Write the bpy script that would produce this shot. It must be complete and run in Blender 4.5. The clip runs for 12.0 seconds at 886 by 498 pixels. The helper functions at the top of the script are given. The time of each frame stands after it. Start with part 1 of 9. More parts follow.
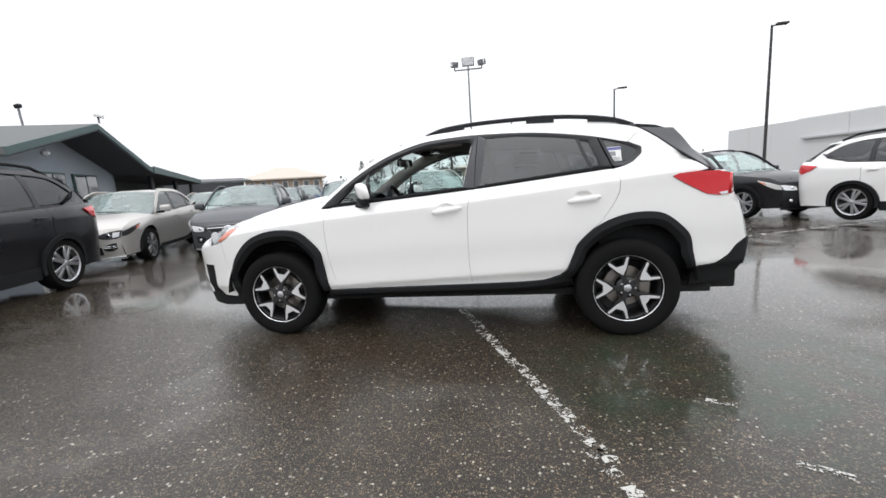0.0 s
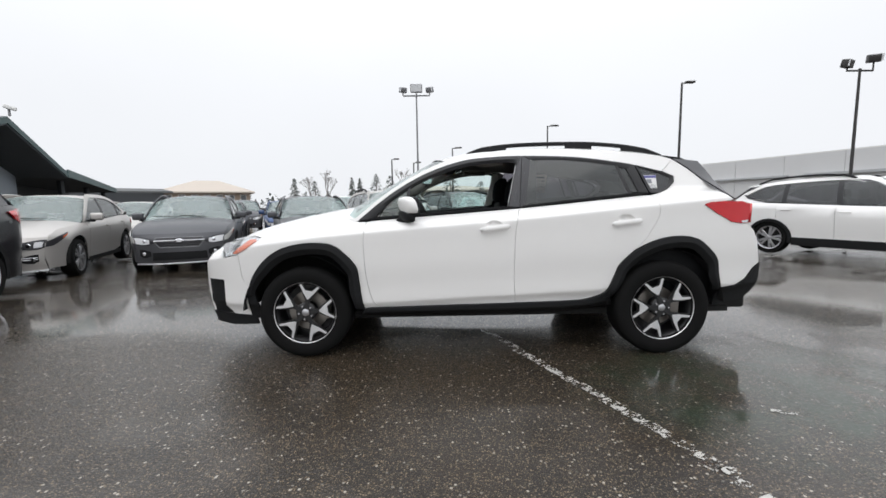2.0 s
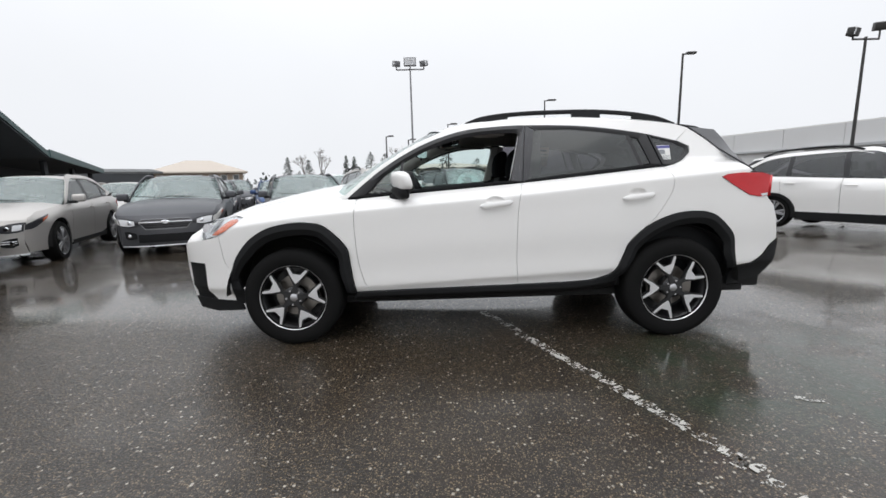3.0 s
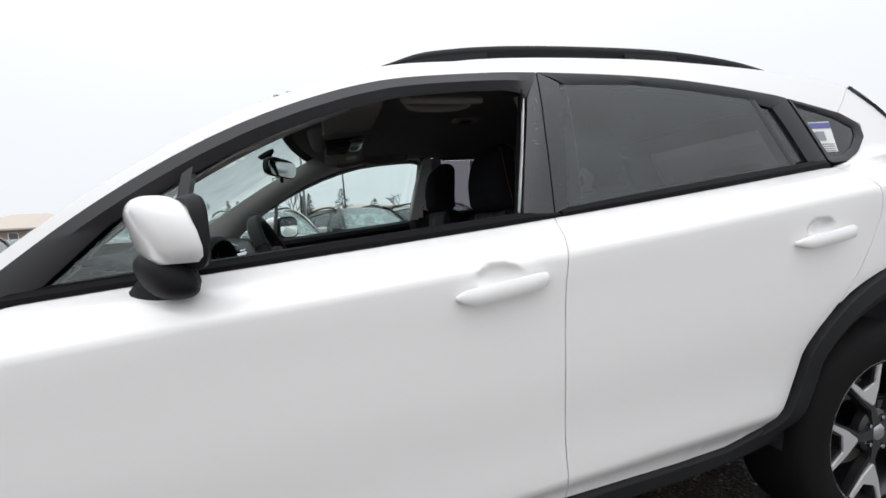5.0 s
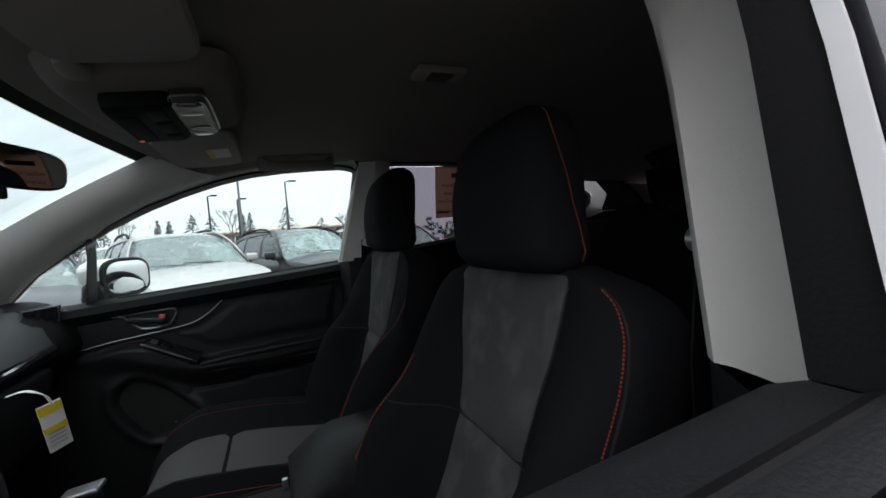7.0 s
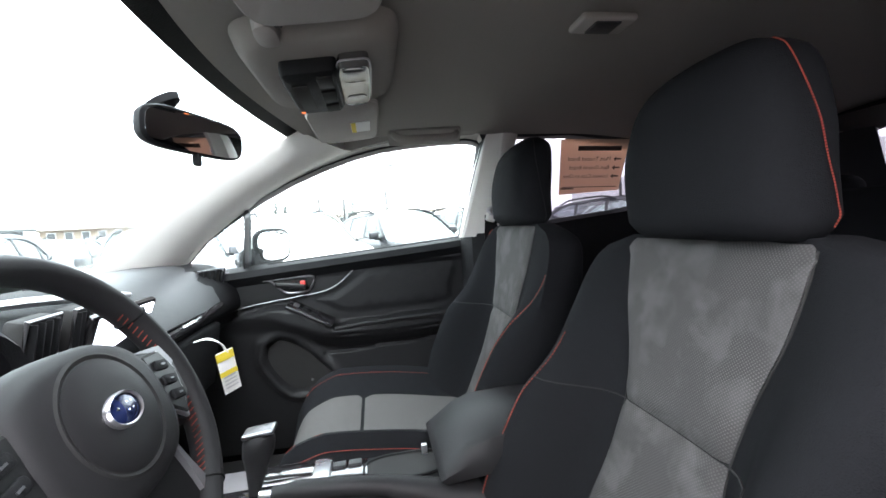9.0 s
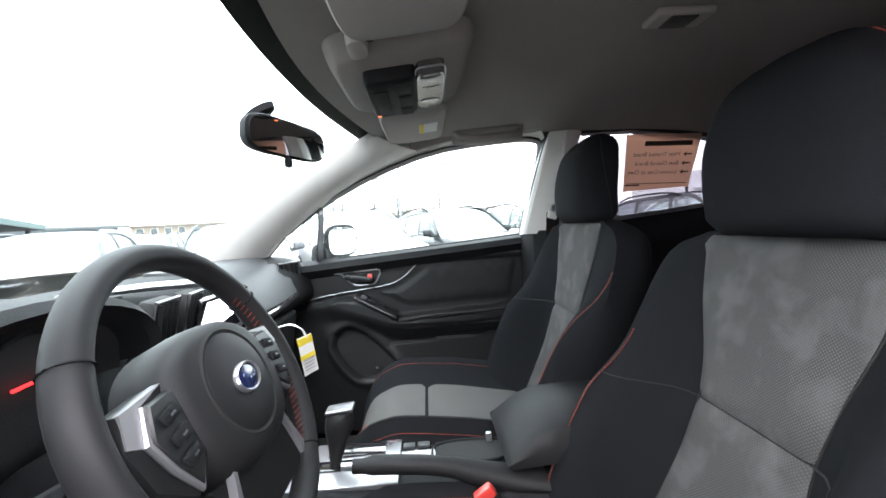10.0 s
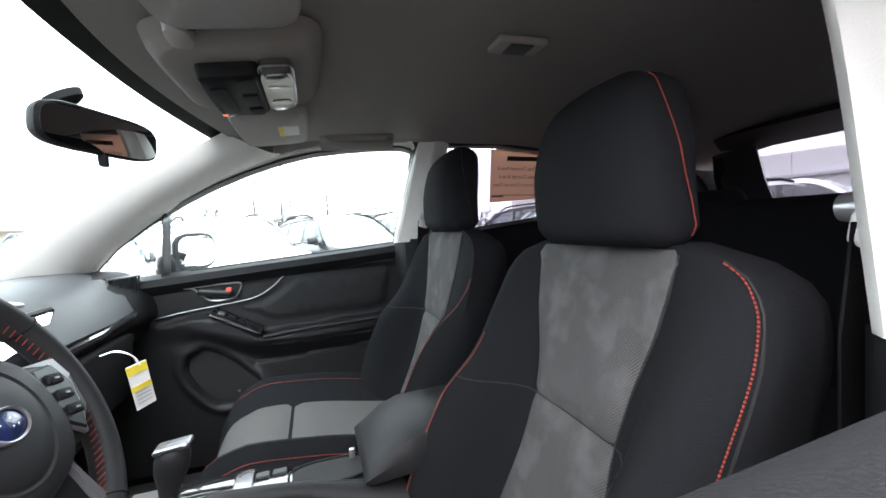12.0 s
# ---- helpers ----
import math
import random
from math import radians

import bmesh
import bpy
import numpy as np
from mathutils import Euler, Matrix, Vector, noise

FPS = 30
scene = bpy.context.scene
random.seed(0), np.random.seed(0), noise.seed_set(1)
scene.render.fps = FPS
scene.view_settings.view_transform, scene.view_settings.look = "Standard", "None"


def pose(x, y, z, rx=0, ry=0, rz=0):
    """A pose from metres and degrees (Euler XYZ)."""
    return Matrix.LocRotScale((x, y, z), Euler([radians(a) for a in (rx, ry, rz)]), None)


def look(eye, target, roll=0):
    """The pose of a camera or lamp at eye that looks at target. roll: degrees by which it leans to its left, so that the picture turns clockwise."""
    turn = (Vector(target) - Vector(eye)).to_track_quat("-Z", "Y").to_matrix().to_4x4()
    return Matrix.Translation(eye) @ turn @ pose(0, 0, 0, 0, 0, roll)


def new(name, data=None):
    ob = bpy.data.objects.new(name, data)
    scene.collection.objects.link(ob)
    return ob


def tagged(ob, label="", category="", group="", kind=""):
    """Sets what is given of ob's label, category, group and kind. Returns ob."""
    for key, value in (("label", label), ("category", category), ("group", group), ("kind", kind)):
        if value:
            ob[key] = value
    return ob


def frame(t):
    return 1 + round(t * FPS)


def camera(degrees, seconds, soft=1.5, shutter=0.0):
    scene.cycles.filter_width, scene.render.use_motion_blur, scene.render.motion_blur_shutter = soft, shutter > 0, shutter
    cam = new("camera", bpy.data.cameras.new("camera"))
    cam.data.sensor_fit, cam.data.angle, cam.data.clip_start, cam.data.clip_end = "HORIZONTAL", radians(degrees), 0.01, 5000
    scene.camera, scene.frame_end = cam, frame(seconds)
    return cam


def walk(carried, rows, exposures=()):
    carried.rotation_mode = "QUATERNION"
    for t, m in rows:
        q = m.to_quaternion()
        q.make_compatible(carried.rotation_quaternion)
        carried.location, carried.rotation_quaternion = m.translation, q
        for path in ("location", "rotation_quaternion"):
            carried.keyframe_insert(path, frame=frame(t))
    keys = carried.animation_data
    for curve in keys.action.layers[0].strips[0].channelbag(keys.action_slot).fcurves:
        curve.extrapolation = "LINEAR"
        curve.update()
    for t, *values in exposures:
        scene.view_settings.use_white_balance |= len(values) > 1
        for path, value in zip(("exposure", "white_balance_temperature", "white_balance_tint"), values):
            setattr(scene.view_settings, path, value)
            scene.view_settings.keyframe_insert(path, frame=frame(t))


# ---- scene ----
cam = camera(94.6, 12.0, soft=1.6)
PATH = [
    (0, (0.494, -3.780, 1.151), (0.179, -1.831, 0.834), -3.7),
    (0.5, (0.034, -3.789, 1.149), (-0.089, -1.805, 0.936), -2.3),
    (1, (-0.243, -3.802, 1.141), (-0.258, -1.811, 0.951), -2.1),
    (1.5, (-0.336, -3.784, 1.127), (-0.312, -1.795, 0.921), -1.1),
    (2, (-0.338, -3.787, 1.130), (-0.313, -1.799, 0.914), -0.9),
    (2.5, (-0.319, -3.774, 1.109), (-0.316, -1.788, 0.868), -1.1),
    (2.7, (-0.341, -3.728, 1.112), (-0.325, -1.754, 0.791), -1.3),
    (4.5, (-0.320, -2.146, 1.082), (-0.002, -0.188, 0.821), -2.4),
    (5, (-0.269, -1.689, 1.117), (0.251, 0.236, 0.960), -4.4),
    (5.5, (-0.180, -1.313, 1.137), (0.369, 0.605, 0.995), -4.7),
    (6, (-0.087, -1.022, 1.183), (0.528, 0.879, 1.095), -5.8),
    (6.5, (-0.030, -0.902, 1.192), (0.730, 0.948, 1.104), -4.8),
    (8.3, (-0.052, -0.740, 1.169), (0.553, 1.165, 1.086), -3.8),
    (8.5, (-0.076, -0.742, 1.174), (0.451, 1.184, 1.064), -3.5),
    (9, (-0.128, -0.760, 1.167), (0.200, 1.209, 1.038), -3.9),
    (9.5, (-0.162, -0.783, 1.166), (-0.025, 1.207, 1.033), -3.8),
    (10, (-0.166, -0.793, 1.167), (-0.088, 1.202, 1.043), -3.7),
    (10.5, (-0.163, -0.800, 1.170), (-0.105, 1.195, 1.049), -3.8),
    (11, (-0.153, -0.801, 1.172), (-0.016, 1.191, 1.052), -3.8),
    (11.5, (-0.119, -0.791, 1.169), (0.293, 1.162, 1.051), -3.7),
    (12, (-0.100, -0.794, 1.167), (0.497, 1.111, 1.045), -3.5),
]
EXPOSURES = [(0, 0.42, 6500, 11), (0.5, 0.32, 6500, 11), (1.5, 0.17, 6500, 11), (2.5, 0.10, 6500, 11), (4.5, 0.15, 6450, 11), (5.0, 0.15, 6450, 11), (5.5, -0.06, 6400, 11.5), (6.0, -0.14, 6350, 12), (6.7, 0.22, 6400, 13.5), (8.1, 3.2, 6430, 16), (8.5, 3.35, 6430, 16), (9.5, 3.4, 6430, 16), (12, 3.3, 6430, 16)]
walk(cam, [(t, look(eye, target, roll)) for t, eye, target, roll in PATH], EXPOSURES)

# ---- world: overcast sky, brighter overhead ----
world = bpy.data.worlds.new("overcast")
scene.world = world
world.use_nodes = True
wn, wl = world.node_tree.nodes, world.node_tree.links
wn.clear()
w_out, w_bg = wn.new("ShaderNodeOutputWorld"), wn.new("ShaderNodeBackground")
sky = wn.new("ShaderNodeTexSky")
sky.sky_type, sky.sun_disc, sky.sun_elevation, sky.sun_rotation = "NISHITA", False, radians(38), radians(200)
grey = wn.new("ShaderNodeHueSaturation")
grey.inputs["Saturation"].default_value, grey.inputs["Value"].default_value = 0.12, 0.10
geo, sep, ramp = wn.new("ShaderNodeTexCoord"), wn.new("ShaderNodeSeparateXYZ"), wn.new("ShaderNodeMapRange")
ramp.inputs[1].default_value, ramp.inputs[2].default_value = 0.0, 1.0
ramp.inputs[3].default_value, ramp.inputs[4].default_value = 0.80, 1.95
lift = wn.new("ShaderNodeMath")
lift.operation = "POWER"
lift.inputs[1].default_value = 2.2
cloud = wn.new("ShaderNodeTexNoise")
cloud.inputs["Scale"].default_value, cloud.inputs["Detail"].default_value = 2.2, 4.0
cmap = wn.new("ShaderNodeMapRange")
cmap.inputs[3].default_value, cmap.inputs[4].default_value = 0.95, 1.05
mul = wn.new("ShaderNodeMath")
mul.operation = "MULTIPLY"
comb = wn.new("ShaderNodeMix")
comb.data_type, comb.blend_type = "RGBA", "MULTIPLY"
comb.inputs[0].default_value = 1.0
comb.inputs[6].default_value = (0.955, 0.985, 1.02, 1)
add = wn.new("ShaderNodeMix")
add.data_type, add.blend_type = "RGBA", "ADD"
add.inputs[0].default_value = 0.08
wl.new(geo.outputs["Generated"], sep.inputs[0])
wl.new(sep.outputs["Z"], lift.inputs[0])
wl.new(lift.outputs[0], ramp.inputs[0])
wl.new(geo.outputs["Generated"], cloud.inputs["Vector"])
wl.new(cloud.outputs["Fac"], cmap.inputs[0])
wl.new(ramp.outputs[0], mul.inputs[0])
wl.new(cmap.outputs[0], mul.inputs[1])
wl.new(mul.outputs[0], comb.inputs[7])
wl.new(sky.outputs[0], grey.inputs["Color"])
wl.new(comb.outputs[2], add.inputs[6])
wl.new(grey.outputs[0], add.inputs[7])
wl.new(add.outputs[2], w_bg.inputs["Color"])
w_bg.inputs["Strength"].default_value = 1.0
wl.new(w_bg.outputs[0], w_out.inputs["Surface"])
sun_data = bpy.data.lights.new("sun", "SUN")
sun_data.energy, sun_data.angle, sun_data.color = 0.45, radians(60), (1.0, 0.98, 0.95)
sun = new("sun", sun_data)
sun.matrix_world = look((0, -20, 30), (4, 0, 0))
from mathutils.geometry import delaunay_2d_cdt


# ---- materials ----
def pbr(name, color, rough=0.5, metal=0.0, coat=0.0, var=0.06, vscale=6.0, bump=0.0, bscale=80.0, rvar=0.08, spec=0.5, sheen=0.0):
    """A surface with colour and gloss that vary at two scales, and fine relief."""
    m = bpy.data.materials.new(name)
    m.use_nodes = True
    n, l = m.node_tree.nodes, m.node_tree.links
    b = n["Principled BSDF"]
    b.inputs["Metallic"].default_value, b.inputs["Coat Weight"].default_value = metal, coat
    b.inputs["Coat Roughness"].default_value, b.inputs["Specular IOR Level"].default_value = 0.04, spec
    b.inputs["Sheen Weight"].default_value = sheen
    tc, n1, n2 = n.new("ShaderNodeTexCoord"), n.new("ShaderNodeTexNoise"), n.new("ShaderNodeTexNoise")
    n1.inputs["Scale"].default_value, n1.inputs["Detail"].default_value = vscale, 5
    n2.inputs["Scale"].default_value, n2.inputs["Detail"].default_value = bscale, 3
    mx, cr, rr = n.new("ShaderNodeMath"), n.new("ShaderNodeMix"), n.new("ShaderNodeMapRange")
    mx.operation = "MULTIPLY_ADD"
    mx.inputs[1].default_value, mx.inputs[2].default_value = 0.35, 0.3
    cr.data_type = "RGBA"
    cr.inputs[6].default_value = (*[c * (1 - var) for c in color], 1)
    cr.inputs[7].default_value = (*[min(1, c * (1 + var)) for c in color], 1)
    rr.inputs[3].default_value, rr.inputs[4].default_value = max(0.02, rough - rvar), min(1, rough + rvar)
    for a in (n1, n2):
        l.new(tc.outputs["Object"], a.inputs["Vector"])
    l.new(n2.outputs["Fac"], mx.inputs[0])
    add2 = n.new("ShaderNodeMath")
    add2.operation = "ADD"
    l.new(n1.outputs["Fac"], add2.inputs[0])
    l.new(mx.outputs[0], add2.inputs[1])
    half = n.new("ShaderNodeMath")
    half.operation = "MULTIPLY"
    half.inputs[1].default_value = 0.52
    l.new(add2.outputs[0], half.inputs[0])
    l.new(half.outputs[0], cr.inputs[0])
    l.new(cr.outputs[2], b.inputs["Base Color"])
    l.new(n1.outputs["Fac"], rr.inputs[0])
    l.new(rr.outputs[0], b.inputs["Roughness"])
    if bump:
        bp = n.new("ShaderNodeBump")
        bp.inputs["Strength"].default_value, bp.inputs["Distance"].default_value = bump, 0.002
        l.new(n2.outputs["Fac"], bp.inputs["Height"])
        l.new(bp.outputs[0], b.inputs["Normal"])
    return m


def glass(name, tint, gloss_rough=0.0, mist=0.0, even=0.0):
    """A thin pane: light passes tinted, and the surface mirrors by Fresnel."""
    m = bpy.data.materials.new(name)
    m.use_nodes = True
    n, l = m.node_tree.nodes, m.node_tree.links
    n.clear()
    out, tr, gl, mix, fr, pw, ma = (n.new("ShaderNode" + k) for k in ("OutputMaterial", "BsdfTransparent", "BsdfGlossy", "MixShader", "LayerWeight", "Math", "Math"))
    tr.inputs["Color"].default_value = (*tint, 1)
    gl.inputs["Roughness"].default_value = gloss_rough
    fr.inputs["Blend"].default_value = 0.5
    pw.operation, ma.operation = "POWER", "MULTIPLY_ADD"
    pw.inputs[1].default_value = 5.0
    ma.inputs[1].default_value, ma.inputs[2].default_value = 0.90, 0.08
    l.new(fr.outputs["Facing"], pw.inputs[0])
    l.new(pw.outputs[0], ma.inputs[0])
    l.new(ma.outputs[0], mix.inputs[0])
    l.new(tr.outputs[0], mix.inputs[1])
    l.new(gl.outputs[0], mix.inputs[2])
    last = mix
    if mist:
        df, mix2, nz, mr, tc = (n.new("ShaderNode" + k) for k in ("BsdfDiffuse", "MixShader", "TexNoise", "MapRange", "TexCoord"))
        df.inputs["Color"].default_value = (0.66, 0.77, 0.75, 1)
        nz.inputs["Scale"].default_value, nz.inputs["Detail"].default_value = 9.0, 6.0
        mr.inputs[1].default_value, mr.inputs[2].default_value = 0.3, 0.75
        mr.inputs[3].default_value, mr.inputs[4].default_value = (0.4 + 0.5 * even) * mist, (1.6 - 0.5 * even) * mist
        l.new(tc.outputs["Object"], nz.inputs["Vector"])
        l.new(nz.outputs["Fac"], mr.inputs[0])
        l.new(mr.outputs[0], mix2.inputs[0])
        l.new(mix.outputs[0], mix2.inputs[1])
        l.new(df.outputs[0], mix2.inputs[2])
        last = mix2
    l.new(last.outputs[0], out.inputs["Surface"])
    return m


def emitter(name, color, strength):
    m = bpy.data.materials.new(name)
    m.use_nodes = True
    b = m.node_tree.nodes["Principled BSDF"]
    b.inputs["Base Color"].default_value = (*color, 1)
    b.inputs["Emission Color"].default_value = (*color, 1)
    b.inputs["Emission Strength"].default_value = strength
    return m


def weave(name, dark, light, scale):
    """Woven seat cloth: staggered rows of light flecks in a dark ground, a little dusty."""
    m = pbr(name, dark, 0.9, var=0.12, vscale=9, bump=0.5, bscale=900, spec=0.15)
    n, l = m.node_tree.nodes, m.node_tree.links
    b = n["Principled BSDF"]
    tc, mr, mx, sep = (n.new("ShaderNode" + k) for k in ("TexCoord", "MapRange", "Mix", "SeparateXYZ"))
    l.new(tc.outputs["Object"], sep.inputs[0])
    waves = []
    for axis in (1, 2):
        k, w = n.new("ShaderNodeMath"), n.new("ShaderNodeMath")
        k.operation, w.operation = "MULTIPLY", "SINE"
        k.inputs[1].default_value = math.pi / scale
        l.new(sep.outputs[axis], k.inputs[0])
        l.new(k.outputs[0], w.inputs[0])
        waves.append(w.outputs[0])
    lattice = n.new("ShaderNodeMath")
    lattice.operation = "MULTIPLY"
    l.new(waves[0], lattice.inputs[0])
    l.new(waves[1], lattice.inputs[1])
    mr.inputs[1].default_value, mr.inputs[2].default_value = 0.15, 0.55
    mr.inputs[3].default_value, mr.inputs[4].default_value = 0, 1
    mx.data_type = "RGBA"
    mx.inputs[7].default_value = (*light, 1)
    dust = n.new("ShaderNodeTexNoise")
    dust.inputs["Scale"].default_value, dust.inputs["Detail"].default_value = 7.0, 7.0
    dr = n.new("ShaderNodeMapRange")
    dr.inputs[1].default_value, dr.inputs[2].default_value = 0.5, 0.68
    dr.inputs[3].default_value, dr.inputs[4].default_value = 0.35, 1.0
    mulf = n.new("ShaderNodeMath")
    mulf.operation = "MULTIPLY"
    l.new(tc.outputs["Object"], dust.inputs["Vector"])
    l.new(dust.outputs["Fac"], dr.inputs[0])
    l.new(lattice.outputs[0], mr.inputs[0])
    l.new(mr.outputs[0], mulf.inputs[0])
    l.new(dr.outputs[0], mulf.inputs[1])
    old = b.inputs["Base Color"].links[0].from_socket
    l.new(old, mx.inputs[6])
    l.new(mulf.outputs[0], mx.inputs[0])
    stain, sr, sx = (n.new("ShaderNode" + k) for k in ("TexNoise", "MapRange", "Mix"))
    stain.inputs["Scale"].default_value, stain.inputs["Detail"].default_value, stain.inputs["Distortion"].default_value = 16.0, 9.0, 0.35
    sr.inputs[1].default_value, sr.inputs[2].default_value = 0.50, 0.64
    sr.inputs[3].default_value, sr.inputs[4].default_value = 0.0, 0.26
    sx.data_type = "RGBA"
    sx.inputs[7].default_value = (0.17, 0.168, 0.165, 1)
    l.new(tc.outputs["Object"], stain.inputs["Vector"])
    l.new(stain.outputs["Fac"], sr.inputs[0])
    l.new(sr.outputs[0], sx.inputs[0])
    l.new(mx.outputs[2], sx.inputs[6])
    l.new(sx.outputs[2], b.inputs["Base Color"])
    return m


def backlit_paper(name, color):
    """Thin paper: lit from the front, and glowing softly with the daylight behind it."""
    m = pbr(name, color, 0.8, var=0.03)
    n, l = m.node_tree.nodes, m.node_tree.links
    tr, mx = n.new("ShaderNodeBsdfTranslucent"), n.new("ShaderNodeMixShader")
    tr.inputs["Color"].default_value, mx.inputs[0].default_value = (*color, 1), 0.55
    l.new(n["Principled BSDF"].outputs[0], mx.inputs[1])
    l.new(tr.outputs[0], mx.inputs[2])
    l.new(mx.outputs[0], n["Material Output"].inputs["Surface"])
    return m


def wet_asphalt():
    """Wet tarmac: brown-grey aggregate, darker and mirror-like where water stands."""
    m = bpy.data.materials.new("wet_asphalt")
    m.use_nodes = True
    n, l = m.node_tree.nodes, m.node_tree.links
    b = n["Principled BSDF"]
    tc = n.new("ShaderNodeTexCoord")

    def noisy(scale, detail, rough=0.5, dist=0.0):
        t = n.new("ShaderNodeTexNoise")
        t.inputs["Scale"].default_value, t.inputs["Detail"].default_value = scale, detail
        t.inputs["Roughness"].default_value, t.inputs["Distortion"].default_value = rough, dist
        l.new(tc.outputs["Object"], t.inputs["Vector"])
        return t.outputs["Fac"]

    def span(v, a, b2, c, d):
        r = n.new("ShaderNodeMapRange")
        for k, q in enumerate((a, b2, c, d)):
            r.inputs[k + 1].default_value = q
        l.new(v, r.inputs[0])
        return r.outputs[0]

    def mixc(f, p, q):
        x = n.new("ShaderNodeMix")
        x.data_type = "RGBA"
        l.new(f, x.inputs[0])
        for k, s in ((6, p), (7, q)):
            if isinstance(s, tuple):
                x.inputs[k].default_value = (*s, 1)
            else:
                l.new(s, x.inputs[k])
        return x.outputs[2]

    def math2(op, p, q):
        x = n.new("ShaderNodeMath")
        x.operation = op
        for k, s in ((0, p), (1, q)):
            if isinstance(s, (int, float)):
                x.inputs[k].default_value = s
            else:
                l.new(s, x.inputs[k])
        return x.outputs[0]

    big, mid, fine, grit = noisy(0.55, 5, 0.55, 0.6), noisy(2.7, 6, 0.6), noisy(38, 4), noisy(260, 3, 0.6)
    base = mixc(span(mid, 0.3, 0.7, 0, 1), (0.0115, 0.0086, 0.0056), (0.028, 0.0208, 0.0140))
    base = mixc(span(big, 0.42, 0.62, 0, 0.5), base, (0.022, 0.021, 0.020))
    stones = []
    for scale, lo, hi, tone in ((95, 0.66, 0.80, (0.22, 0.165, 0.105)), (60, 0.92, 0.97, (0.48, 0.44, 0.37)), (190, 0.62, 0.72, (0.20, 0.150, 0.095))):
        vor = n.new("ShaderNodeTexVoronoi")
        vor.inputs["Scale"].default_value = scale
        l.new(tc.outputs["Object"], vor.inputs["Vector"])
        sepc = n.new("ShaderNodeSeparateColor")
        l.new(vor.outputs["Color"], sepc.inputs[0])
        fleck = math2("MULTIPLY", span(sepc.outputs[0], lo, hi, 0, 1), span(vor.outputs["Distance"], 0.28, 0.46, 1, 0))
        base = mixc(math2("MULTIPLY", fleck, 0.85), base, tone)
        stones.append(vor.outputs["Distance"])
    # shallow puddle beside the rear wheel and along the far side of the lot
    where = n.new("ShaderNodeSeparateXYZ")
    l.new(tc.outputs["Object"], where.inputs[0])
    dx = math2("DIVIDE", math2("ADD", where.outputs[0], -1.75), 1.25)
    dy = math2("DIVIDE", math2("ADD", where.outputs[1], 1.45), 0.95)
    ragged = span(noisy(5.5, 7, 0.7, 0.8), 0.34, 0.52, 0.35, 1.0)
    near = span(math2("ADD", math2("ADD", math2("MULTIPLY", dx, dx), math2("MULTIPLY", dy, dy)), math2("MULTIPLY", mid, 1.2)), 0.9, 1.7, 1, 0)
    near = math2("MULTIPLY", near, ragged)
    broken = span(noisy(1.7, 8, 0.72, 1.4), 0.44, 0.60, 0.0, 1.0)
    past = span(where.outputs[1], 1.6, 3.2, 0, 1)
    beyond = math2("MULTIPLY", span(math2("ADD", where.outputs[1], math2("MULTIPLY", big, 1.5)), 0.0, 0.55, 0, 1.0), math2("SUBTRACT", 1.0, math2("MULTIPLY", past, math2("SUBTRACT", 1.0, math2("MULTIPLY", broken, 0.75)))))
    pool = math2("MAXIMUM", math2("MAXIMUM", near, beyond), span(math2("ADD", big, math2("MULTIPLY", mid, 0.45)), 0.66, 0.86, 0, 1))
    moss = math2("MULTIPLY", near, span(noisy(2.2, 6, 0.65, 1.2), 0.40, 0.62, 0, 0.85))
    base = mixc(moss, base, (0.020, 0.034, 0.020))
    chalk = math2("MULTIPLY", near, span(noisy(9, 6, 0.7, 1.0), 0.58, 0.72, 0, 0.5))
    base = mixc(chalk, base, (0.10, 0.14, 0.12))
    l.new(base, b.inputs["Base Color"])
    l.new(span(fine, 0.3, 0.7, 0.30, 0.50), b.inputs["Roughness"])
    b.inputs["Specular IOR Level"].default_value = 0.12
    h = math2("ADD", math2("MULTIPLY", grit, 0.5), math2("ADD", math2("MULTIPLY", fine, 0.5), math2("MULTIPLY", stones[0], 0.9)))
    bp = n.new("ShaderNodeBump")
    bp.inputs["Distance"].default_value = 0.004
    l.new(span(pool, 0, 1, 0.9, 0.25), bp.inputs["Strength"])
    l.new(h, bp.inputs["Height"])
    l.new(bp.outputs[0], b.inputs["Normal"])
    ripple = noisy(7, 3, 0.5)
    film = n.new("ShaderNodeBump")
    film.inputs["Distance"].default_value = 0.004
    l.new(span(pool, 0, 1, 0.44, 0.026), film.inputs["Strength"])
    l.new(math2("ADD", h, math2("MULTIPLY", ripple, 1.1)), film.inputs["Height"])
    l.new(film.outputs[0], b.inputs["Coat Normal"])
    l.new(span(math2("ADD", pool, span(mid, 0.35, 0.65, -0.25, 0.25)), 0, 1, 0.85, 1.0), b.inputs["Coat Weight"])
    b.inputs["Coat IOR"].default_value = 1.40
    l.new(span(pool, 0, 1, 0.06, 0.012), b.inputs["Coat Roughness"])
    return m


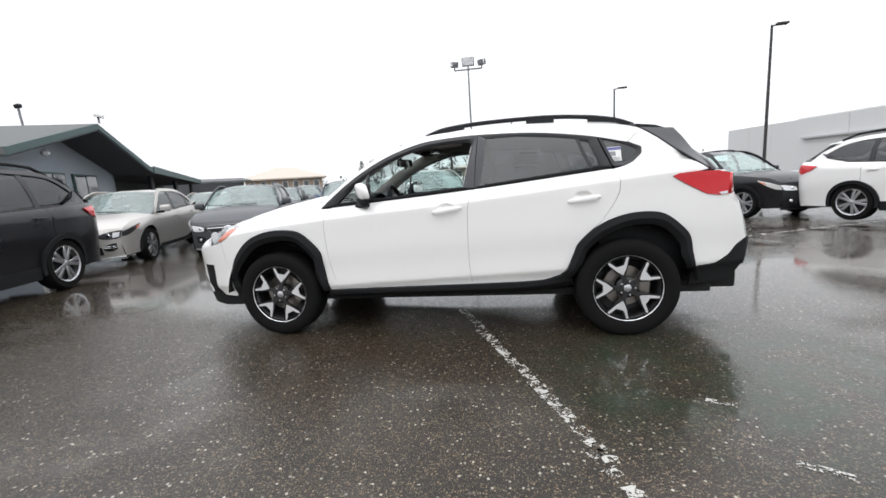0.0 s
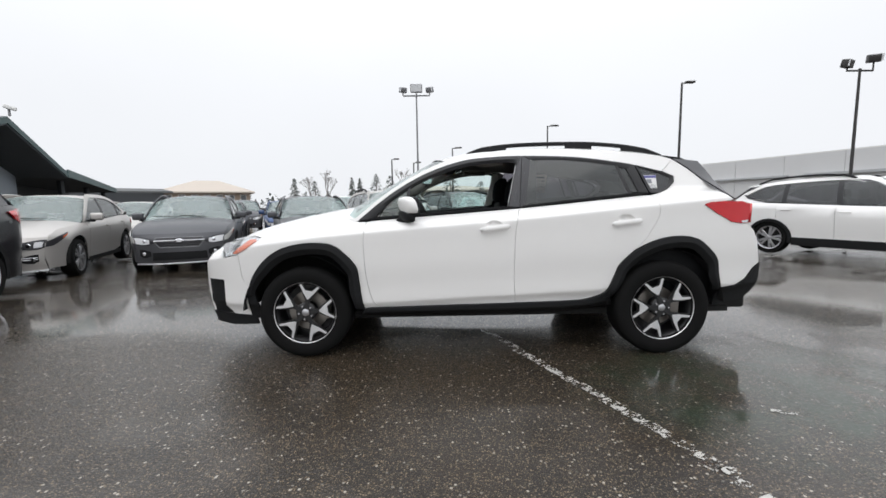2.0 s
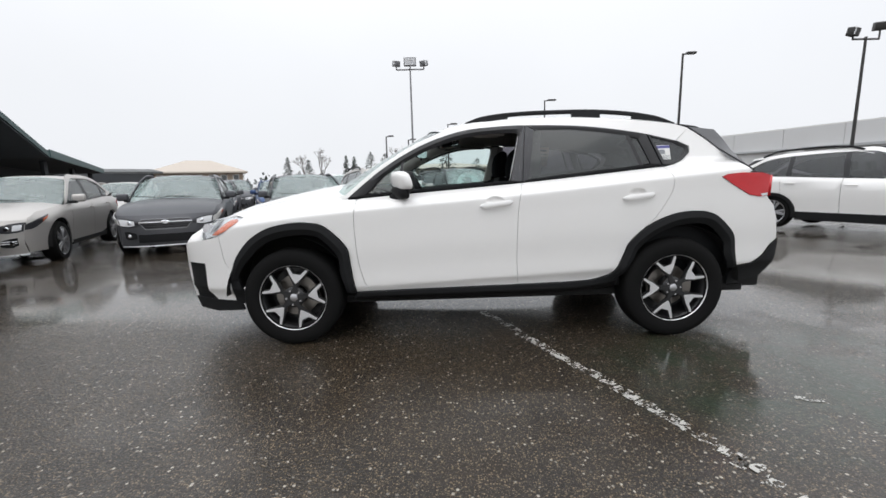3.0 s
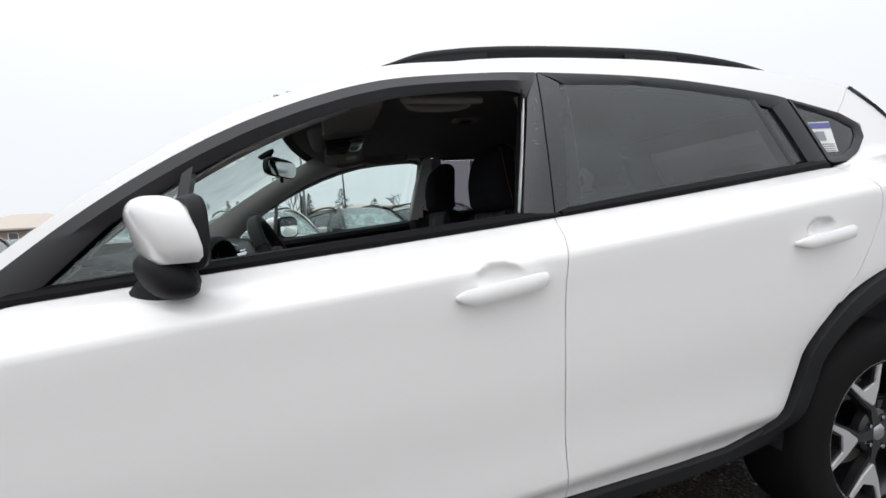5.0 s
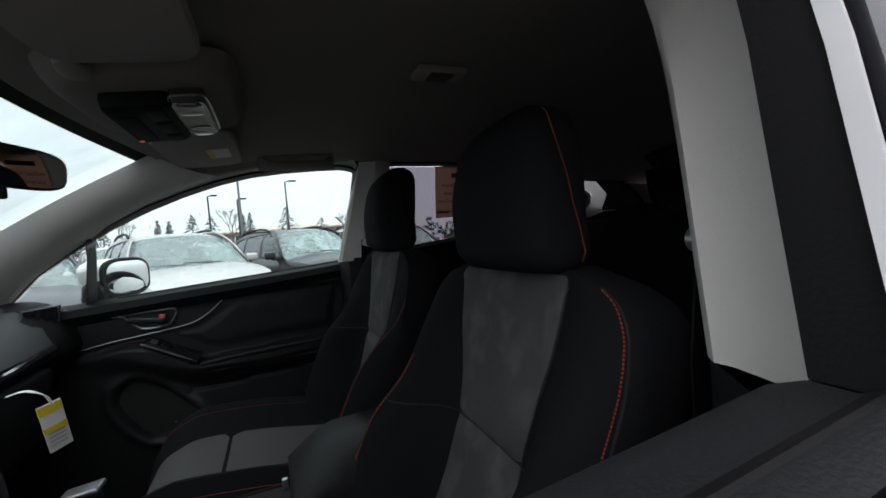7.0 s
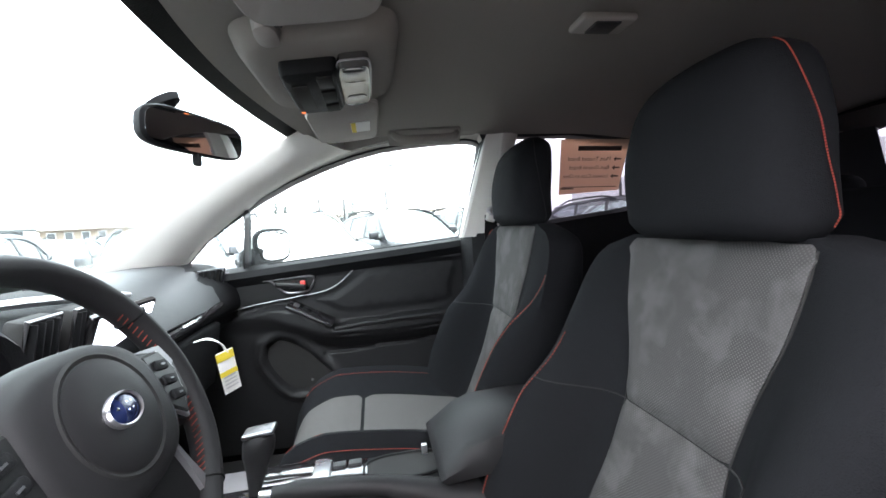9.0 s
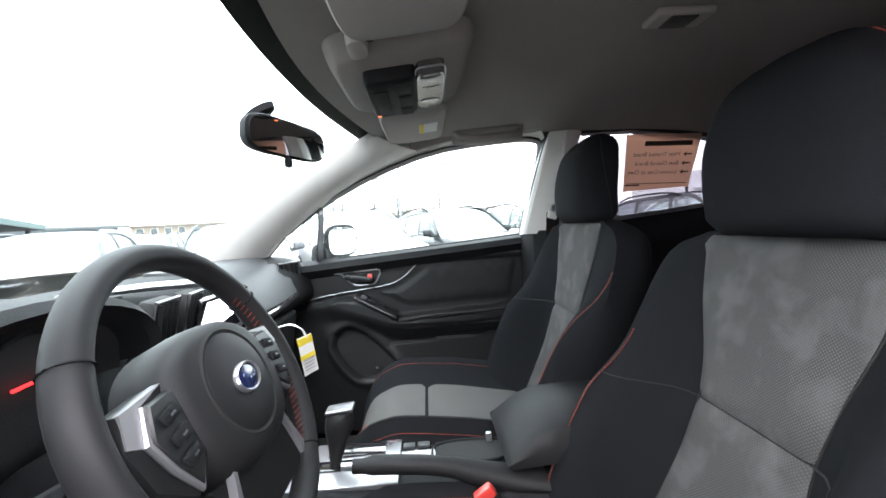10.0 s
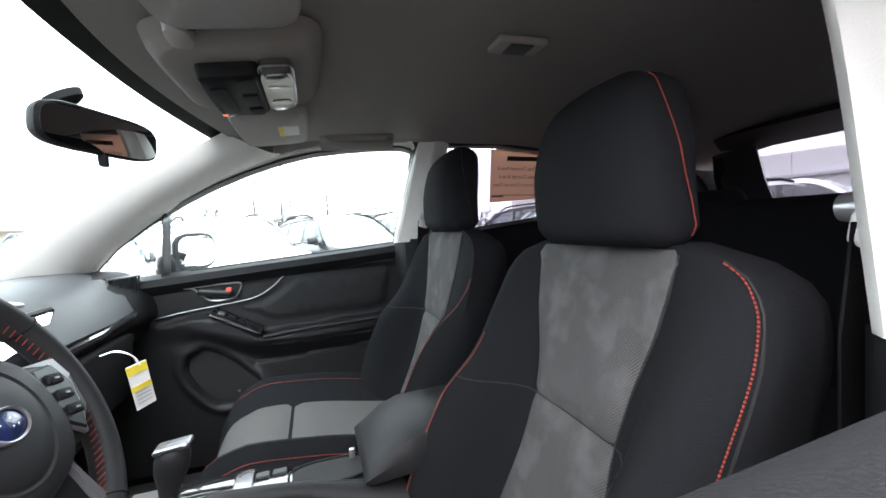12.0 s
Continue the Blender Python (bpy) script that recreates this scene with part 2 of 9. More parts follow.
def worn_paint():
    """Road paint that has flaked off in specks and patches."""
    m = pbr("worn_white_line", (0.46, 0.45, 0.42), 0.3, var=0.3, vscale=18, bump=0.6, bscale=120)
    n, l = m.node_tree.nodes, m.node_tree.links
    tc, n1, n2, ad, mr, tr, mx = (n.new("ShaderNode" + k) for k in ("TexCoord", "TexNoise", "TexNoise", "Math", "MapRange", "BsdfTransparent", "MixShader"))
    n1.inputs["Scale"].default_value, n1.inputs["Detail"].default_value = 95.0, 3.0
    n2.inputs["Scale"].default_value, n2.inputs["Detail"].default_value = 16.0, 3.0
    mr.inputs[1].default_value, mr.inputs[2].default_value = 0.99, 1.05
    for t in (n1, n2):
        l.new(tc.outputs["Object"], t.inputs["Vector"])
    l.new(n1.outputs["Fac"], ad.inputs[0])
    l.new(n2.outputs["Fac"], ad.inputs[1])
    l.new(ad.outputs[0], mr.inputs[0])
    l.new(mr.outputs[0], mx.inputs[0])
    l.new(tr.outputs[0], mx.inputs[1])
    l.new(n["Principled BSDF"].outputs[0], mx.inputs[2])
    l.new(mx.outputs[0], n["Material Output"].inputs["Surface"])
    return m


M = dict(
    white=pbr("white_paint", (0.86, 0.85, 0.835), 0.30, coat=1.0, var=0.015, rvar=0.03),
    cladding=pbr("dark_grey_plastic", (0.013, 0.0135, 0.0145), 0.6, var=0.12, bump=0.25, bscale=600, spec=0.2),
    trim=pbr("black_window_trim", (0.016, 0.016, 0.018), 0.42, var=0.1, bump=0.1, bscale=400),
    gloss_trim=pbr("glossy_black_trim", (0.026, 0.026, 0.031), 0.32, var=0.1, coat=0.2),
    gap=pbr("dark_gap", (0.008, 0.008, 0.008), 0.8),
    rubber=pbr("tyre_rubber", (0.008, 0.008, 0.008), 0.75, var=0.15, bump=0.3, bscale=200, spec=0.1),
    seal=pbr("rubber_seal", (0.0045, 0.0045, 0.005), 0.6, var=0.2, bump=0.25, bscale=300, spec=0.12),
    machined=pbr("machined_alloy", (0.74, 0.74, 0.745), 0.34, metal=0.65, var=0.05),
    alloy_black=pbr("black_alloy", (0.010, 0.010, 0.011), 0.35, coat=0.3),
    steel=pbr("brake_steel", (0.26, 0.24, 0.22), 0.4, metal=1.0, var=0.15),
    chrome=pbr("chrome", (0.78, 0.78, 0.80), 0.12, metal=1.0, var=0.02),
    satin=pbr("satin_silver", (0.55, 0.55, 0.57), 0.3, metal=0.9, var=0.03),
    clear=glass("clear_glass", (0.80, 0.91, 0.89), mist=0.06),
    wind=glass("windscreen_glass", (0.68, 0.80, 0.78), mist=0.12),
    # wet pane; its strong even pale mist also paints in the reflected sky
    wind_veil=glass("wet_windscreen_sky_veil", (0.70, 0.84, 0.82), 0.03, mist=0.26, even=1.0),
    wetglass=glass("wet_window_glass", (0.74, 0.86, 0.84), mist=0.02),
    smoke=glass("smoked_glass", (0.165, 0.158, 0.18), 0.02, mist=0.035),
    lens=glass("lamp_lens", (0.95, 0.97, 0.97)),
    red=pbr("red_lamp", (0.60, 0.012, 0.020), 0.18, coat=0.5, var=0.1, vscale=20),
    amber=pbr("amber_lamp", (0.62, 0.13, 0.05), 0.15, coat=1.0, var=0.1, vscale=25),
    lampwhite=pbr("white_lamp", (0.75, 0.76, 0.78), 0.2, coat=0.8),
    asphalt=wet_asphalt(),
    line=worn_paint(),
    cloth=pbr("dark_seat_cloth", (0.0112, 0.0116, 0.0130), 0.92, var=0.2, vscale=14, bump=0.5, bscale=700, spec=0.06),
    cloth_grey=weave("grey_woven_cloth", (0.058, 0.0565, 0.056), (0.116, 0.112, 0.109), 0.0022),
    stitch=pbr("orange_thread", (0.26, 0.035, 0.020), 0.85),
    leather=pbr("black_leather", (0.015, 0.015, 0.016), 0.55, var=0.1, bump=0.08, bscale=900, spec=0.22),
    dash=pbr("dash_plastic", (0.0075, 0.008, 0.009), 0.65, var=0.1, bump=0.35, bscale=450, spec=0.18),
    dash_soft=pbr("grey_dash_pad", (0.035, 0.038, 0.040), 0.5, var=0.06, bump=0.3, bscale=500),
    card=pbr("door_card_plastic", (0.0115, 0.012, 0.013), 0.5, var=0.1, bump=0.3, bscale=450, spec=0.3),
    pad=pbr("soft_door_pad", (0.0125, 0.013, 0.014), 0.6, var=0.1, bump=0.25, bscale=700, spec=0.25),
    inlay=pbr("satin_dark_inlay", (0.010, 0.0105, 0.011), 0.34, var=0.1, spec=0.4),
    satin_dark=pbr("dark_satin_metal", (0.22, 0.22, 0.23), 0.32, metal=0.9, var=0.05),
    lamp_shell=pbr("lamp_reflector", (0.66, 0.67, 0.69), 0.28, metal=0.55, var=0.25, vscale=30),
    channel=pbr("pale_metal_channel", (0.66, 0.66, 0.66), 0.4, metal=0.3, var=0.04),
    lamp_clear=pbr("clear_lamp_plastic", (0.07, 0.07, 0.068), 0.18, coat=0.8, spec=0.5),
    satin_mid=pbr("satin_grey_plastic", (0.26, 0.26, 0.27), 0.42, metal=0.6, var=0.04),
    piano=pbr("piano_black", (0.010, 0.010, 0.011), 0.12, coat=1.0),
    liner=pbr("grey_headliner", (0.275, 0.256, 0.24), 0.95, var=0.05, vscale=10, bump=0.4, bscale=800),
    pillar=pbr("pale_pillar_trim", (0.62, 0.60, 0.565), 0.6, var=0.03, bump=0.15, bscale=600),
    carpet=pbr("black_carpet", (0.012, 0.012, 0.012), 1.0, var=0.3, vscale=40, bump=0.9, bscale=600),
    mirror=pbr("mirror_glass", (0.85, 0.87, 0.87), 0.02, metal=1.0, var=0.0, rvar=0.0),
    paper=backlit_paper("tan_paper", (0.72, 0.54, 0.43)),
    ink=pbr("dark_ink", (0.05, 0.035, 0.03), 0.8),
    yellow=pbr("yellow_print", (0.78, 0.62, 0.05), 0.6),
    white_card=pbr("white_card", (0.78, 0.78, 0.76), 0.6),
    redplastic=pbr("red_button", (0.65, 0.05, 0.04), 0.35, coat=0.5),
    blue=pbr("blue_enamel", (0.010, 0.018, 0.070), 0.25, coat=0.4),
    visor=pbr("pale_visor", (0.37, 0.345, 0.325), 0.85, var=0.04, bump=0.2, bscale=700),
    lens2=pbr("frosted_lens", (0.62, 0.62, 0.60), 0.25, coat=0.6),
    cloth_plain=pbr("grey_flat_cloth", (0.086, 0.083, 0.081), 0.92, var=0.15, vscale=10, bump=0.4, bscale=900, spec=0.15),
    display=emitter("lit_display", (0.85, 0.9, 1.0), 0.45),
    amber_lit=emitter("amber_light", (1.0, 0.25, 0.08), 0.12),
    water=glass("dark_water", (0.55, 0.56, 0.58)),
    water_clear=glass("clear_water", (0.72, 0.76, 0.76)),
    sticker_blue=pbr("blue_print", (0.10, 0.10, 0.30), 0.5),
    sticker_grey=pbr("grey_print", (0.25, 0.26, 0.28), 0.5, var=0.5, vscale=60),
    needle=emitter("lit_red_needle", (1.0, 0.02, 0.02), 0.45),
    black_paint=pbr("black_paint", (0.008, 0.008, 0.010), 0.30, coat=0.25, spec=0.3, bump=0.15, bscale=300),
    silver_paint=pbr("silver_paint", (0.50, 0.48, 0.46), 0.42, metal=0.55, coat=0.15, spec=0.3, bump=0.15, bscale=300),
    grey_paint=pbr("grey_paint", (0.092, 0.094, 0.102), 0.42, metal=0.4, coat=0.15, spec=0.3, bump=0.15, bscale=300),
    blue_paint=pbr("blue_paint", (0.05, 0.09, 0.20), 0.4, metal=0.3, coat=0.15, spec=0.3, bump=0.15, bscale=300),
)


# ---- mesh helpers ----
def pchip(pts):
    """A smooth curve through points (a, b), with no overshoot."""
    xs, ys = np.array([p[0] for p in pts], float), np.array([p[1] for p in pts], float)
    h, d = np.diff(xs), np.diff(ys) / np.diff(xs)
    m = np.zeros_like(xs)
    m[0], m[-1] = d[0], d[-1]
    for i in range(1, len(xs) - 1):
        if d[i - 1] * d[i] > 0:
            w1, w2 = 2 * h[i] + h[i - 1], h[i] + 2 * h[i - 1]
            m[i] = (w1 + w2) / (w1 / d[i - 1] + w2 / d[i])

    def f(x):
        x = min(max(x, xs[0]), xs[-1])
        i = min(int(np.searchsorted(xs, x, side="right")) - 1, len(xs) - 2)
        s = (x - xs[i]) / h[i]
        return float(ys[i] * (1 + 2 * s) * (1 - s) ** 2 + m[i] * h[i] * s * (1 - s) ** 2 + ys[i + 1] * s * s * (3 - 2 * s) + m[i + 1] * h[i] * s * s * (s - 1))

    return f


def spline(pts, n=6):
    """More points on a Catmull-Rom curve through pts."""
    p = [np.array(q, float) for q in pts]
    p = [2 * p[0] - p[1], *p, 2 * p[-1] - p[-2]]
    out = []
    for i in range(1, len(p) - 2):
        for k in range(n):
            s = k / n
            out.append(0.5 * (2 * p[i] + (p[i + 1] - p[i - 1]) * s + (2 * p[i - 1] - 5 * p[i] + 4 * p[i + 1] - p[i + 2]) * s * s + (3 * p[i] - p[i - 1] - 3 * p[i + 1] + p[i + 2]) * s ** 3))
    out.append(p[-2])
    return [tuple(float(c) for c in q) for q in out]


FORMS, SHEETS = {}, {}


def shade_by_form(me, Y, s, skin=10 ** 9):
    """Shades a body panel by the form it lies on, so that its triangles don't show."""
    h, cache, out = 0.006, {}, []
    for poly in me.polygons:
        for k in poly.vertices:
            if k not in cache:
                x, _, z = me.vertices[k].co
                cache[k] = Vector((-(Y(x + h, z) - Y(x - h, z)) / (2 * h), 1.0, -(Y(x, z) - Y(x, z - 0.0025)) / 0.0025)).normalized()
                cache[k] = Vector((cache[k].x, s * cache[k].y, cache[k].z))
            out.append(cache[k] if poly.index < skin else poly.normal.copy())
    me.normals_split_custom_set(out)


def finish(bm, name, mat, sharp=38):
    me = bpy.data.meshes.new(name)
    form = FORMS.pop(id(bm), None)
    for f in bm.faces:
        f.smooth = True
    bm.to_mesh(me)
    bm.free()
    me.materials.append(mat)
    if form:
        SHEETS[me.name] = form
        shade_by_form(me, *form)
    else:
        me.set_sharp_from_angle(angle=radians(sharp))
        uses = [0] * len(me.edges)
        for lp in me.loops:
            uses[lp.edge_index] += 1
        for e in me.edges:
            if uses[e.index] == 1:
                e.use_edge_sharp = True
    return me


def part(name, bm, mat, parent, label="", sharp=38):
    """One mesh object under a thing or a part."""
    ob = new(name, finish(bm, name, mat, sharp))
    ob.parent = parent
    if parent and parent.type == "MESH":
        ob.matrix_parent_inverse = parent.matrix_basis.inverted()
    if label:
        ob["label"] = label
    return ob


def thing(name, label, category, group="", kind="", at=(0, 0, 0), turn=0.0):
    e = new(name)
    e.empty_display_size = 0.2
    e.matrix_basis = pose(*at, 0, 0, turn)
    return tagged(e, label, category, group, kind)


def solo(name, bm, mat, label, category, group="", kind="", sharp=38):
    ob = new(name, finish(bm, name, mat, sharp))
    return tagged(ob, label, category, group, kind)


def thicken(ob, t, offset=-1.0):
    if ob.data.name in SHEETS:
        Y, sd = SHEETS[ob.data.name]
        bm = bmesh.new()
        bm.from_mesh(ob.data)
        skin = len(bm.faces)
        rim = [e for e in bm.edges if e.is_boundary]
        ext = bmesh.ops.extrude_edge_only(bm, edges=rim)
        for v in ext["geom"]:
            if isinstance(v, bmesh.types.BMVert):
                v.co.y -= sd * t
        bmesh.ops.recalc_face_normals(bm, faces=[f for f in ext["geom"] if isinstance(f, bmesh.types.BMFace)])
        bm.to_mesh(ob.data)
        bm.free()
        shade_by_form(ob.data, Y, sd, skin)
        return ob
    s = ob.modifiers.new("thickness", "SOLIDIFY")
    s.thickness, s.offset = t, offset
    return ob


def soften(ob, w=0.006, seg=2):
    b = ob.modifiers.new("edges", "BEVEL")
    b.width, b.segments, b.limit_method, b.angle_limit = w, seg, "ANGLE", radians(35)
    return ob


def inset(poly, d):
    """The polygon drawn in by d."""
    n = len(poly)
    area = sum(poly[i][0] * poly[(i + 1) % n][1] - poly[(i + 1) % n][0] * poly[i][1] for i in range(n))
    s, out = (1 if area > 0 else -1), []
    for i in range(n):
        a, b, c = (Vector(poly[(i + k) % n]) for k in (-1, 0, 1))
        e1, e2 = (b - a), (c - b)
        if e1.length < 1e-6 or e2.length < 1e-6:
            out.append(tuple(b))
            continue
        n1, n2 = Vector((-e1.y, e1.x)).normalized() * s, Vector((-e2.y, e2.x)).normalized() * s
        q = n1 + n2
        out.append(tuple(b + q * (d / max(0.35, 0.5 * q.length_squared))))
    return out


def side_panel(poly, Y, s, lift=0.0, step=0.07, lines=None, extra=()):
    """A sheet cut to an outline in side view (x, z), laid on the body side Y(x, z); lines(x) gives the heights of its creases."""
    ring = []
    for (ax, az), (bx, bz) in zip(poly, poly[1:] + poly[:1]):
        k = max(1, math.ceil(math.hypot(bx - ax, bz - az) / step))
        ring += [(ax + (bx - ax) * i / k, az + (bz - az) * i / k) for i in range(k)]
    A = np.array(ring)
    B = np.roll(A, -1, axis=0)
    x0, x1, z0, z1 = A[:, 0].min(), A[:, 0].max(), A[:, 1].min(), A[:, 1].max()
    pts = []
    for i in range(math.ceil(2 * x0 / step), math.floor(2 * x1 / step) + 1):
        x = i * step / 2
        zs = [k * step for k in range(math.ceil(z0 / step), math.floor(z1 / step) + 1)] if i % 2 == 0 else []
        if lines:
            cr = sorted(lines(x))
            zs = cr + [z for z in zs if min(abs(z - c) for c in cr) > 0.3 * step]
        pts += [(x, z) for z in zs if z0 < z < z1]
    inner = []
    for x, z in pts + list(extra):
        hit = (A[:, 1] > z) != (B[:, 1] > z)
        cut = A[:, 0] + (z - A[:, 1]) / np.where(hit, B[:, 1] - A[:, 1], 1.0) * (B[:, 0] - A[:, 0])
        if np.count_nonzero(hit & (x < cut)) % 2 == 0:
            continue
        d = B - A
        t = np.clip(((x - A[:, 0]) * d[:, 0] + (z - A[:, 1]) * d[:, 1]) / np.maximum(1e-12, (d * d).sum(axis=1)), 0, 1)
        if np.hypot(A[:, 0] + t * d[:, 0] - x, A[:, 1] + t * d[:, 1] - z).min() > min(0.0045, 0.3 * step):
            inner.append((x, z))
    n = len(ring)
    vs, _, fs, _, _, _ = delaunay_2d_cdt([Vector(p) for p in ring + inner], [(i, (i + 1) % n) for i in range(n)], [], 1, 1e-6)
    bm = bmesh.new()
    bv = [bm.verts.new((v.x, s * (Y(v.x, v.y) + lift), v.y)) for v in vs]
    for f in fs:
        a, b, c = (vs[k] for k in f[:3])
        turn = (b.x - a.x) * (c.y - a.y) - (b.y - a.y) * (c.x - a.x)
        if abs(turn) > 1e-10:
            bm.faces.new([bv[k] for k in (f if turn * s < 0 else f[::-1])])
    bmesh.ops.delete(bm, geom=[v for v in bm.verts if not v.link_faces], context="VERTS")
    bm.normal_update()
    FORMS[id(bm)] = (Y, s)
    return bm


def grid(rows, flip=False, close=False):
    """A sheet through rows of points."""
    bm = bmesh.new()
    vs = [[bm.verts.new(p) for p in r] for r in rows]
    m = len(rows[0])
    for i in range(len(vs) - 1):
        for j in range(m if close else m - 1):
            q = [vs[i][j], vs[i][(j + 1) % m], vs[i + 1][(j + 1) % m], vs[i + 1][j]]
            bm.faces.new(q[::-1] if flip else q)
    bmesh.ops.remove_doubles(bm, verts=bm.verts[:], dist=1e-5)
    return bm


def solid(rows):
    """A closed body through rings of points."""
    bm = bmesh.new()
    vs = [[bm.verts.new(p) for p in r] for r in rows]
    m = len(rows[0])
    for i in range(len(vs) - 1):
        for j in range(m):
            bm.faces.new([vs[i][j], vs[i][(j + 1) % m], vs[i + 1][(j + 1) % m], vs[i + 1][j]])
    bm.faces.new(vs[0][::-1])
    bm.faces.new(vs[-1])
    bmesh.ops.remove_doubles(bm, verts=bm.verts[:], dist=1e-5)
    bmesh.ops.recalc_face_normals(bm, faces=bm.faces[:])
    return bm


def tube(path, r, n=8, bm=None, flat=1.0, closed=False):
    """A round bar along a path; r is a number or one for each point."""
    P = [Vector(p) for p in path]
    rs = r if isinstance(r, (list, tuple)) else [r] * len(P)
    rows, up = [], Vector((0, 0, 1))
    for i, p in enumerate(P):
        a, b = (P[i - 1] if i or closed else P[0]), (P[(i + 1) % len(P)] if i < len(P) - 1 or closed else P[-1])
        t = (b - a).normalized()
        u = t.cross(up)
        if u.length < 0.05:
            u = t.cross(Vector((1, 0, 0)))
        u.normalize()
        w = u.cross(t)
        rows.append([p + rs[i] * (math.cos(k) * u + math.sin(k) * w * flat) for k in (2 * math.pi * j / n for j in range(n))])
    own = bm or bmesh.new()
    vs = [[own.verts.new(q) for q in row] for row in rows]
    fs = []
    for i in range(len(vs) if closed else len(vs) - 1):
        for j in range(n):
            fs.append(own.faces.new([vs[i][j], vs[i][(j + 1) % n], vs[(i + 1) % len(vs)][(j + 1) % n], vs[(i + 1) % len(vs)][j]]))
    if not closed:
        fs += [own.faces.new(vs[0][::-1]), own.faces.new(vs[-1])]
    bmesh.ops.recalc_face_normals(own, faces=fs)
    return own


def rbox(size, m=None, r=0.01, seg=2, bm=None):
    """A box with rounded edges, by its size and pose."""
    b = bmesh.new()
    bmesh.ops.create_cube(b, size=1.0)
    bmesh.ops.scale(b, vec=size, verts=b.verts[:])
    if r:
        bmesh.ops.bevel(b, geom=b.edges[:], offset=min(r, 0.49 * min(size)), segments=seg, affect="EDGES", profile=0.5)
    if m is not None:
        bmesh.ops.transform(b, matrix=m, verts=b.verts[:])
    if bm is None:
        return b
    return merge(bm, b)


def merge(bm, b):
    me = bpy.data.meshes.new("tmp")
    b.to_mesh(me)
    b.free()
    bm.from_mesh(me)
    bpy.data.meshes.remove(me)
    return bm


def moved(bm, m):
    bmesh.ops.transform(bm, matrix=m, verts=bm.verts[:])
    return bm


def revolve(profile, n=48, close=False):
    """A turned body round the y axis from (radius, y) points."""
    rows = []
    for r, y in profile:
        rows.append([(r * math.cos(a), y, r * math.sin(a)) for a in (2 * math.pi * k / n for k in range(n))])
    if close:
        rows.append(rows[0])
    bm = grid(rows, close=True)
    bmesh.ops.recalc_face_normals(bm, faces=bm.faces[:])
    return bm


def prism(poly, y0, y1, r=0.0, seg=2):
    """An outline in (x, z) drawn out from y0 to y1, edges rounded by r."""
    bm = bmesh.new()
    f = bm.faces.new([bm.verts.new((x, y0, z)) for x, z in poly])
    ext = bmesh.ops.extrude_face_region(bm, geom=[f])
    bmesh.ops.translate(bm, vec=(0, y1 - y0, 0), verts=[v for v in ext["geom"] if isinstance(v, bmesh.types.BMVert)])
    bmesh.ops.recalc_face_normals(bm, faces=bm.faces[:])
    if r:
        bmesh.ops.bevel(bm, geom=[e for e in bm.edges if e.calc_face_angle(0) > 0.6], offset=r, segments=seg, affect="EDGES")
    return bm


# ---- ground ----
def rise(x, y):
    """The lot falls gently away beyond the car and rises a little towards its nose."""
    t = min(6.0, max(0.0, y - 1.1))
    k = min(1.0, max(0.0, (0.45 - x) / 1.75))
    up = 0.0292 * k * k * (3 - 2 * k)
    return up - (0.02 * t * t / (t + 0.6) if t else 0.0)


def ground_sheet():
    ks = [-900, -300, -120, -60, -40] + [-30 + 1.0 * k for k in range(27)] + [-3 + 0.25 * k for k in range(28)] + [4 + 1.0 * k for k in range(27)] + [40, 60, 120, 300, 900]
    return grid([[(x, y, rise(x, y)) for x in ks] for y in ks], flip=False)


g = solo("ground", ground_sheet(), M["asphalt"], "wet brown-grey asphalt with standing water", "ground", kind="structure")
U, V = Vector((0.92, 0.39, 0)).normalized(), Vector((0.39, -0.92, 0)).normalized()


def worn_line(name, a, b, width, seed, keep):
    """A painted stripe, broken where the paint has worn off, with ragged edges."""
    rnd = random.Random(seed)
    a, b = Vector((*a, 0)), Vector((*b, 0))
    d = (b - a).normalized()
    n = Vector((-d.y, d.x, 0))
    bm, L, s = bmesh.new(), (b - a).length, 0.0
    while s < L:
        ln = rnd.uniform(0.03, 0.10)
        if rnd.random() < keep(s / L):
            w0, w1 = width * rnd.uniform(0.75, 1.0), width * rnd.uniform(0.75, 1.0)
            o = rnd.uniform(-0.15, 0.15) * width
            q = [a + d * s + n * (o - w0 / 2), a + d * (s + ln * rnd.uniform(0.8, 1.1)) + n * (o - w1 / 2), a + d * (s + ln * rnd.uniform(0.7, 1.0)) + n * (o + w1 / 2), a + d * (s + ln * 0.1) + n * (o + w0 / 2)]
            mid = (q[0] + q[1]) / 2 + n * rnd.uniform(-0.01, 0.01)
            vs = [bm.verts.new((p.x, p.y, rise(p.x, p.y) + 0.004)) for p in (q[0], mid, q[1], q[2], q[3])]
            bm.faces.new(vs)
        s += ln * rnd.uniform(0.75, 1.1)
    bmesh.ops.recalc_face_normals(bm, faces=bm.faces[:])
    for f in bm.faces:
        if f.normal.z < 0:
            f.normal_flip()
    return solo(name, bm, M["line"], "worn white parking line on wet asphalt", "road marking", "parking lines", "structure")


worn_line("parking_line", (0.05, -0.20), (0.86, -2.17), 0.080, 3, lambda t: 1.0)
worn_line("parking_line", (0.80, -2.13), (1.25, -3.1), 0.080, 5, lambda t: 0.75)
worn_line("parking_line", (1.40, -1.70), (1.54, -1.765), 0.045, 8, lambda t: 0.95)
worn_line("parking_line", (1.56, -2.17), (1.70, -2.25), 0.045, 9, lambda t: 0.95)
worn_line("parking_line", (3.6, 3.3), (9.5, 5.9), 0.09, 11, lambda t: 0.85)


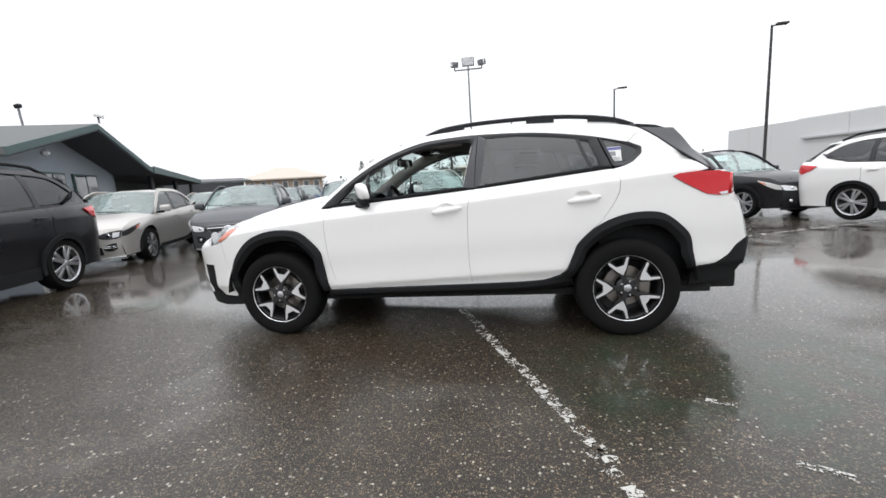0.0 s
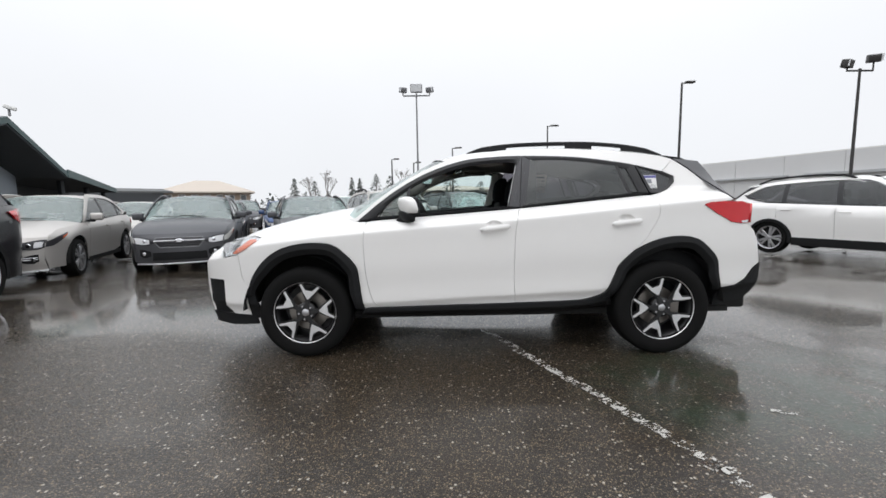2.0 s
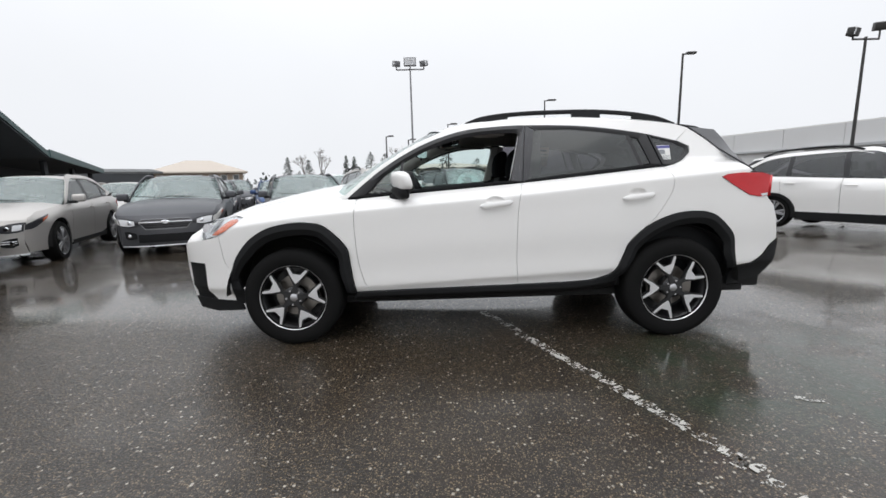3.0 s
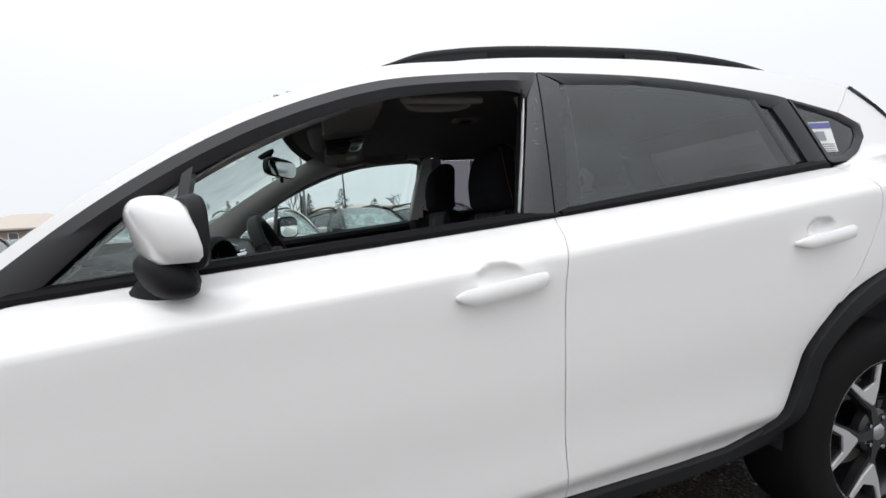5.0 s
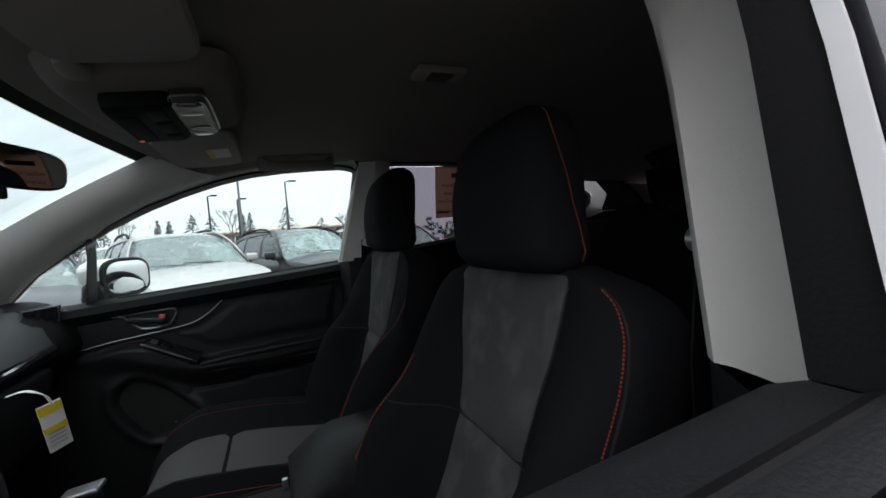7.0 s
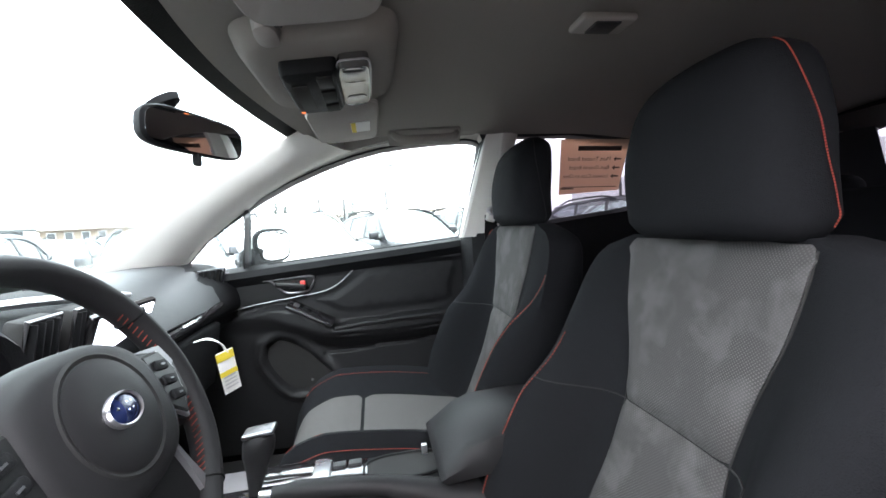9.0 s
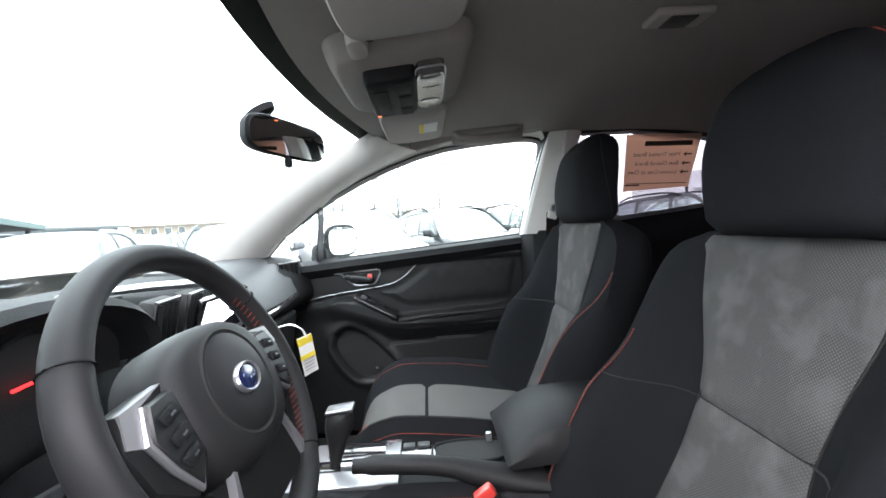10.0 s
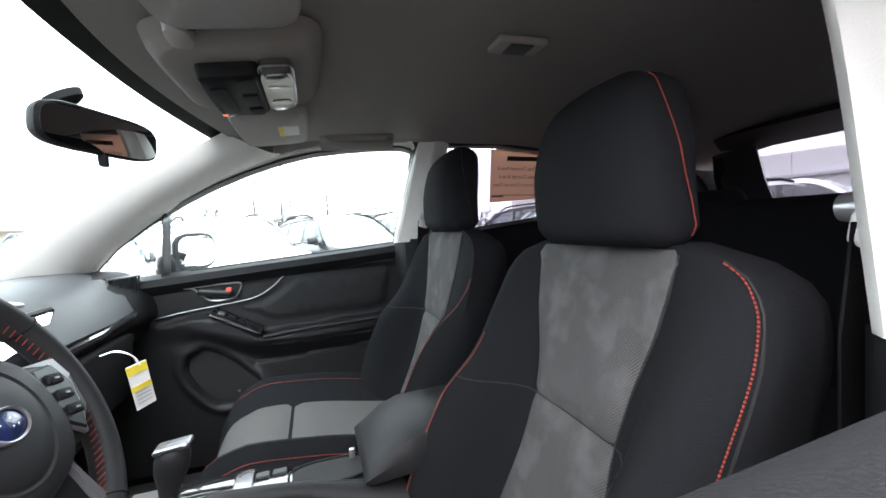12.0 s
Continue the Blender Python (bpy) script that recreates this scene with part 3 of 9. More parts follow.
# ---- parked cars ----
KINDS = {
    "sedan": dict(nose=-2.25, tail=2.40, wb=1.36, half=0.885, hood=[(-2.2, 0.74), (-2.0, 0.86), (-1.5, 0.94), (-1.02, 0.985)], cowl=(-1.08, 1.0), a_top=(-0.12, 1.425), roof=[(-0.12, 1.43), (0.35, 1.475), (0.8, 1.455), (1.15, 1.40)], back=[(1.15, 1.40), (1.95, 1.10), (2.38, 1.05)], belt=[(-2.3, 0.80), (-1.0, 0.93), (0.3, 0.985), (1.5, 1.04), (2.4, 1.02)], glass=[(-0.86, 0.955), (-0.20, 1.36), (0.25, 1.405), (0.75, 1.39), (1.12, 1.30), (1.42, 1.12), (1.36, 1.06)], r=0.33, rails=False, clad=False),
    "wagon": dict(nose=-2.25, tail=2.50, wb=1.37, half=0.92, hood=[(-2.2, 0.80), (-2.0, 0.93), (-1.5, 1.01), (-1.02, 1.06)], cowl=(-1.08, 1.07), a_top=(-0.18, 1.56), roof=[(-0.18, 1.565), (0.3, 1.625), (1.0, 1.62), (1.95, 1.54)], back=[(1.95, 1.54), (2.28, 1.20), (2.42, 1.0)], belt=[(-2.3, 0.86), (-1.0, 1.0), (0.3, 1.055), (1.5, 1.11), (2.4, 1.16)], glass=[(-0.86, 1.03), (-0.25, 1.48), (0.25, 1.54), (1.0, 1.52), (1.55, 1.46), (1.92, 1.28), (1.86, 1.20), (1.5, 1.135)], r=0.35, rails=True, clad=True),
    "suv": dict(nose=-2.15, tail=2.38, wb=1.33, half=0.90, hood=[(-2.1, 0.86), (-1.9, 0.98), (-1.5, 1.06), (-1.02, 1.11)], cowl=(-1.08, 1.12), a_top=(-0.25, 1.62), roof=[(-0.25, 1.63), (0.3, 1.69), (1.0, 1.68), (1.85, 1.60)], back=[(1.85, 1.60), (2.18, 1.22), (2.32, 1.0)], belt=[(-2.3, 0.90), (-1.0, 1.05), (0.3, 1.10), (1.5, 1.15), (2.4, 1.20)], glass=[(-0.86, 1.08), (-0.35, 1.53), (0.25, 1.60), (1.0, 1.585), (1.5, 1.53), (1.82, 1.34), (1.76, 1.25), (1.5, 1.185)], r=0.35, rails=True, clad=True),
}


def parked_car(kind, paint, label, at, ahead, wheel_style="plain", rails=None, pane="clear", lamp="pale"):
    """A parked car, its front towards `ahead`; at is the middle between its wheels."""
    k = KINDS[kind]
    turn = math.degrees(math.atan2(-ahead[1], -ahead[0]))
    root = thing("car", label, "car", "parked cars")
    belt = pchip(k["belt"])
    H, N, T, wb, R = k["half"], k["nose"], k["tail"], k["wb"], k["r"]
    plan = pchip([(N - 0.02, H - 0.36), (N + 0.08, H - 0.20), (N + 0.25, H - 0.10), (N + 0.6, H - 0.03), (N + 1.0, H), (T - 0.9, H), (T - 0.5, H - 0.04), (T - 0.2, H - 0.11), (T - 0.05, H - 0.2), (T + 0.02, H - 0.34)])
    low = pchip([(0.1, -0.07), (0.3, -0.045), (0.45, -0.035), (0.6, -0.015), (0.78, 0.0), (1.4, 0.0)])
    tumble = pchip([(0.0, -0.07), (0.2, -0.125), (0.4, -0.205), (0.6, -0.36)])
    shoulder = pchip([(-0.8, 0.0), (-0.12, 0.0), (-0.03, -0.045), (0.0, -0.07)])

    def Y(x, z):
        d = z - belt(x)
        return plan(x) + (tumble(d) if d > 0 else shoulder(d) + low(z))

    def arch(cx, a0, a1, n=14, rr=R + 0.075):
        return [(cx + rr * math.cos(radians(a0 + (a1 - a0) * i / n)), R + rr * math.sin(radians(a0 + (a1 - a0) * i / n)) * 0.97) for i in range(n + 1)]

    base = 0.24
    fx, rx = -wb, wb
    s_f, s_m, s_r = -0.86, 0.24, wb - 0.12
    hood_z = pchip(k["hood"])
    deck = pchip(k["back"])
    fender = [(s_f, base)] + arch(fx, -14, 194) + [(N + 0.16, base), (N + 0.10, 0.45), (N + 0.10, 0.62), (N + 0.16, belt(N + 0.16) - 0.05)] + [(x, belt(x)) for x in (N + 0.35, -1.6, -1.2, s_f)]
    door1 = [(s_f, base), (s_m, base), (s_m, belt(s_m)), (0.0, belt(0.0)), (-0.4, belt(-0.4)), (s_f, belt(s_f))]
    ra = arch(rx, -14, 194)
    edge = (s_r, R + 0.97 * math.sqrt((R + 0.075) ** 2 - (s_r - rx) ** 2))
    cut = [p for p in ra if p[0] < s_r - 0.01 and p[1] > base][::-1] + [edge]
    door2 = [(s_m, base)] + cut + [(s_r, belt(s_r) - 0.2), (s_r, belt(s_r)), (s_m + 0.3, belt(s_m + 0.3)), (s_m, belt(s_m))]
    tz = lambda x: belt(x)
    quarter = [(T - 0.12, base), (T - 0.06, 0.45), (T - 0.05, 0.62), (T - 0.08, belt(T) - 0.08), (T - 0.14, belt(T - 0.14))] + [(x, belt(x)) for x in (T - 0.5, (T + s_r) / 2, s_r)] + [edge] + [p for p in ra[::-1] if p[0] > s_r + 0.01]
    roofz = pchip(k["roof"])
    G = k["glass"]
    gtop = spline(G[:-1] if kind == "sedan" else G[:-2], 4)
    for s in (-1, 1):
        body = {}
        for nm, poly in (("fender", fender), ("front_door", door1), ("rear_door", door2), ("quarter_panel", quarter)):
            body[nm] = part(nm, side_panel(inset(poly, 0.004), Y, s, 0.0, 0.16), paint, root)
            thicken(body[nm], 0.012)
        part("inner_shell", side_panel([(-0.9, base + 0.02), (wb - 0.45, base + 0.02), (wb - 0.38, 0.72), (wb, 0.9), (-0.9, 0.9)], Y, s, -0.04, 0.3), M["gap"], root)
        # glasshouse side
        sl = [(x, belt(x) + 0.02) for x in (G[0][0], -0.4, 0.2, 0.8, G[-1][0])]
        outer_top = [(G[0][0] - 0.10, belt(G[0][0] - 0.1))] + [(x - 0.01, z + 0.07) for x, z in gtop[2:-2]] + [(gtop[-1][0] + 0.10, gtop[-1][1] + 0.03)]
        rows = []
        for j in (0.0, 0.5, 1.0):
            row = []
            for i in range(31):
                t = i / 30
                a, b = gtop[min(len(gtop) - 1, int(t * (len(gtop) - 1)))], outer_top[min(len(outer_top) - 1, int(t * (len(outer_top) - 1)))]
                x, z = a[0] + (b[0] - a[0]) * j, a[1] + (b[1] - a[1]) * j
                row.append((x, s * Y(x, z), z))
            rows.append(row)
        bm = grid(rows)
        bmesh.ops.recalc_face_normals(bm, faces=bm.faces[:])
        thicken(part("roof_side", bm, paint, root), 0.02, 0)
        rearfill = [(G[-1][0] + 0.02, belt(G[-1][0])), (G[-2][0] + 0.03, G[-2][1]), (gtop[-1][0] + 0.10, gtop[-1][1] + 0.03), (T - 0.30 if kind != "sedan" else 1.85, belt(T - 0.3) if kind != "sedan" else deck(1.85))]
        thicken(part("rear_pillar", side_panel(rearfill, Y, s, 0.0, 0.2), paint, root), 0.02)
        panes = part("side_window", side_panel(inset([(G[0][0] + 0.02, belt(G[0][0]) + 0.02)] + gtop[1:] + [G[-1]] + sl[::-1][1:-1], 0.004), Y, s, -0.006, 0.2), M[pane] if s else None, root, "clear side glass" if pane == "clear" else "smoked side glass")
        panes.visible_shadow = False
        thicken(part("belt_trim", side_panel([(x, belt(x) + 0.002) for x in (G[0][0], -0.2, 0.5, 1.2, G[-1][0])] + [(x, belt(x) + 0.022) for x in (G[-1][0], 1.2, 0.5, -0.2, G[0][0])], Y, s, 0.004, 0.3), M["trim"], root), 0.01)
        for xa, xb, lean in ((0.16, 0.25, 0.07), (s_r - 0.14, s_r - 0.06, 0.0)):
            thicken(part("pillar", side_panel([(xa, belt(xa) + 0.02), (xb, belt(xb) + 0.02), (xb + lean, pchip(gtop)(xb + lean)), (xa + lean, pchip(gtop)(xa + lean))], Y, s, 0.002, 0.3), M["trim"], root), 0.012)
        for nm, hx, door in (("door_handle", s_m - 0.16, "front_door"), ("door_handle", s_r - 0.18, "rear_door")):
            z = belt(hx) - 0.13
            part(nm, moved(rbox((0.19, 0.025, 0.028), None, 0.01), pose(hx, s * (Y(hx, z) + 0.018), z)), paint, body[door])
        m = part("door_mirror", moved(rbox((0.10, 0.20, 0.14), None, 0.035, 3), pose(-0.66, s * (H + 0.06), belt(-0.66) + 0.085)), paint if kind != "suv" else paint, root)
        part("mirror_base", moved(rbox((0.08, 0.14, 0.05), None, 0.015), pose(-0.68, s * (H - 0.03), belt(-0.66) + 0.015)), M["cladding"], m)
        if k["clad"]:
            for cx in (fx, rx):
                a0, a1 = arch(cx, -14, 194, 20), arch(cx, -14, 194, 20, R + 0.012)
                bm = grid([[(x, s * (Y(x, z) + 0.015), z) for x, z in a0], [(x, s * (Y(x, z) + 0.012), z) for x, z in a1]])
                bmesh.ops.recalc_face_normals(bm, faces=bm.faces[:])
                thicken(part("wheel_arch_trim", bm, M["cladding"], root), 0.03, 0)
        thicken(part("sill_trim", side_panel([(-0.9, base - 0.03), (wb - 0.42, base - 0.03), (wb - 0.42, base + (0.14 if k["clad"] else 0.05)), (-0.9, base + (0.14 if k["clad"] else 0.05))], Y, s, 0.008, 0.4), M["cladding"], root), 0.03)
        # lamps that wrap round the corners
        ht = hood_z(N + 0.05)
        hl = part("headlamp", side_panel([(N + 0.105, ht - 0.150), (N + 0.115, ht - 0.065), (N + 0.30, ht + 0.005), (N + 0.56, ht + 0.062), (N + 0.50, ht + 0.015), (N + 0.34, ht - 0.075), (N + 0.20, ht - 0.140)], Y, s, 0.006, 0.06), M["lens2"] if lamp == "pale" else M["gloss_trim"], root, "clear headlamp")
        thicken(hl, 0.01)
        part("indicator", side_panel([(N + 0.36, ht - 0.045), (N + 0.40, ht + 0.005), (N + 0.53, ht + 0.045), (N + 0.49, ht + 0.012)], Y, s, 0.010, 0.06), M["amber"], hl, "amber corner reflector")
        tl = part("tail_lamp", side_panel([(T - 0.48, belt(T) - 0.10), (T - 0.10, belt(T) - 0.06), (T - 0.055, belt(T) - 0.22), (T - 0.16, belt(T) - 0.26), (T - 0.36, belt(T) - 0.20)], Y, s, 0.008, 0.08), M["red"], root, "red tail lamp")
        thicken(tl, 0.02)
        for cx in (fx, rx):
            rows = [[(cx + (R + 0.05) * math.cos(a), s * y, R + (R + 0.05) * math.sin(a)) for a in (math.pi * (q / 16 * 1.1 - 0.05) for q in range(17))] for y in (H - 0.04, H - 0.36)]
            rows.append([(cx, s * (H - 0.37), R)] * 17)
            part("wheel_well", grid(rows), M["gap"], root)
            road_wheel(root, (cx, s * (H - 0.125), R), s, R, wheel_style)
    # nose
    def nose_pt(v, z, out=0.0):
        xe = N + pchip([(0.15, 0.17), (0.45, 0.10), (0.62, 0.10), (0.75, 0.15), (0.95, 0.3)])(z)
        xc = N - pchip([(0.15, 0.02), (0.35, 0.07), (0.6, 0.06), (hood_z(N + 0.05) - 0.02, 0.0), (0.95, -0.1)])(z)
        ye = Y(xe, z)
        return (xc + (xe - xc) * abs(v) ** 2.8 - out, ye * v, z)

    top = hood_z(N + 0.05)
    zs = [0.20, 0.30, 0.42, 0.54, 0.66, top - 0.05, top]
    part("front_bumper", grid([[nose_pt(i / 10 - 1, z) for i in range(21)] for z in zs]), paint, root)
    def hexa(t, z0, z1, w0, wm, w1, out):
        """A ring of the six-sided grille outline, t from 0 to 1."""
        cs = [(-w1, z1), (w1, z1), (wm, z1 - 0.36 * (z1 - z0)), (w0, z0), (-w0, z0), (-wm, z1 - 0.36 * (z1 - z0))]
        k = t * 6
        i = int(k) % 6
        (a0, b0), (a1, b1) = cs[i], cs[(i + 1) % 6]
        f = k - int(k)
        return nose_pt(a0 + (a1 - a0) * f, b0 + (b1 - b0) * f, out)

    g0, g1 = top - 0.235, top - 0.065
    gw = pchip([(g0, 0.44), (g0 + 0.62 * (g1 - g0), 0.56), (g1, 0.50)])
    grl = part("grille", grid([[nose_pt((i / 12 - 1) * gw(z), z, 0.008) for i in range(25)] for z in [g0 + (g1 - g0) * q / 6 for q in range(7)]]), M["gloss_trim"], root, "black mesh grille")
    thicken(grl, 0.008, 1.0)
    for q in (1, 2, 3):
        z = g0 + (g1 - g0) * q / 5
        part("grille_slat", tube([nose_pt((i / 8 - 1) * (gw(z) - 0.02), z, 0.016) for i in range(17)], 0.006, 6), M["cladding"], grl)
    part("grille_frame", tube([hexa(q / 48, g0, g1, 0.44, 0.56, 0.50, 0.018) for q in range(48)], 0.006, 6, None, 1.0, True), M["satin_dark"], grl, "chrome grille edge")
    zb = g0 + 0.68 * (g1 - g0)
    part("grille_bar", tube([nose_pt((i / 8 - 1) * gw(zb), zb, 0.022) for i in range(17)], 0.013), M["satin"], grl, "chrome grille bar")
    part("badge", moved(revolve([(0.0, -0.012), (0.03, -0.012), (0.04, 0.0), (0.0, 0.0)], 20), pose(nose_pt(0, zb)[0] - 0.036, 0, zb, 0, 0, -90) @ Matrix.Diagonal((1.7, 1, 0.9, 1))), M["chrome"], grl, "oval chrome badge")
    thicken(part("intake", grid([[nose_pt((i / 8 - 1) * 0.62, z, 0.008) for i in range(17)] for z in (0.28, 0.36, 0.42)]), M["cladding"], root, "black lower intake"), 0.01, 1.0)
    part("lip", tube([nose_pt(i / 8 - 1, 0.215, 0.006) for i in range(17)], 0.014), M["satin"] if not k["clad"] else M["cladding"], root)
    for s in (-1, 1):
        thicken(part("fog_vent", grid([[nose_pt(s * v, z0 + (z1 - z0) * q, 0.01) for v, z0, z1 in ((0.66, 0.36, 0.44), (0.74, 0.34, 0.46), (0.83, 0.335, 0.475), (0.92, 0.37, 0.48))] for q in (0, 0.5, 1.0)]), M["cladding"], root, "black fog lamp vent"), 0.008, 0)
        part("fog_lamp", moved(revolve([(0.0, -0.02), (0.03, -0.015), (0.04, 0.01), (0.0, 0.01)], 16), Matrix.Translation(nose_pt(s * 0.82, 0.405, 0.01)) @ pose(0, 0, 0, 0, 0, -90)), M["chrome"], root, "round fog lamp")
        if lamp == "dark":
            for q in (0.40, 0.43):
                part("vent_bar", tube([nose_pt(s * v, q, 0.02) for v in (0.66, 0.74, 0.83, 0.91)], 0.006, 6), M["satin"], root, "chrome vent bar")
        lamp_rows = [[nose_pt(s * v, zl + (zu - zl) * q, 0.006) for v, zl, zu in ((0.57, top - 0.150, top - 0.100), (0.66, top - 0.178, top - 0.072), (0.78, top - 0.190, top - 0.050), (0.90, top - 0.185, top - 0.036), (1.0, top - 0.165, top - 0.036))] for q in (0, 0.33, 0.66, 1.0)]
        lf = part("headlamp_front", grid(lamp_rows), M["gloss_trim"], root, "headlamp with dark bezel")
        thicken(lf, 0.008, 0)
        inner_lamp = [[nose_pt(s * v, zl + (zu - zl) * q, 0.013) for v, zl, zu in ((0.66, top - 0.165, top - 0.100), (0.77, top - 0.178, top - 0.075), (0.88, top - 0.172, top - 0.058), (0.98, top - 0.158, top - 0.050))] for q in (0, 0.5, 1.0)] if lamp == "pale" else [[nose_pt(s * v, zl + (zu - zl) * q, 0.013) for v, zl, zu in ((0.84, top - 0.158, top - 0.072), (0.90, top - 0.155, top - 0.068), (0.97, top - 0.148, top - 0.066))] for q in (0, 0.5, 1.0)]
        thicken(part("lamp_bowl", grid(inner_lamp), M["lampwhite"], lf, "bright lamp bowl"), 0.004, 0)
        part("lamp_eye", moved(revolve([(0.0, -0.016), (0.026, -0.012), (0.034, 0.004), (0.0, 0.004)], 16), Matrix.Translation(nose_pt(s * 0.76, top - 0.122, 0.014)) @ pose(0, 0, 0, 0, 0, -90)), M["chrome"], lf, "projector eye")
    hr = []
    for x in (N + 0.02, N + 0.15, N + 0.35, -1.6, -1.3, -1.05):
        xe = max(x, N + 0.17)
        ze = belt(xe) if xe > N + 0.3 else min(belt(xe), top)
        ye = Y(xe, ze)
        zc = hood_z(x) + (0.0 if x < N + 0.1 else 0.02)
        hr.append([(x + (xe - x) * v * v, ye * v, zc + (ze - zc) * abs(v) ** 2.6) for v in [i / 10 - 1 for i in range(21)]])
    thicken(part("hood", grid(hr), paint, root), 0.012, 1.0)
    cx0, cz0 = k["cowl"]
    ax, az = k["a_top"]
    wr, hd = [], []
    for i in range(7):
        t = i / 6
        xc, zc = cx0 - 0.06 + t * (ax - 0.10 - cx0 + 0.06), cz0 + t * (az + 0.02 - cz0)
        xe = G[0][0] - 0.10 + t * (ax + 0.02 - G[0][0] + 0.10)
        ze = belt(G[0][0] - 0.1) + t * (az - 0.06 - belt(G[0][0] - 0.1))
        ye = Y(xe, ze) - 0.03
        wr.append([(xc + (xe - xc) * abs(v) ** 2.4, ye * v, zc + (ze - zc) * abs(v) ** 2.4) for v in [q / 8 - 1 for q in range(17)]])
    w = part("windscreen", grid(wr), M["wind_veil"], root, "wet windscreen")
    w.visible_shadow = False
    part("cowl", grid([[(x - 0.06, y, z - 0.01) for x, y, z in wr[0]], wr[0]]), M["cladding"], root)
    for y in (-0.35, 0.15):
        part("wiper", tube([(cx0 - 0.05, y, cz0 + 0.02), (cx0 + 0.02, y + 0.5, cz0 + 0.045)], 0.008, 6), M["seal"], root)
    rr = []
    xs = [k["roof"][0][0] + (k["roof"][-1][0] - k["roof"][0][0]) * i / 10 for i in range(11)]
    for x in xs:
        ze = roofz(x) - 0.075
        ye = Y(x, ze)
        rr.append([(x + (0.1 * v * v if x == xs[0] else 0), ye * v, roofz(x) + 0.0 + (ze - roofz(x)) * abs(v) ** 3) for v in [q / 8 - 1 for q in range(17)]])
    thicken(part("roof", grid(rr), paint, root), 0.012, 1.0)
    bx, bz = k["roof"][-1]
    b1 = k["back"][1]
    rg = []
    for i in range(5):
        t = i / 4
        xc, zc = bx + t * (b1[0] + 0.06 - bx), bz + t * (b1[1] - bz)
        rg.append([(xc - 0.10 * abs(v) ** 2.5, (Y(bx, bz - 0.08) + t * (H - 0.16 - Y(bx, bz - 0.08))) * v, zc - 0.05 * (1 - t) * abs(v) ** 3) for v in [q / 8 - 1 for q in range(17)]])
    part("rear_window", grid(rg), M["smoke"], root).visible_shadow = False
    tg = []
    for x, z in ((b1[0] + 0.06, b1[1]), (T - 0.10, k["back"][2][1]), (T - 0.03, k["back"][2][1] - 0.1), (T, 0.72), (T + 0.02, 0.55), (T - 0.02, 0.34), (T - 0.1, 0.22)):
        xe = min(x - 0.04, T - 0.10)
        tg.append([(x + (xe - x) * abs(v) ** 3, Y(xe, min(z, belt(xe))) * v, z) for v in [q / 8 - 1 for q in range(17)]])
    part("tailgate", grid(tg), paint, root)
    if k["rails"] if rails is None else rails:
        for s in (-1, 1):
            x0, x1 = k["roof"][0][0] + 0.25, k["roof"][-1][0] - 0.2
            ry = Y(0.5, roofz(0.5) - 0.075) - 0.02
            part("roof_rail", tube([(x0, s * ry, roofz(x0) - 0.03), (x0 + 0.18, s * ry, roofz(x0) + 0.035)] + [(x0 + (x1 - x0) * q, s * ry, roofz(x0 + (x1 - x0) * q) + 0.04) for q in (0.3, 0.5, 0.7, 0.85)] + [(x1, s * ry, roofz(x1) - 0.03)], 0.022, 8), M["cladding"], root, "black roof rail")
    part("underbody", moved(rbox((T - N - 0.8, 1.4, 0.10), None, 0.02), pose((T + N) / 2, 0, 0.27)), M["gap"], root)
    part("dashboard", moved(rbox((0.5, 1.4, 0.3), None, 0.08), pose(-0.72, 0, belt(-0.7) - 0.12)), M["dash"], root)
    part("parcel_shelf", moved(rbox((0.6, 1.2, 0.5), None, 0.08), pose(min(1.5, G[-1][0] + 0.0), 0, belt(1.2) - 0.3)), M["dash"], root)
    for y in (-0.37, 0.37):
        part("seat_back", moved(rbox((0.16, 0.46, 0.62), None, 0.06, 3), pose(0.22, y, belt(0) - 0.16, 0, 14, 0)), M["cloth"], root)
        part("headrest", moved(rbox((0.10, 0.26, 0.18), None, 0.04, 3), pose(0.32, y, belt(0) + 0.24, 0, 10, 0)), M["cloth"], root)
    root.matrix_basis = pose(at[0], at[1], rise(at[0], at[1]), 0, 0, turn)
    return root


ROAD_WHEELS = {}


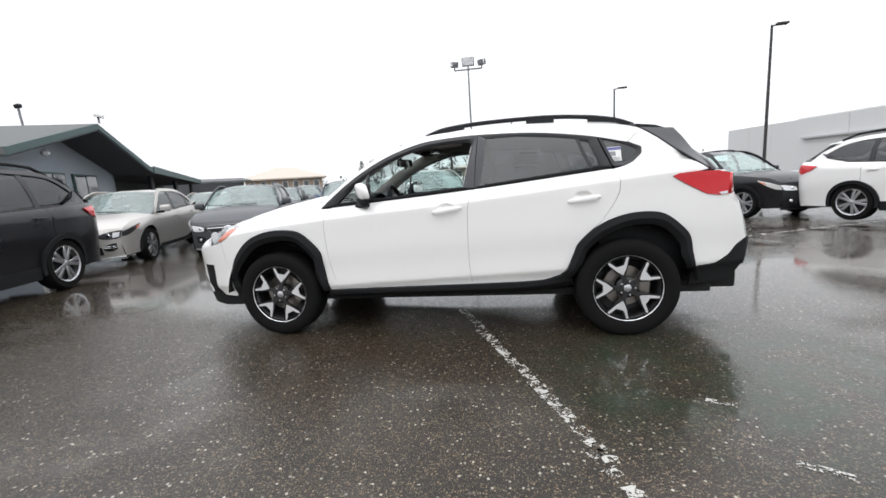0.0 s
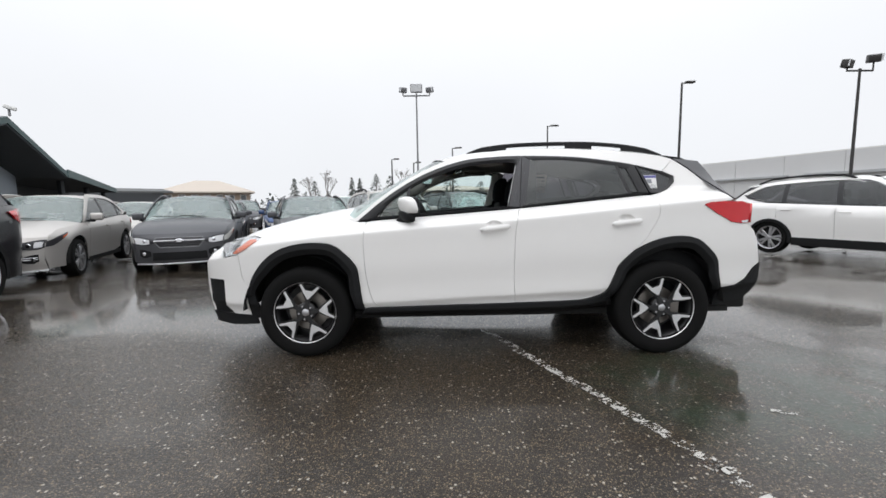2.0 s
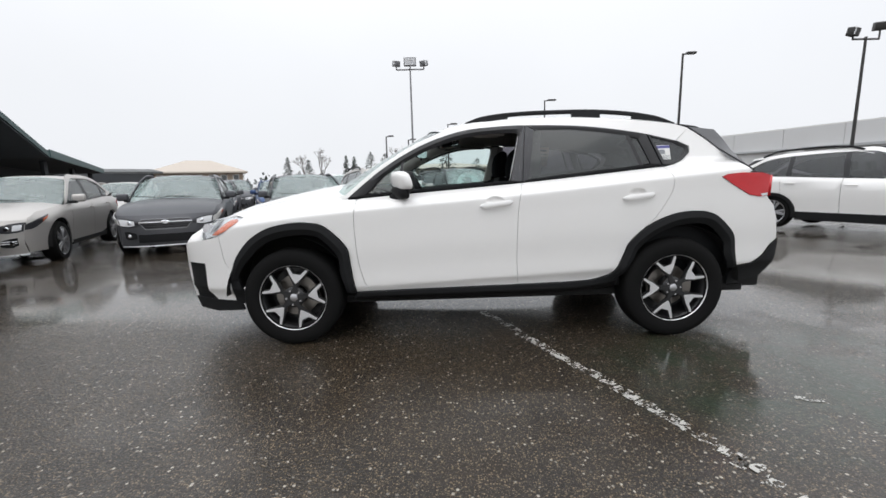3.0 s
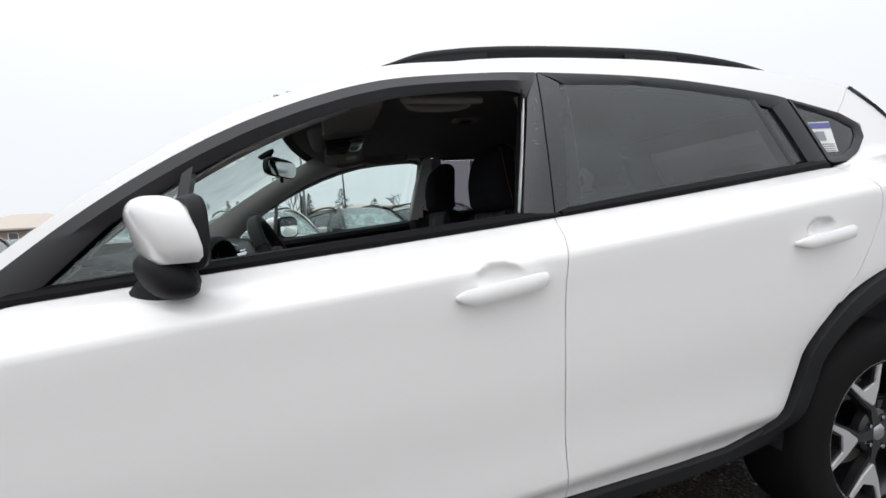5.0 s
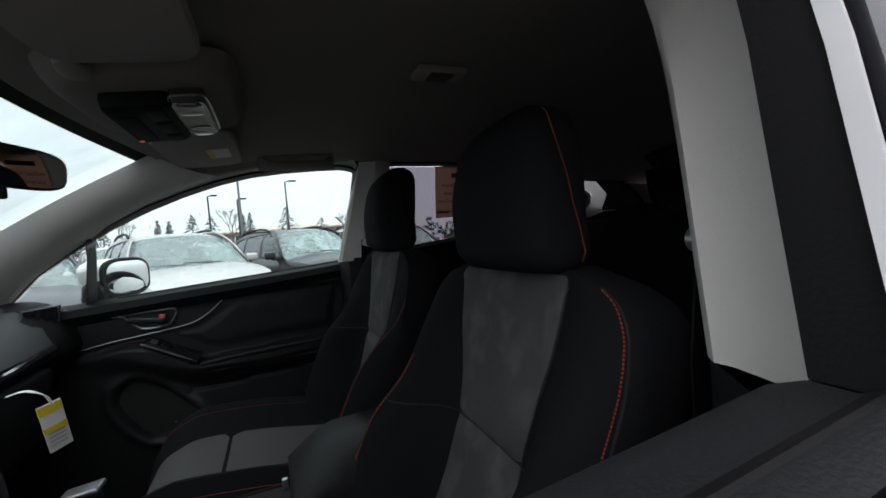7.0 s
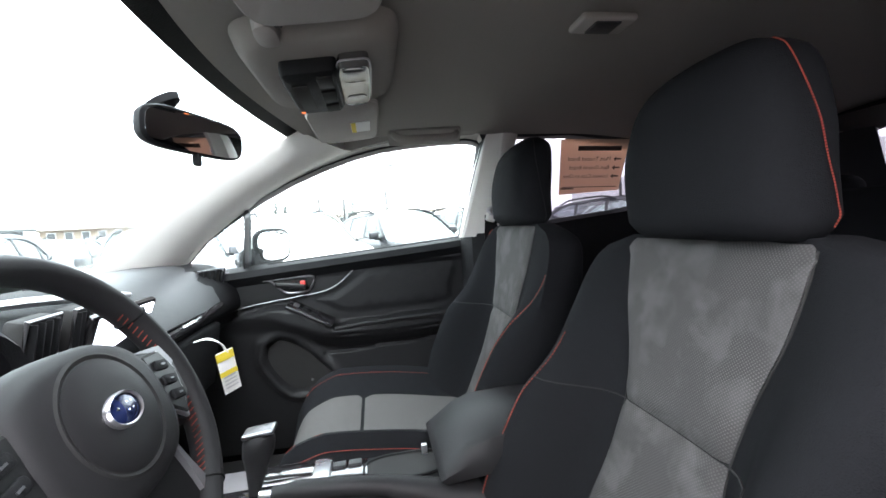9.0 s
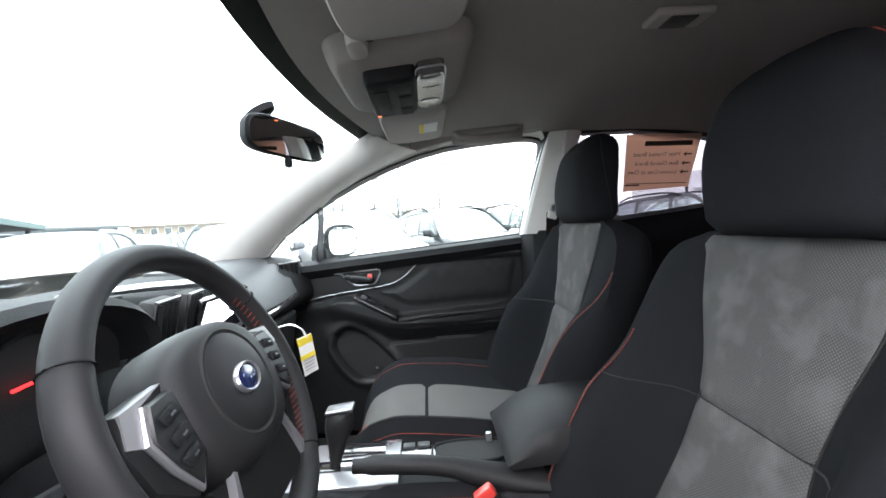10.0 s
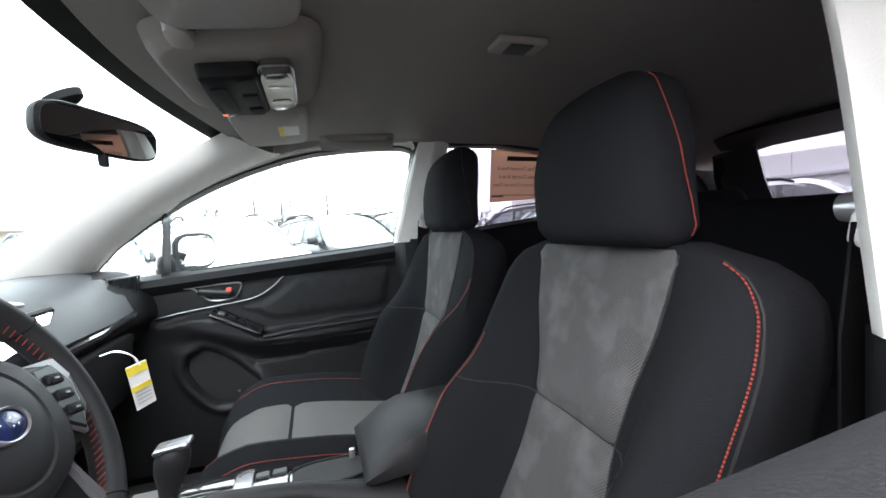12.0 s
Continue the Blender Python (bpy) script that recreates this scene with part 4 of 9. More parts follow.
def road_wheel(parent, at, s, r, style):
    key = (r, style)
    if key not in ROAD_WHEELS:
        rim = r * 0.71
        spoke = bmesh.new()
        for q in range(5):
            for off in (-11, 11):
                merge(spoke, moved(prism([(0.03, -0.016), (rim - 0.01, -0.026), (rim - 0.01, 0.026), (0.03, 0.016)], -0.095, -0.07, 0.004, 1), pose(0, 0, 0, 0, 72 * q + off, 0)))
        merge(spoke, revolve([(0.0, -0.098), (0.04, -0.096), (0.06, -0.08), (0.0, -0.07)], 20))
        ROAD_WHEELS[key] = (
            finish(revolve([(rim, 0.09), (r - 0.02, 0.105), (r, 0.07), (r, -0.07), (r - 0.02, -0.105), (rim + 0.01, -0.105), (rim, -0.09)], 40, True), "wheel", M["rubber"]),
            finish(revolve([(rim - 0.02, 0.04), (rim - 0.015, -0.09), (rim + 0.004, -0.1), (rim + 0.004, -0.09), (rim, 0.04)], 40, True), "rim", M["satin"]),
            finish(revolve([(rim - 0.012, -0.03), (0.0, -0.03)], 32), "barrel", M["gap"]),
            finish(spoke, "spokes", M["satin"] if style == "plain" else M["machined"]))
    tyre, rim_me, back, spokes = ROAD_WHEELS[key]
    w = new("wheel", tyre)
    w.parent = parent
    w.matrix_basis = pose(*at, 0, 0, 0 if s < 0 else 180)
    for nm, me in (("rim", rim_me), ("barrel", back), ("spokes", spokes)):
        o = new(nm, me)
        o.parent = w
    return w


def slot(k, back=0.0):
    """The middle of the k-th car of the row behind, by the front wheels of the grey saloon."""
    p = Vector((-5.30, 4.39, 0)) + k * 2.30 * U - V * (1.36 + back)
    return (p.x, p.y)


parked_car("sedan", M["silver_paint"], "champagne silver saloon, wet, parked nose out beside a grey saloon", slot(-1.08, -0.25), V, lamp="dark")
parked_car("sedan", M["grey_paint"], "dark grey saloon with chrome-edged grille, wet, parked nose out", slot(0), V)
parked_car("sedan", M["grey_paint"], "grey saloon on wet lot, behind the white crossover", slot(1.10), V)
parked_car("wagon", M["silver_paint"], "silver estate car with roof rails, wet", slot(2), V)
parked_car("wagon", M["black_paint"], "dark estate car with roof rails, wet", slot(3.05, 0.3), V)
parked_car("wagon", M["silver_paint"], "pale grey estate car with roof rails on the lot", slot(4.1, 0.2), V)
parked_car("wagon", M["black_paint"], "black estate car with roof rails, front to the lot", (6.27, 8.47), V)
parked_car("wagon", M["white"], "white estate car with black roof rails, rear end towards the lot", (8.36, 4.25), V, pane="smoke")
parked_car("suv", M["black_paint"], "black sport utility car with a red tail lamp, wet", (-6.10, -0.52), (0.28, -0.96), pane="smoke")
for k, kind, paint, lab in ((-1.1, "sedan", "silver_paint", "pale saloon in the second row"), (0.0, "sedan", "grey_paint", "grey saloon in the second row"), (1.0, "sedan", "blue_paint", "blue saloon in the second row"), (2.0, "wagon", "white", "white estate car in the second row"), (3.2, "sedan", "white", "white saloon in the second row"), (4.3, "wagon", "silver_paint", "silver estate car in the second row"), (6.6, "wagon", "white", "white estate car beside a black one")):
    parked_car(kind, M[paint], lab, slot(k, 6.2), V)
for k, kind, paint in ((-1.0, "suv", "black_paint"), (0.2, "wagon", "grey_paint"), (1.3, "suv", "silver_paint"), (2.4, "wagon", "black_paint"), (3.6, "suv", "grey_paint"), (5.0, "wagon", "silver_paint"), (6.4, "suv", "black_paint"), (7.6, "wagon", "white")):
    parked_car(kind, M[paint], "wet parked car in the third row", slot(k, 13.5), V)


# ---- buildings, lamps and trees ----
B = dict(
    siding=pbr("blue_grey_siding", (0.34, 0.38, 0.42), 0.8, var=0.1, vscale=3, bump=0.3, bscale=40),
    fascia=pbr("green_fascia", (0.055, 0.095, 0.095), 0.6, var=0.15, vscale=8),
    soffit=pbr("dark_soffit", (0.06, 0.065, 0.07), 0.8, var=0.15),
    shingle=pbr("grey_shingle", (0.125, 0.13, 0.13), 0.9, var=0.35, vscale=12, bump=0.8, bscale=30),
    concrete=pbr("pale_grey_panel", (0.62, 0.62, 0.62), 0.8, var=0.06, vscale=0.6, bump=0.2, bscale=20),
    ledge=pbr("grey_wall_ledge", (0.42, 0.43, 0.44), 0.8, var=0.06),
    stucco=pbr("tan_stucco", (0.36, 0.29, 0.23), 0.85, var=0.08, vscale=1.0),
    # tan roof colour, paled to carry the haze of distance
    tanroof=pbr("tan_roof_in_haze", (0.52, 0.46, 0.40), 0.9, var=0.1, vscale=4),
    pane=pbr("dark_window", (0.02, 0.024, 0.028), 0.08, coat=1.0),
    pole=pbr("dark_bronze_pole", (0.03, 0.028, 0.027), 0.5),
    greypole=pbr("galvanised_pole", (0.20, 0.20, 0.21), 0.5, metal=0.3),
    # needle green with the distance haze mixed into the colour, paler and greyer
    leaf=pbr("conifer_green_in_haze", (0.075, 0.090, 0.080), 0.9, var=0.4, vscale=1.5),
    twig=pbr("bare_twigs", (0.16, 0.145, 0.135), 0.9, var=0.3),
)


def slab(pts, n, t):
    """A flat plate through four corners, of thickness t along n."""
    a = [Vector(p) for p in pts]
    return solid([a, [p + Vector(n) * t for p in a]])


office = thing("office_building", "low blue-grey office with green-edged gable roof", "building")
# gable end faces the lot; ridge runs back along -U
ridge, eave_r, eave_l = Vector((-10.2, 6.0, 3.30)), Vector((-11.8, 9.2, 2.32)), Vector((-8.5, 2.6, 2.32))
back = -U * 14 + Vector((0, 0, 0))
inn = -U * 1.15
for nm, e in (("roof_slope", eave_r), ("roof_slope", eave_l)):
    part(nm, slab([ridge, e, e + back, ridge + back], (0, 0, -1), 0.14), B["shingle"], office, "grey shingle roof")
    o = e - ridge
    part("bargeboard", slab([ridge + U * 0.03, e + U * 0.03, e + U * 0.03 + Vector((0, 0, -0.15)), ridge + U * 0.03 + Vector((0, 0, -0.15))], -U, 0.05), B["fascia"], office, "green painted bargeboard")
    part("soffit", slab([ridge + Vector((0, 0, -0.16)), e + Vector((0, 0, -0.16)), e + inn + Vector((0, 0, -0.16)), ridge + inn + Vector((0, 0, -0.16))], (0, 0, -1), 0.03), B["soffit"], office)
wl2, wr2 = ridge.lerp(eave_l, 0.86) + inn, ridge.lerp(eave_r, 0.97) + inn
part("wall", slab([(wl2.x, wl2.y, 0), (wr2.x, wr2.y, 0), (wr2.x, wr2.y, wr2.z - 0.2), (ridge.x + inn.x, ridge.y + inn.y, ridge.z - 0.2), (wl2.x, wl2.y, wl2.z - 0.2)], -U, 0.2), B["siding"], office, "blue-grey siding")
side = (wr2 - wl2).normalized()
part("wall_side", slab([(wr2.x, wr2.y, 0), (wr2.x - U.x * 10, wr2.y - U.y * 10, 0), (wr2.x - U.x * 10, wr2.y - U.y * 10, wr2.z - 0.2), (wr2.x, wr2.y, wr2.z - 0.2)], (side.x * -1, side.y * -1, 0), 0.2), B["siding"], office)
for a, b in ((0.08, 0.30), (0.36, 0.54), (0.60, 0.80)):
    p, q = wl2.lerp(wr2, a), wl2.lerp(wr2, b)
    win = part("window", slab([(p.x, p.y, 1.15), (q.x, q.y, 1.15), (q.x, q.y, 2.08), (p.x, p.y, 2.08)], U, 0.05), B["fascia"], office, "dark framed window")
    for m0, m1 in ((0.04, 0.47), (0.53, 0.96)):
        c, d = p.lerp(q, m0), p.lerp(q, m1)
        part("pane", slab([(c.x, c.y, 1.20), (d.x, d.y, 1.20), (d.x, d.y, 2.03), (c.x, c.y, 2.03)], U, 0.06), B["pane"], win, "dark pane")
canopy = thing("canopy", "dark flat canopy with green edge beside the office", "canopy")
ce = eave_r + Vector((-0.25, 0.3, 0.08))
part("canopy_roof", slab([ce, ce + Vector((-6.3, 10.1, -0.1)), ce + Vector((-10.5, 8.0, -0.1)), ce - U * 4], (0, 0, -1), 0.22), B["soffit"], canopy)
part("canopy_edge", slab([ce + Vector((0.02, 0, 0.02)), ce + Vector((-6.28, 10.1, -0.08)), ce + Vector((-6.28, 10.1, -0.32)), ce + Vector((0.02, 0, -0.22))], U, 0.04), B["fascia"], canopy, "green edge board")
for f in (0.15, 0.55, 0.95):
    p = ce + Vector((-6.3, 10.1, 0)) * f - U * 0.5
    part("post", moved(rbox((0.14, 0.14, 2.4), None, 0.01), pose(p.x, p.y, 1.05)), B["soffit"], canopy)
part("back_wall", slab([(-14.5, 9.0, 0), (-25.0, 27.0, 0), (-25.0, 27.0, 2.35), (-14.5, 9.0, 2.35)], -U, 0.2), B["soffit"], canopy)
far_shed = thing("shed", "low dark shed roof beyond the canopy", "building")
part("wall", slab([(-26, 26, 0), (-22.5, 30, 0), (-22.5, 30, 2.4), (-26, 26, 2.4)], (-0.7, 0.7, 0), 3), B["soffit"], far_shed)
part("roof", slab([(-26.6, 25.4, 2.4), (-22.0, 30.4, 2.4), (-24.6, 33, 2.75), (-29, 28, 2.75)], (0, 0, 1), 0.15), B["shingle"], far_shed)

cam_thing = thing("security_camera", "white security camera on a bracket on the roof ridge", "camera", at=tuple(ridge + Vector((0.1, 0, 0))))
part("bracket", tube([(0, 0, 0), (0.0, 0.0, 0.16)], 0.025), B["greypole"], cam_thing)
part("camera_body", moved(rbox((0.22, 0.09, 0.085), None, 0.02), pose(0.03, 0, 0.19, 0, 16, 40)), M["white_card"], cam_thing)
mast = thing("roof_pipe", "grey vent mast with a small head on the roof", "pipe", at=(-11.9, 5.55, 2.95))
part("mast_tube", tube([(0.02, 0, -0.4), (0.01, 0, 0.35), (-0.02, 0, 0.36), (-0.05, 0, 0.85)], [0.05, 0.05, 0.028, 0.028]), B["greypole"], mast)
part("mast_head", moved(rbox((0.15, 0.11, 0.10), None, 0.02), pose(-0.05, 0, 0.88, 0, -10, 0)), M["cladding"], mast)
globe = thing("wall_lamp", "round lamp under the eave", "lamp", at=(-10.2, 4.6, 2.45))
part("globe", revolve([(0.0, -0.09), (0.05, -0.075), (0.09, 0.0), (0.05, 0.075), (0.0, 0.09)], 20), M["lampwhite"], globe)


def house(at, turn, w, d, hw, hr, label):
    h = thing("house", label, "house", at=at, turn=turn)
    part("wall", moved(rbox((w, d, hw), None, 0.0), pose(0, 0, hw / 2)), B["stucco"], h, "tan stucco wall")
    ov = 0.8
    a = [(-w / 2 - ov, -d / 2 - ov, hw), (w / 2 + ov, -d / 2 - ov, hw), (w / 2 + ov, d / 2 + ov, hw), (-w / 2 - ov, d / 2 + ov, hw)]
    r = [(-w * 0.14, -0.2, hw + hr), (w * 0.14, -0.2, hw + hr), (w * 0.14, 0.2, hw + hr), (-w * 0.14, 0.2, hw + hr)]
    part("roof", solid([[(x, y, z - 0.25) for x, y, z in a], a, r]), B["tanroof"], h, "tan hipped roof")
    for i in range(7):
        x = -w / 2 + w * (i + 0.6) / 7.2
        wd = part("window", moved(rbox((w * 0.075, 0.12, 1.5), None, 0.0), pose(x, -d / 2 - 0.03, hw - 1.3)), M["white_card"], h)
        part("pane", moved(rbox((w * 0.062, 0.1, 1.3), None, 0.0), pose(x, -d / 2 - 0.06, hw - 1.3)), B["pane"], wd)
    return h


house((-43.8, 75, 0), 28, 14, 9, 4.1, 2.2, "tan house with a hipped roof behind the lot")
house((1.5, 88, 0), 0, 26, 10, 4.2, 1.0, "low tan building beyond the lot")

hall = thing("warehouse", "long pale grey flat-roofed hall", "building")
h0, h1 = Vector((34.2, 51.0, 0)), Vector((46.0, 15.8, 0))
hd = (h1 - h0)
hn = Vector((hd.y, -hd.x, 0)).normalized()
off = -hn if (Vector((0, 0, 0)) - h0).dot(hn) < 0 else hn
NPAN = 7
for i in range(NPAN):
    a, b = h0 + hd * (i / NPAN), h0 + hd * ((i + 0.992) / NPAN)
    part("wall_panel", slab([(a.x, a.y, 0), (b.x, b.y, 0), (b.x, b.y, 5.75), (a.x, a.y, 5.75)], -off, 0.3), B["concrete"], hall, "pale grey wall panel")
part("backing_wall", slab([(h0.x, h0.y, 0), (h1.x, h1.y, 0), (h1.x, h1.y, 5.7), (h0.x, h0.y, 5.7)], -off, 6), B["soffit"], hall).location = -off * 0.2
for a, b, z0, z1 in ((0.02, 0.30, 3.5, 3.7), (0.34, 1.0, 3.5, 3.75)):
    p, q = h0 + hd * a + off * 0.02, h0 + hd * b + off * 0.02
    part("band", slab([(p.x, p.y, z0), (q.x, q.y, z0), (q.x, q.y, z1), (p.x, p.y, z1)], off, 0.35), B["ledge"], hall, "grey wall ledge")
for i in range(3):
    a, b = h0 - hd * (0.085 * (i + 0.99)), h0 - hd * (0.085 * i)
    part("wall_panel", slab([(a.x, a.y, 0), (b.x, b.y, 0), (b.x, b.y, 5.75), (a.x, a.y, 5.75)], -off, 0.3), B["concrete"], hall, "lower pale grey wall panel")
part("coping", slab([(h0.x, h0.y, 5.75), (h1.x, h1.y, 5.75), (h1.x - off.x * 0.4, h1.y - off.y * 0.4, 5.75), (h0.x - off.x * 0.4, h0.y - off.y * 0.4, 5.75)], (0, 0, 1), 0.12), M["white_card"], hall)


def street_lamp(at, h, heads, label, mat="pole", arm=1.0, size=1.0):
    """A lot lamp: tapered pole and one or more floodlight heads."""
    L = thing("street_lamp", label, "street lamp", "lot lamps", at=(at[0], at[1], 0))
    part("pole", tube([(0, 0, 0), (0, 0, h * 0.5), (0, 0, h)], [0.09 * size, 0.075 * size, 0.06 * size], 10), B[mat], L)
    if heads == "arm":
        part("arm", tube([(0, 0, h - 0.05), (0.5 * arm, 0, h + 0.02)], 0.04), B[mat], L)
        part("lamp_head", moved(rbox((0.75 * arm, 0.3, 0.12), None, 0.03), pose(0.65 * arm, 0, h + 0.03)), B[mat], L)
    else:
        part("crossbar", tube([(heads[0][0], 0, h - 0.1), (heads[-1][0], 0, h - 0.1)], 0.045), B[mat], L)
        for x, w, up, yaw in heads:
            hd2 = part("lamp_head", moved(rbox((w, 0.35, 0.55 * w + 0.1), None, 0.04), pose(x, 0, h + up, 12, 0, yaw)), B[mat], L)
            part("lamp_glass", moved(rbox((w * 0.9, 0.02, 0.45 * w + 0.08), None, 0.0), pose(x + 0.0, -0.18, h + up - 0.02, 12, 0, yaw)), M["lampwhite"], hd2)
            part("stem", tube([(x, 0, h - 0.1), (x, 0, h + up)], 0.035), B[mat], L)
    return L


street_lamp((-1.54, 23.2), 8.15, [(-0.85, 0.42, 0.25, 30), (0, 0.75, 0.35, 0), (0.85, 0.42, 0.25, -30)], "tall lot lamp with three floodlights", "greypole", size=0.8)
street_lamp((14.85, 22.1), 8.35, "arm", "tall dark lot lamp with one arm", arm=0.75, size=1.0)
street_lamp((19.7, 16.0), 7.2, [(-0.62, 0.48, 0.22, 25), (0.62, 0.48, 0.45, -25)], "tall dark lot lamp with two floodlights", size=0.9)
street_lamp((10.0, 34.9), 8.2, "arm", "slim lot lamp with one arm", arm=1.0)
street_lamp((-4.7, 37.0), 5.6, "arm", "slim lot lamp far off", arm=0.7)
street_lamp((-2.6, 37.5), 5.3, "arm", "slim lot lamp far off", arm=0.7)
street_lamp((1.25, 37.0), 6.6, "arm", "slim lot lamp far off", arm=0.9)


def conifer(at, h, w, seed, name="conifer"):
    """A fir: trunk and drooping tiers of ragged boughs."""
    rnd = random.Random(seed)
    t = thing("conifer", "dark green conifer behind the lot", "tree", "trees behind the lot", at=at)
    part("trunk", tube([(0, 0, 0), (0, 0, h)], [0.18, 0.03], 6), B["twig"], t)
    bm = bmesh.new()
    for i in range(260):
        f = rnd.random() ** 0.8
        z = h * (0.12 + 0.88 * f)
        r = w * (1 - f) ** 0.8 * rnd.uniform(0.35, 1.0) + 0.08
        a = rnd.uniform(0, 6.283)
        c = Vector((r * math.cos(a), r * math.sin(a), z - 0.15 * r))
        s = 0.10 * h * rnd.uniform(0.4, 0.9) * (1.1 - f * 0.6)
        o = Vector((math.cos(a), math.sin(a), -0.35)) * s
        n = Vector((-math.sin(a), math.cos(a), rnd.uniform(-0.3, 0.3))) * s * 0.35
        vs = [bm.verts.new(c - o * 0.8), bm.verts.new(c + n), bm.verts.new(c + o), bm.verts.new(c - n), bm.verts.new(c + Vector((0, 0, s * 0.3)))]
        for q in ((0, 1, 4), (1, 2, 4), (2, 3, 4), (3, 0, 4)):
            bm.faces.new([vs[k] for k in q])
    part("crown", bm, B["leaf"], t, "dark needles")
    return t


def bare_tree(at, h, seed):
    """A leafless tree of forking limbs."""
    rnd = random.Random(seed)
    t = thing("bare_tree", "leafless winter tree behind the lot", "tree", "trees behind the lot", at=at)
    bm = bmesh.new()

    def limb(p, d, ln, r, depth):
        q = p + d * ln
        tube([p, q], [r, r * 0.65], 4, bm)
        if depth:
            for _ in range(3 if depth > 1 else 4):
                e = (d + Vector((rnd.uniform(-0.6, 0.6), rnd.uniform(-0.6, 0.6), rnd.uniform(0.0, 0.35)))).normalized()
                limb(q, e, ln * rnd.uniform(0.55, 0.8), r * 0.6, depth - 1)

    limb(Vector((0, 0, 0)), Vector((0, 0, 1)), h * 0.33, 0.16, 4)
    part("crown", bm, B["twig"], t, "bare twigs")
    return t


for i, (x, y, h, w) in enumerate(((-22.0, 70, 7.0, 1.5), (-14.2, 64, 7.2, 0.8), (-13.0, 64.5, 7.0, 0.8), (-10.8, 68, 8.2, 2.2), (-8.2, 66, 7.6, 2.4), (-3.8, 62, 7.2, 0.8), (-2.9, 62, 7.5, 0.8), (2.0, 66, 8.5, 2.8), (7.5, 70, 6.5, 2.5), (-48, 78, 8, 2.2), (-27, 74, 8, 1.6))):
    conifer((x, y, 0), 0.80 * h, w, 40 + i)
for i, (x, y, h) in enumerate(((-18.6, 66, 7.5), (-5.4, 64, 7.5), (12, 72, 7), (-24.5, 76, 8))):
    bare_tree((x, y, 0), h, 70 + i)


def hedge(x0, x1, y, h, seed):
    rnd = random.Random(seed)
    bm = bmesh.new()
    for i in range(int((x1 - x0) * 14)):
        x, z = rnd.uniform(x0, x1), h * rnd.random() ** 0.7
        c = Vector((x, y + rnd.uniform(-1, 1), z * (0.7 + 0.3 * math.sin(x * 0.9) + 0.15 * math.sin(x * 2.3))))
        s = rnd.uniform(0.25, 0.7)
        vs = [bm.verts.new(c + Vector((rnd.uniform(-s, s), rnd.uniform(-s, s), rnd.uniform(-s, s)))) for _ in range(4)]
        for q in ((0, 1, 2), (0, 2, 3), (0, 3, 1), (1, 3, 2)):
            bm.faces.new([vs[k] for k in q])
    return solo("far_woods", bm, B["leaf"], "dark tree line along the horizon", "woods", kind="stuff")


hedge(-70, 44, 96, 4.5, 5)


# ---- the white crossover: body side as a function of side view ----
BELT = pchip([(-2.3, 0.80), (-2.0, 0.83), (-1.75, 0.915), (-1.5, 0.955), (-1.2, 0.99), (-0.945, 1.012), (0.284, 1.098), (1.357, 1.193), (2.3, 1.27)])
PLAN = pchip([(-2.2, 0.50), (-2.12, 0.66), (-2.0, 0.75), (-1.8, 0.825), (-1.55, 0.868), (-1.33, 0.888), (-1.0, 0.895), (0.9, 0.895), (1.33, 0.892), (1.7, 0.865), (1.95, 0.82), (2.12, 0.76), (2.2, 0.68), (2.3, 0.5)])
LOW = pchip([(0.1, -0.09), (0.25, -0.084), (0.40, -0.058), (0.458, -0.0270), (0.468, -0.0245), (0.56, -0.020), (0.75, -0.004), (0.92, 0.0), (1.2, 0.0)])
SHOULDER = pchip([(-0.6, -0.004), (-0.2, 0.0), (-0.092, 0.005), (-0.080, 0.003), (-0.072, -0.002), (-0.05, -0.018), (-0.025, -0.056), (0.0, -0.112)])
TUMBLE = pchip([(0.0, -0.112), (0.2, -0.164), (0.4, -0.240), (0.55, -0.36)])


def car_side(x, z):
    d = z - BELT(x)
    return PLAN(x) + (TUMBLE(d) if d > 0 else SHOULDER(d) + LOW(z - 0.042 * max(-0.9, min(1.1, x))))


TOP = spline([(-0.917, 1.024), (-0.723, 1.181), (-0.534, 1.303), (-0.343, 1.393), (-0.129, 1.458), (0.084, 1.480), (0.295, 1.486), (0.628, 1.474), (0.871, 1.447), (1.147, 1.399), (1.32, 1.347)], 5)
ROOFLINE = spline([(-0.945, 1.035), (-0.78, 1.168), (-0.64, 1.268), (-0.428, 1.389), (-0.127, 1.500), (0.088, 1.523), (0.217, 1.533), (0.635, 1.533), (1.042, 1.502), (1.301, 1.471), (1.418, 1.438)], 5)
top_z, roof_z = pchip(TOP), pchip(ROOFLINE)
ARCH_F = spline([(-1.735, 0.50), (-1.685, 0.628), (-1.575, 0.761), (-1.438, 0.842), (-1.266, 0.875), (-1.109, 0.864), (-1.022, 0.813), (-0.926, 0.703), (-0.910, 0.61), (-0.897, 0.482), (-0.880, 0.385)], 4)
ARCH_R = spline([(0.828, 0.438), (0.888, 0.486), (0.941, 0.603), (0.975, 0.685), (1.09, 0.791), (1.245, 0.860), (1.392, 0.88), (1.528, 0.86), (1.636, 0.777), (1.697, 0.701), (1.721, 0.589), (1.749, 0.482)], 4)
SEAM_F = spline([(-0.855, 1.012), (-0.866, 0.90), (-0.866, 0.776), (-0.855, 0.609), (-0.822, 0.459), (-0.775, 0.39)], 4)
SEAM_M = spline([(0.268, 1.100), (0.240, 1.052), (0.217, 0.912), (0.211, 0.585), (0.226, 0.403)], 4)
SEAM_R = spline([(1.219, 1.175), (1.243, 1.085), (1.234, 1.007), (1.165, 0.882), (1.09, 0.791)], 4)
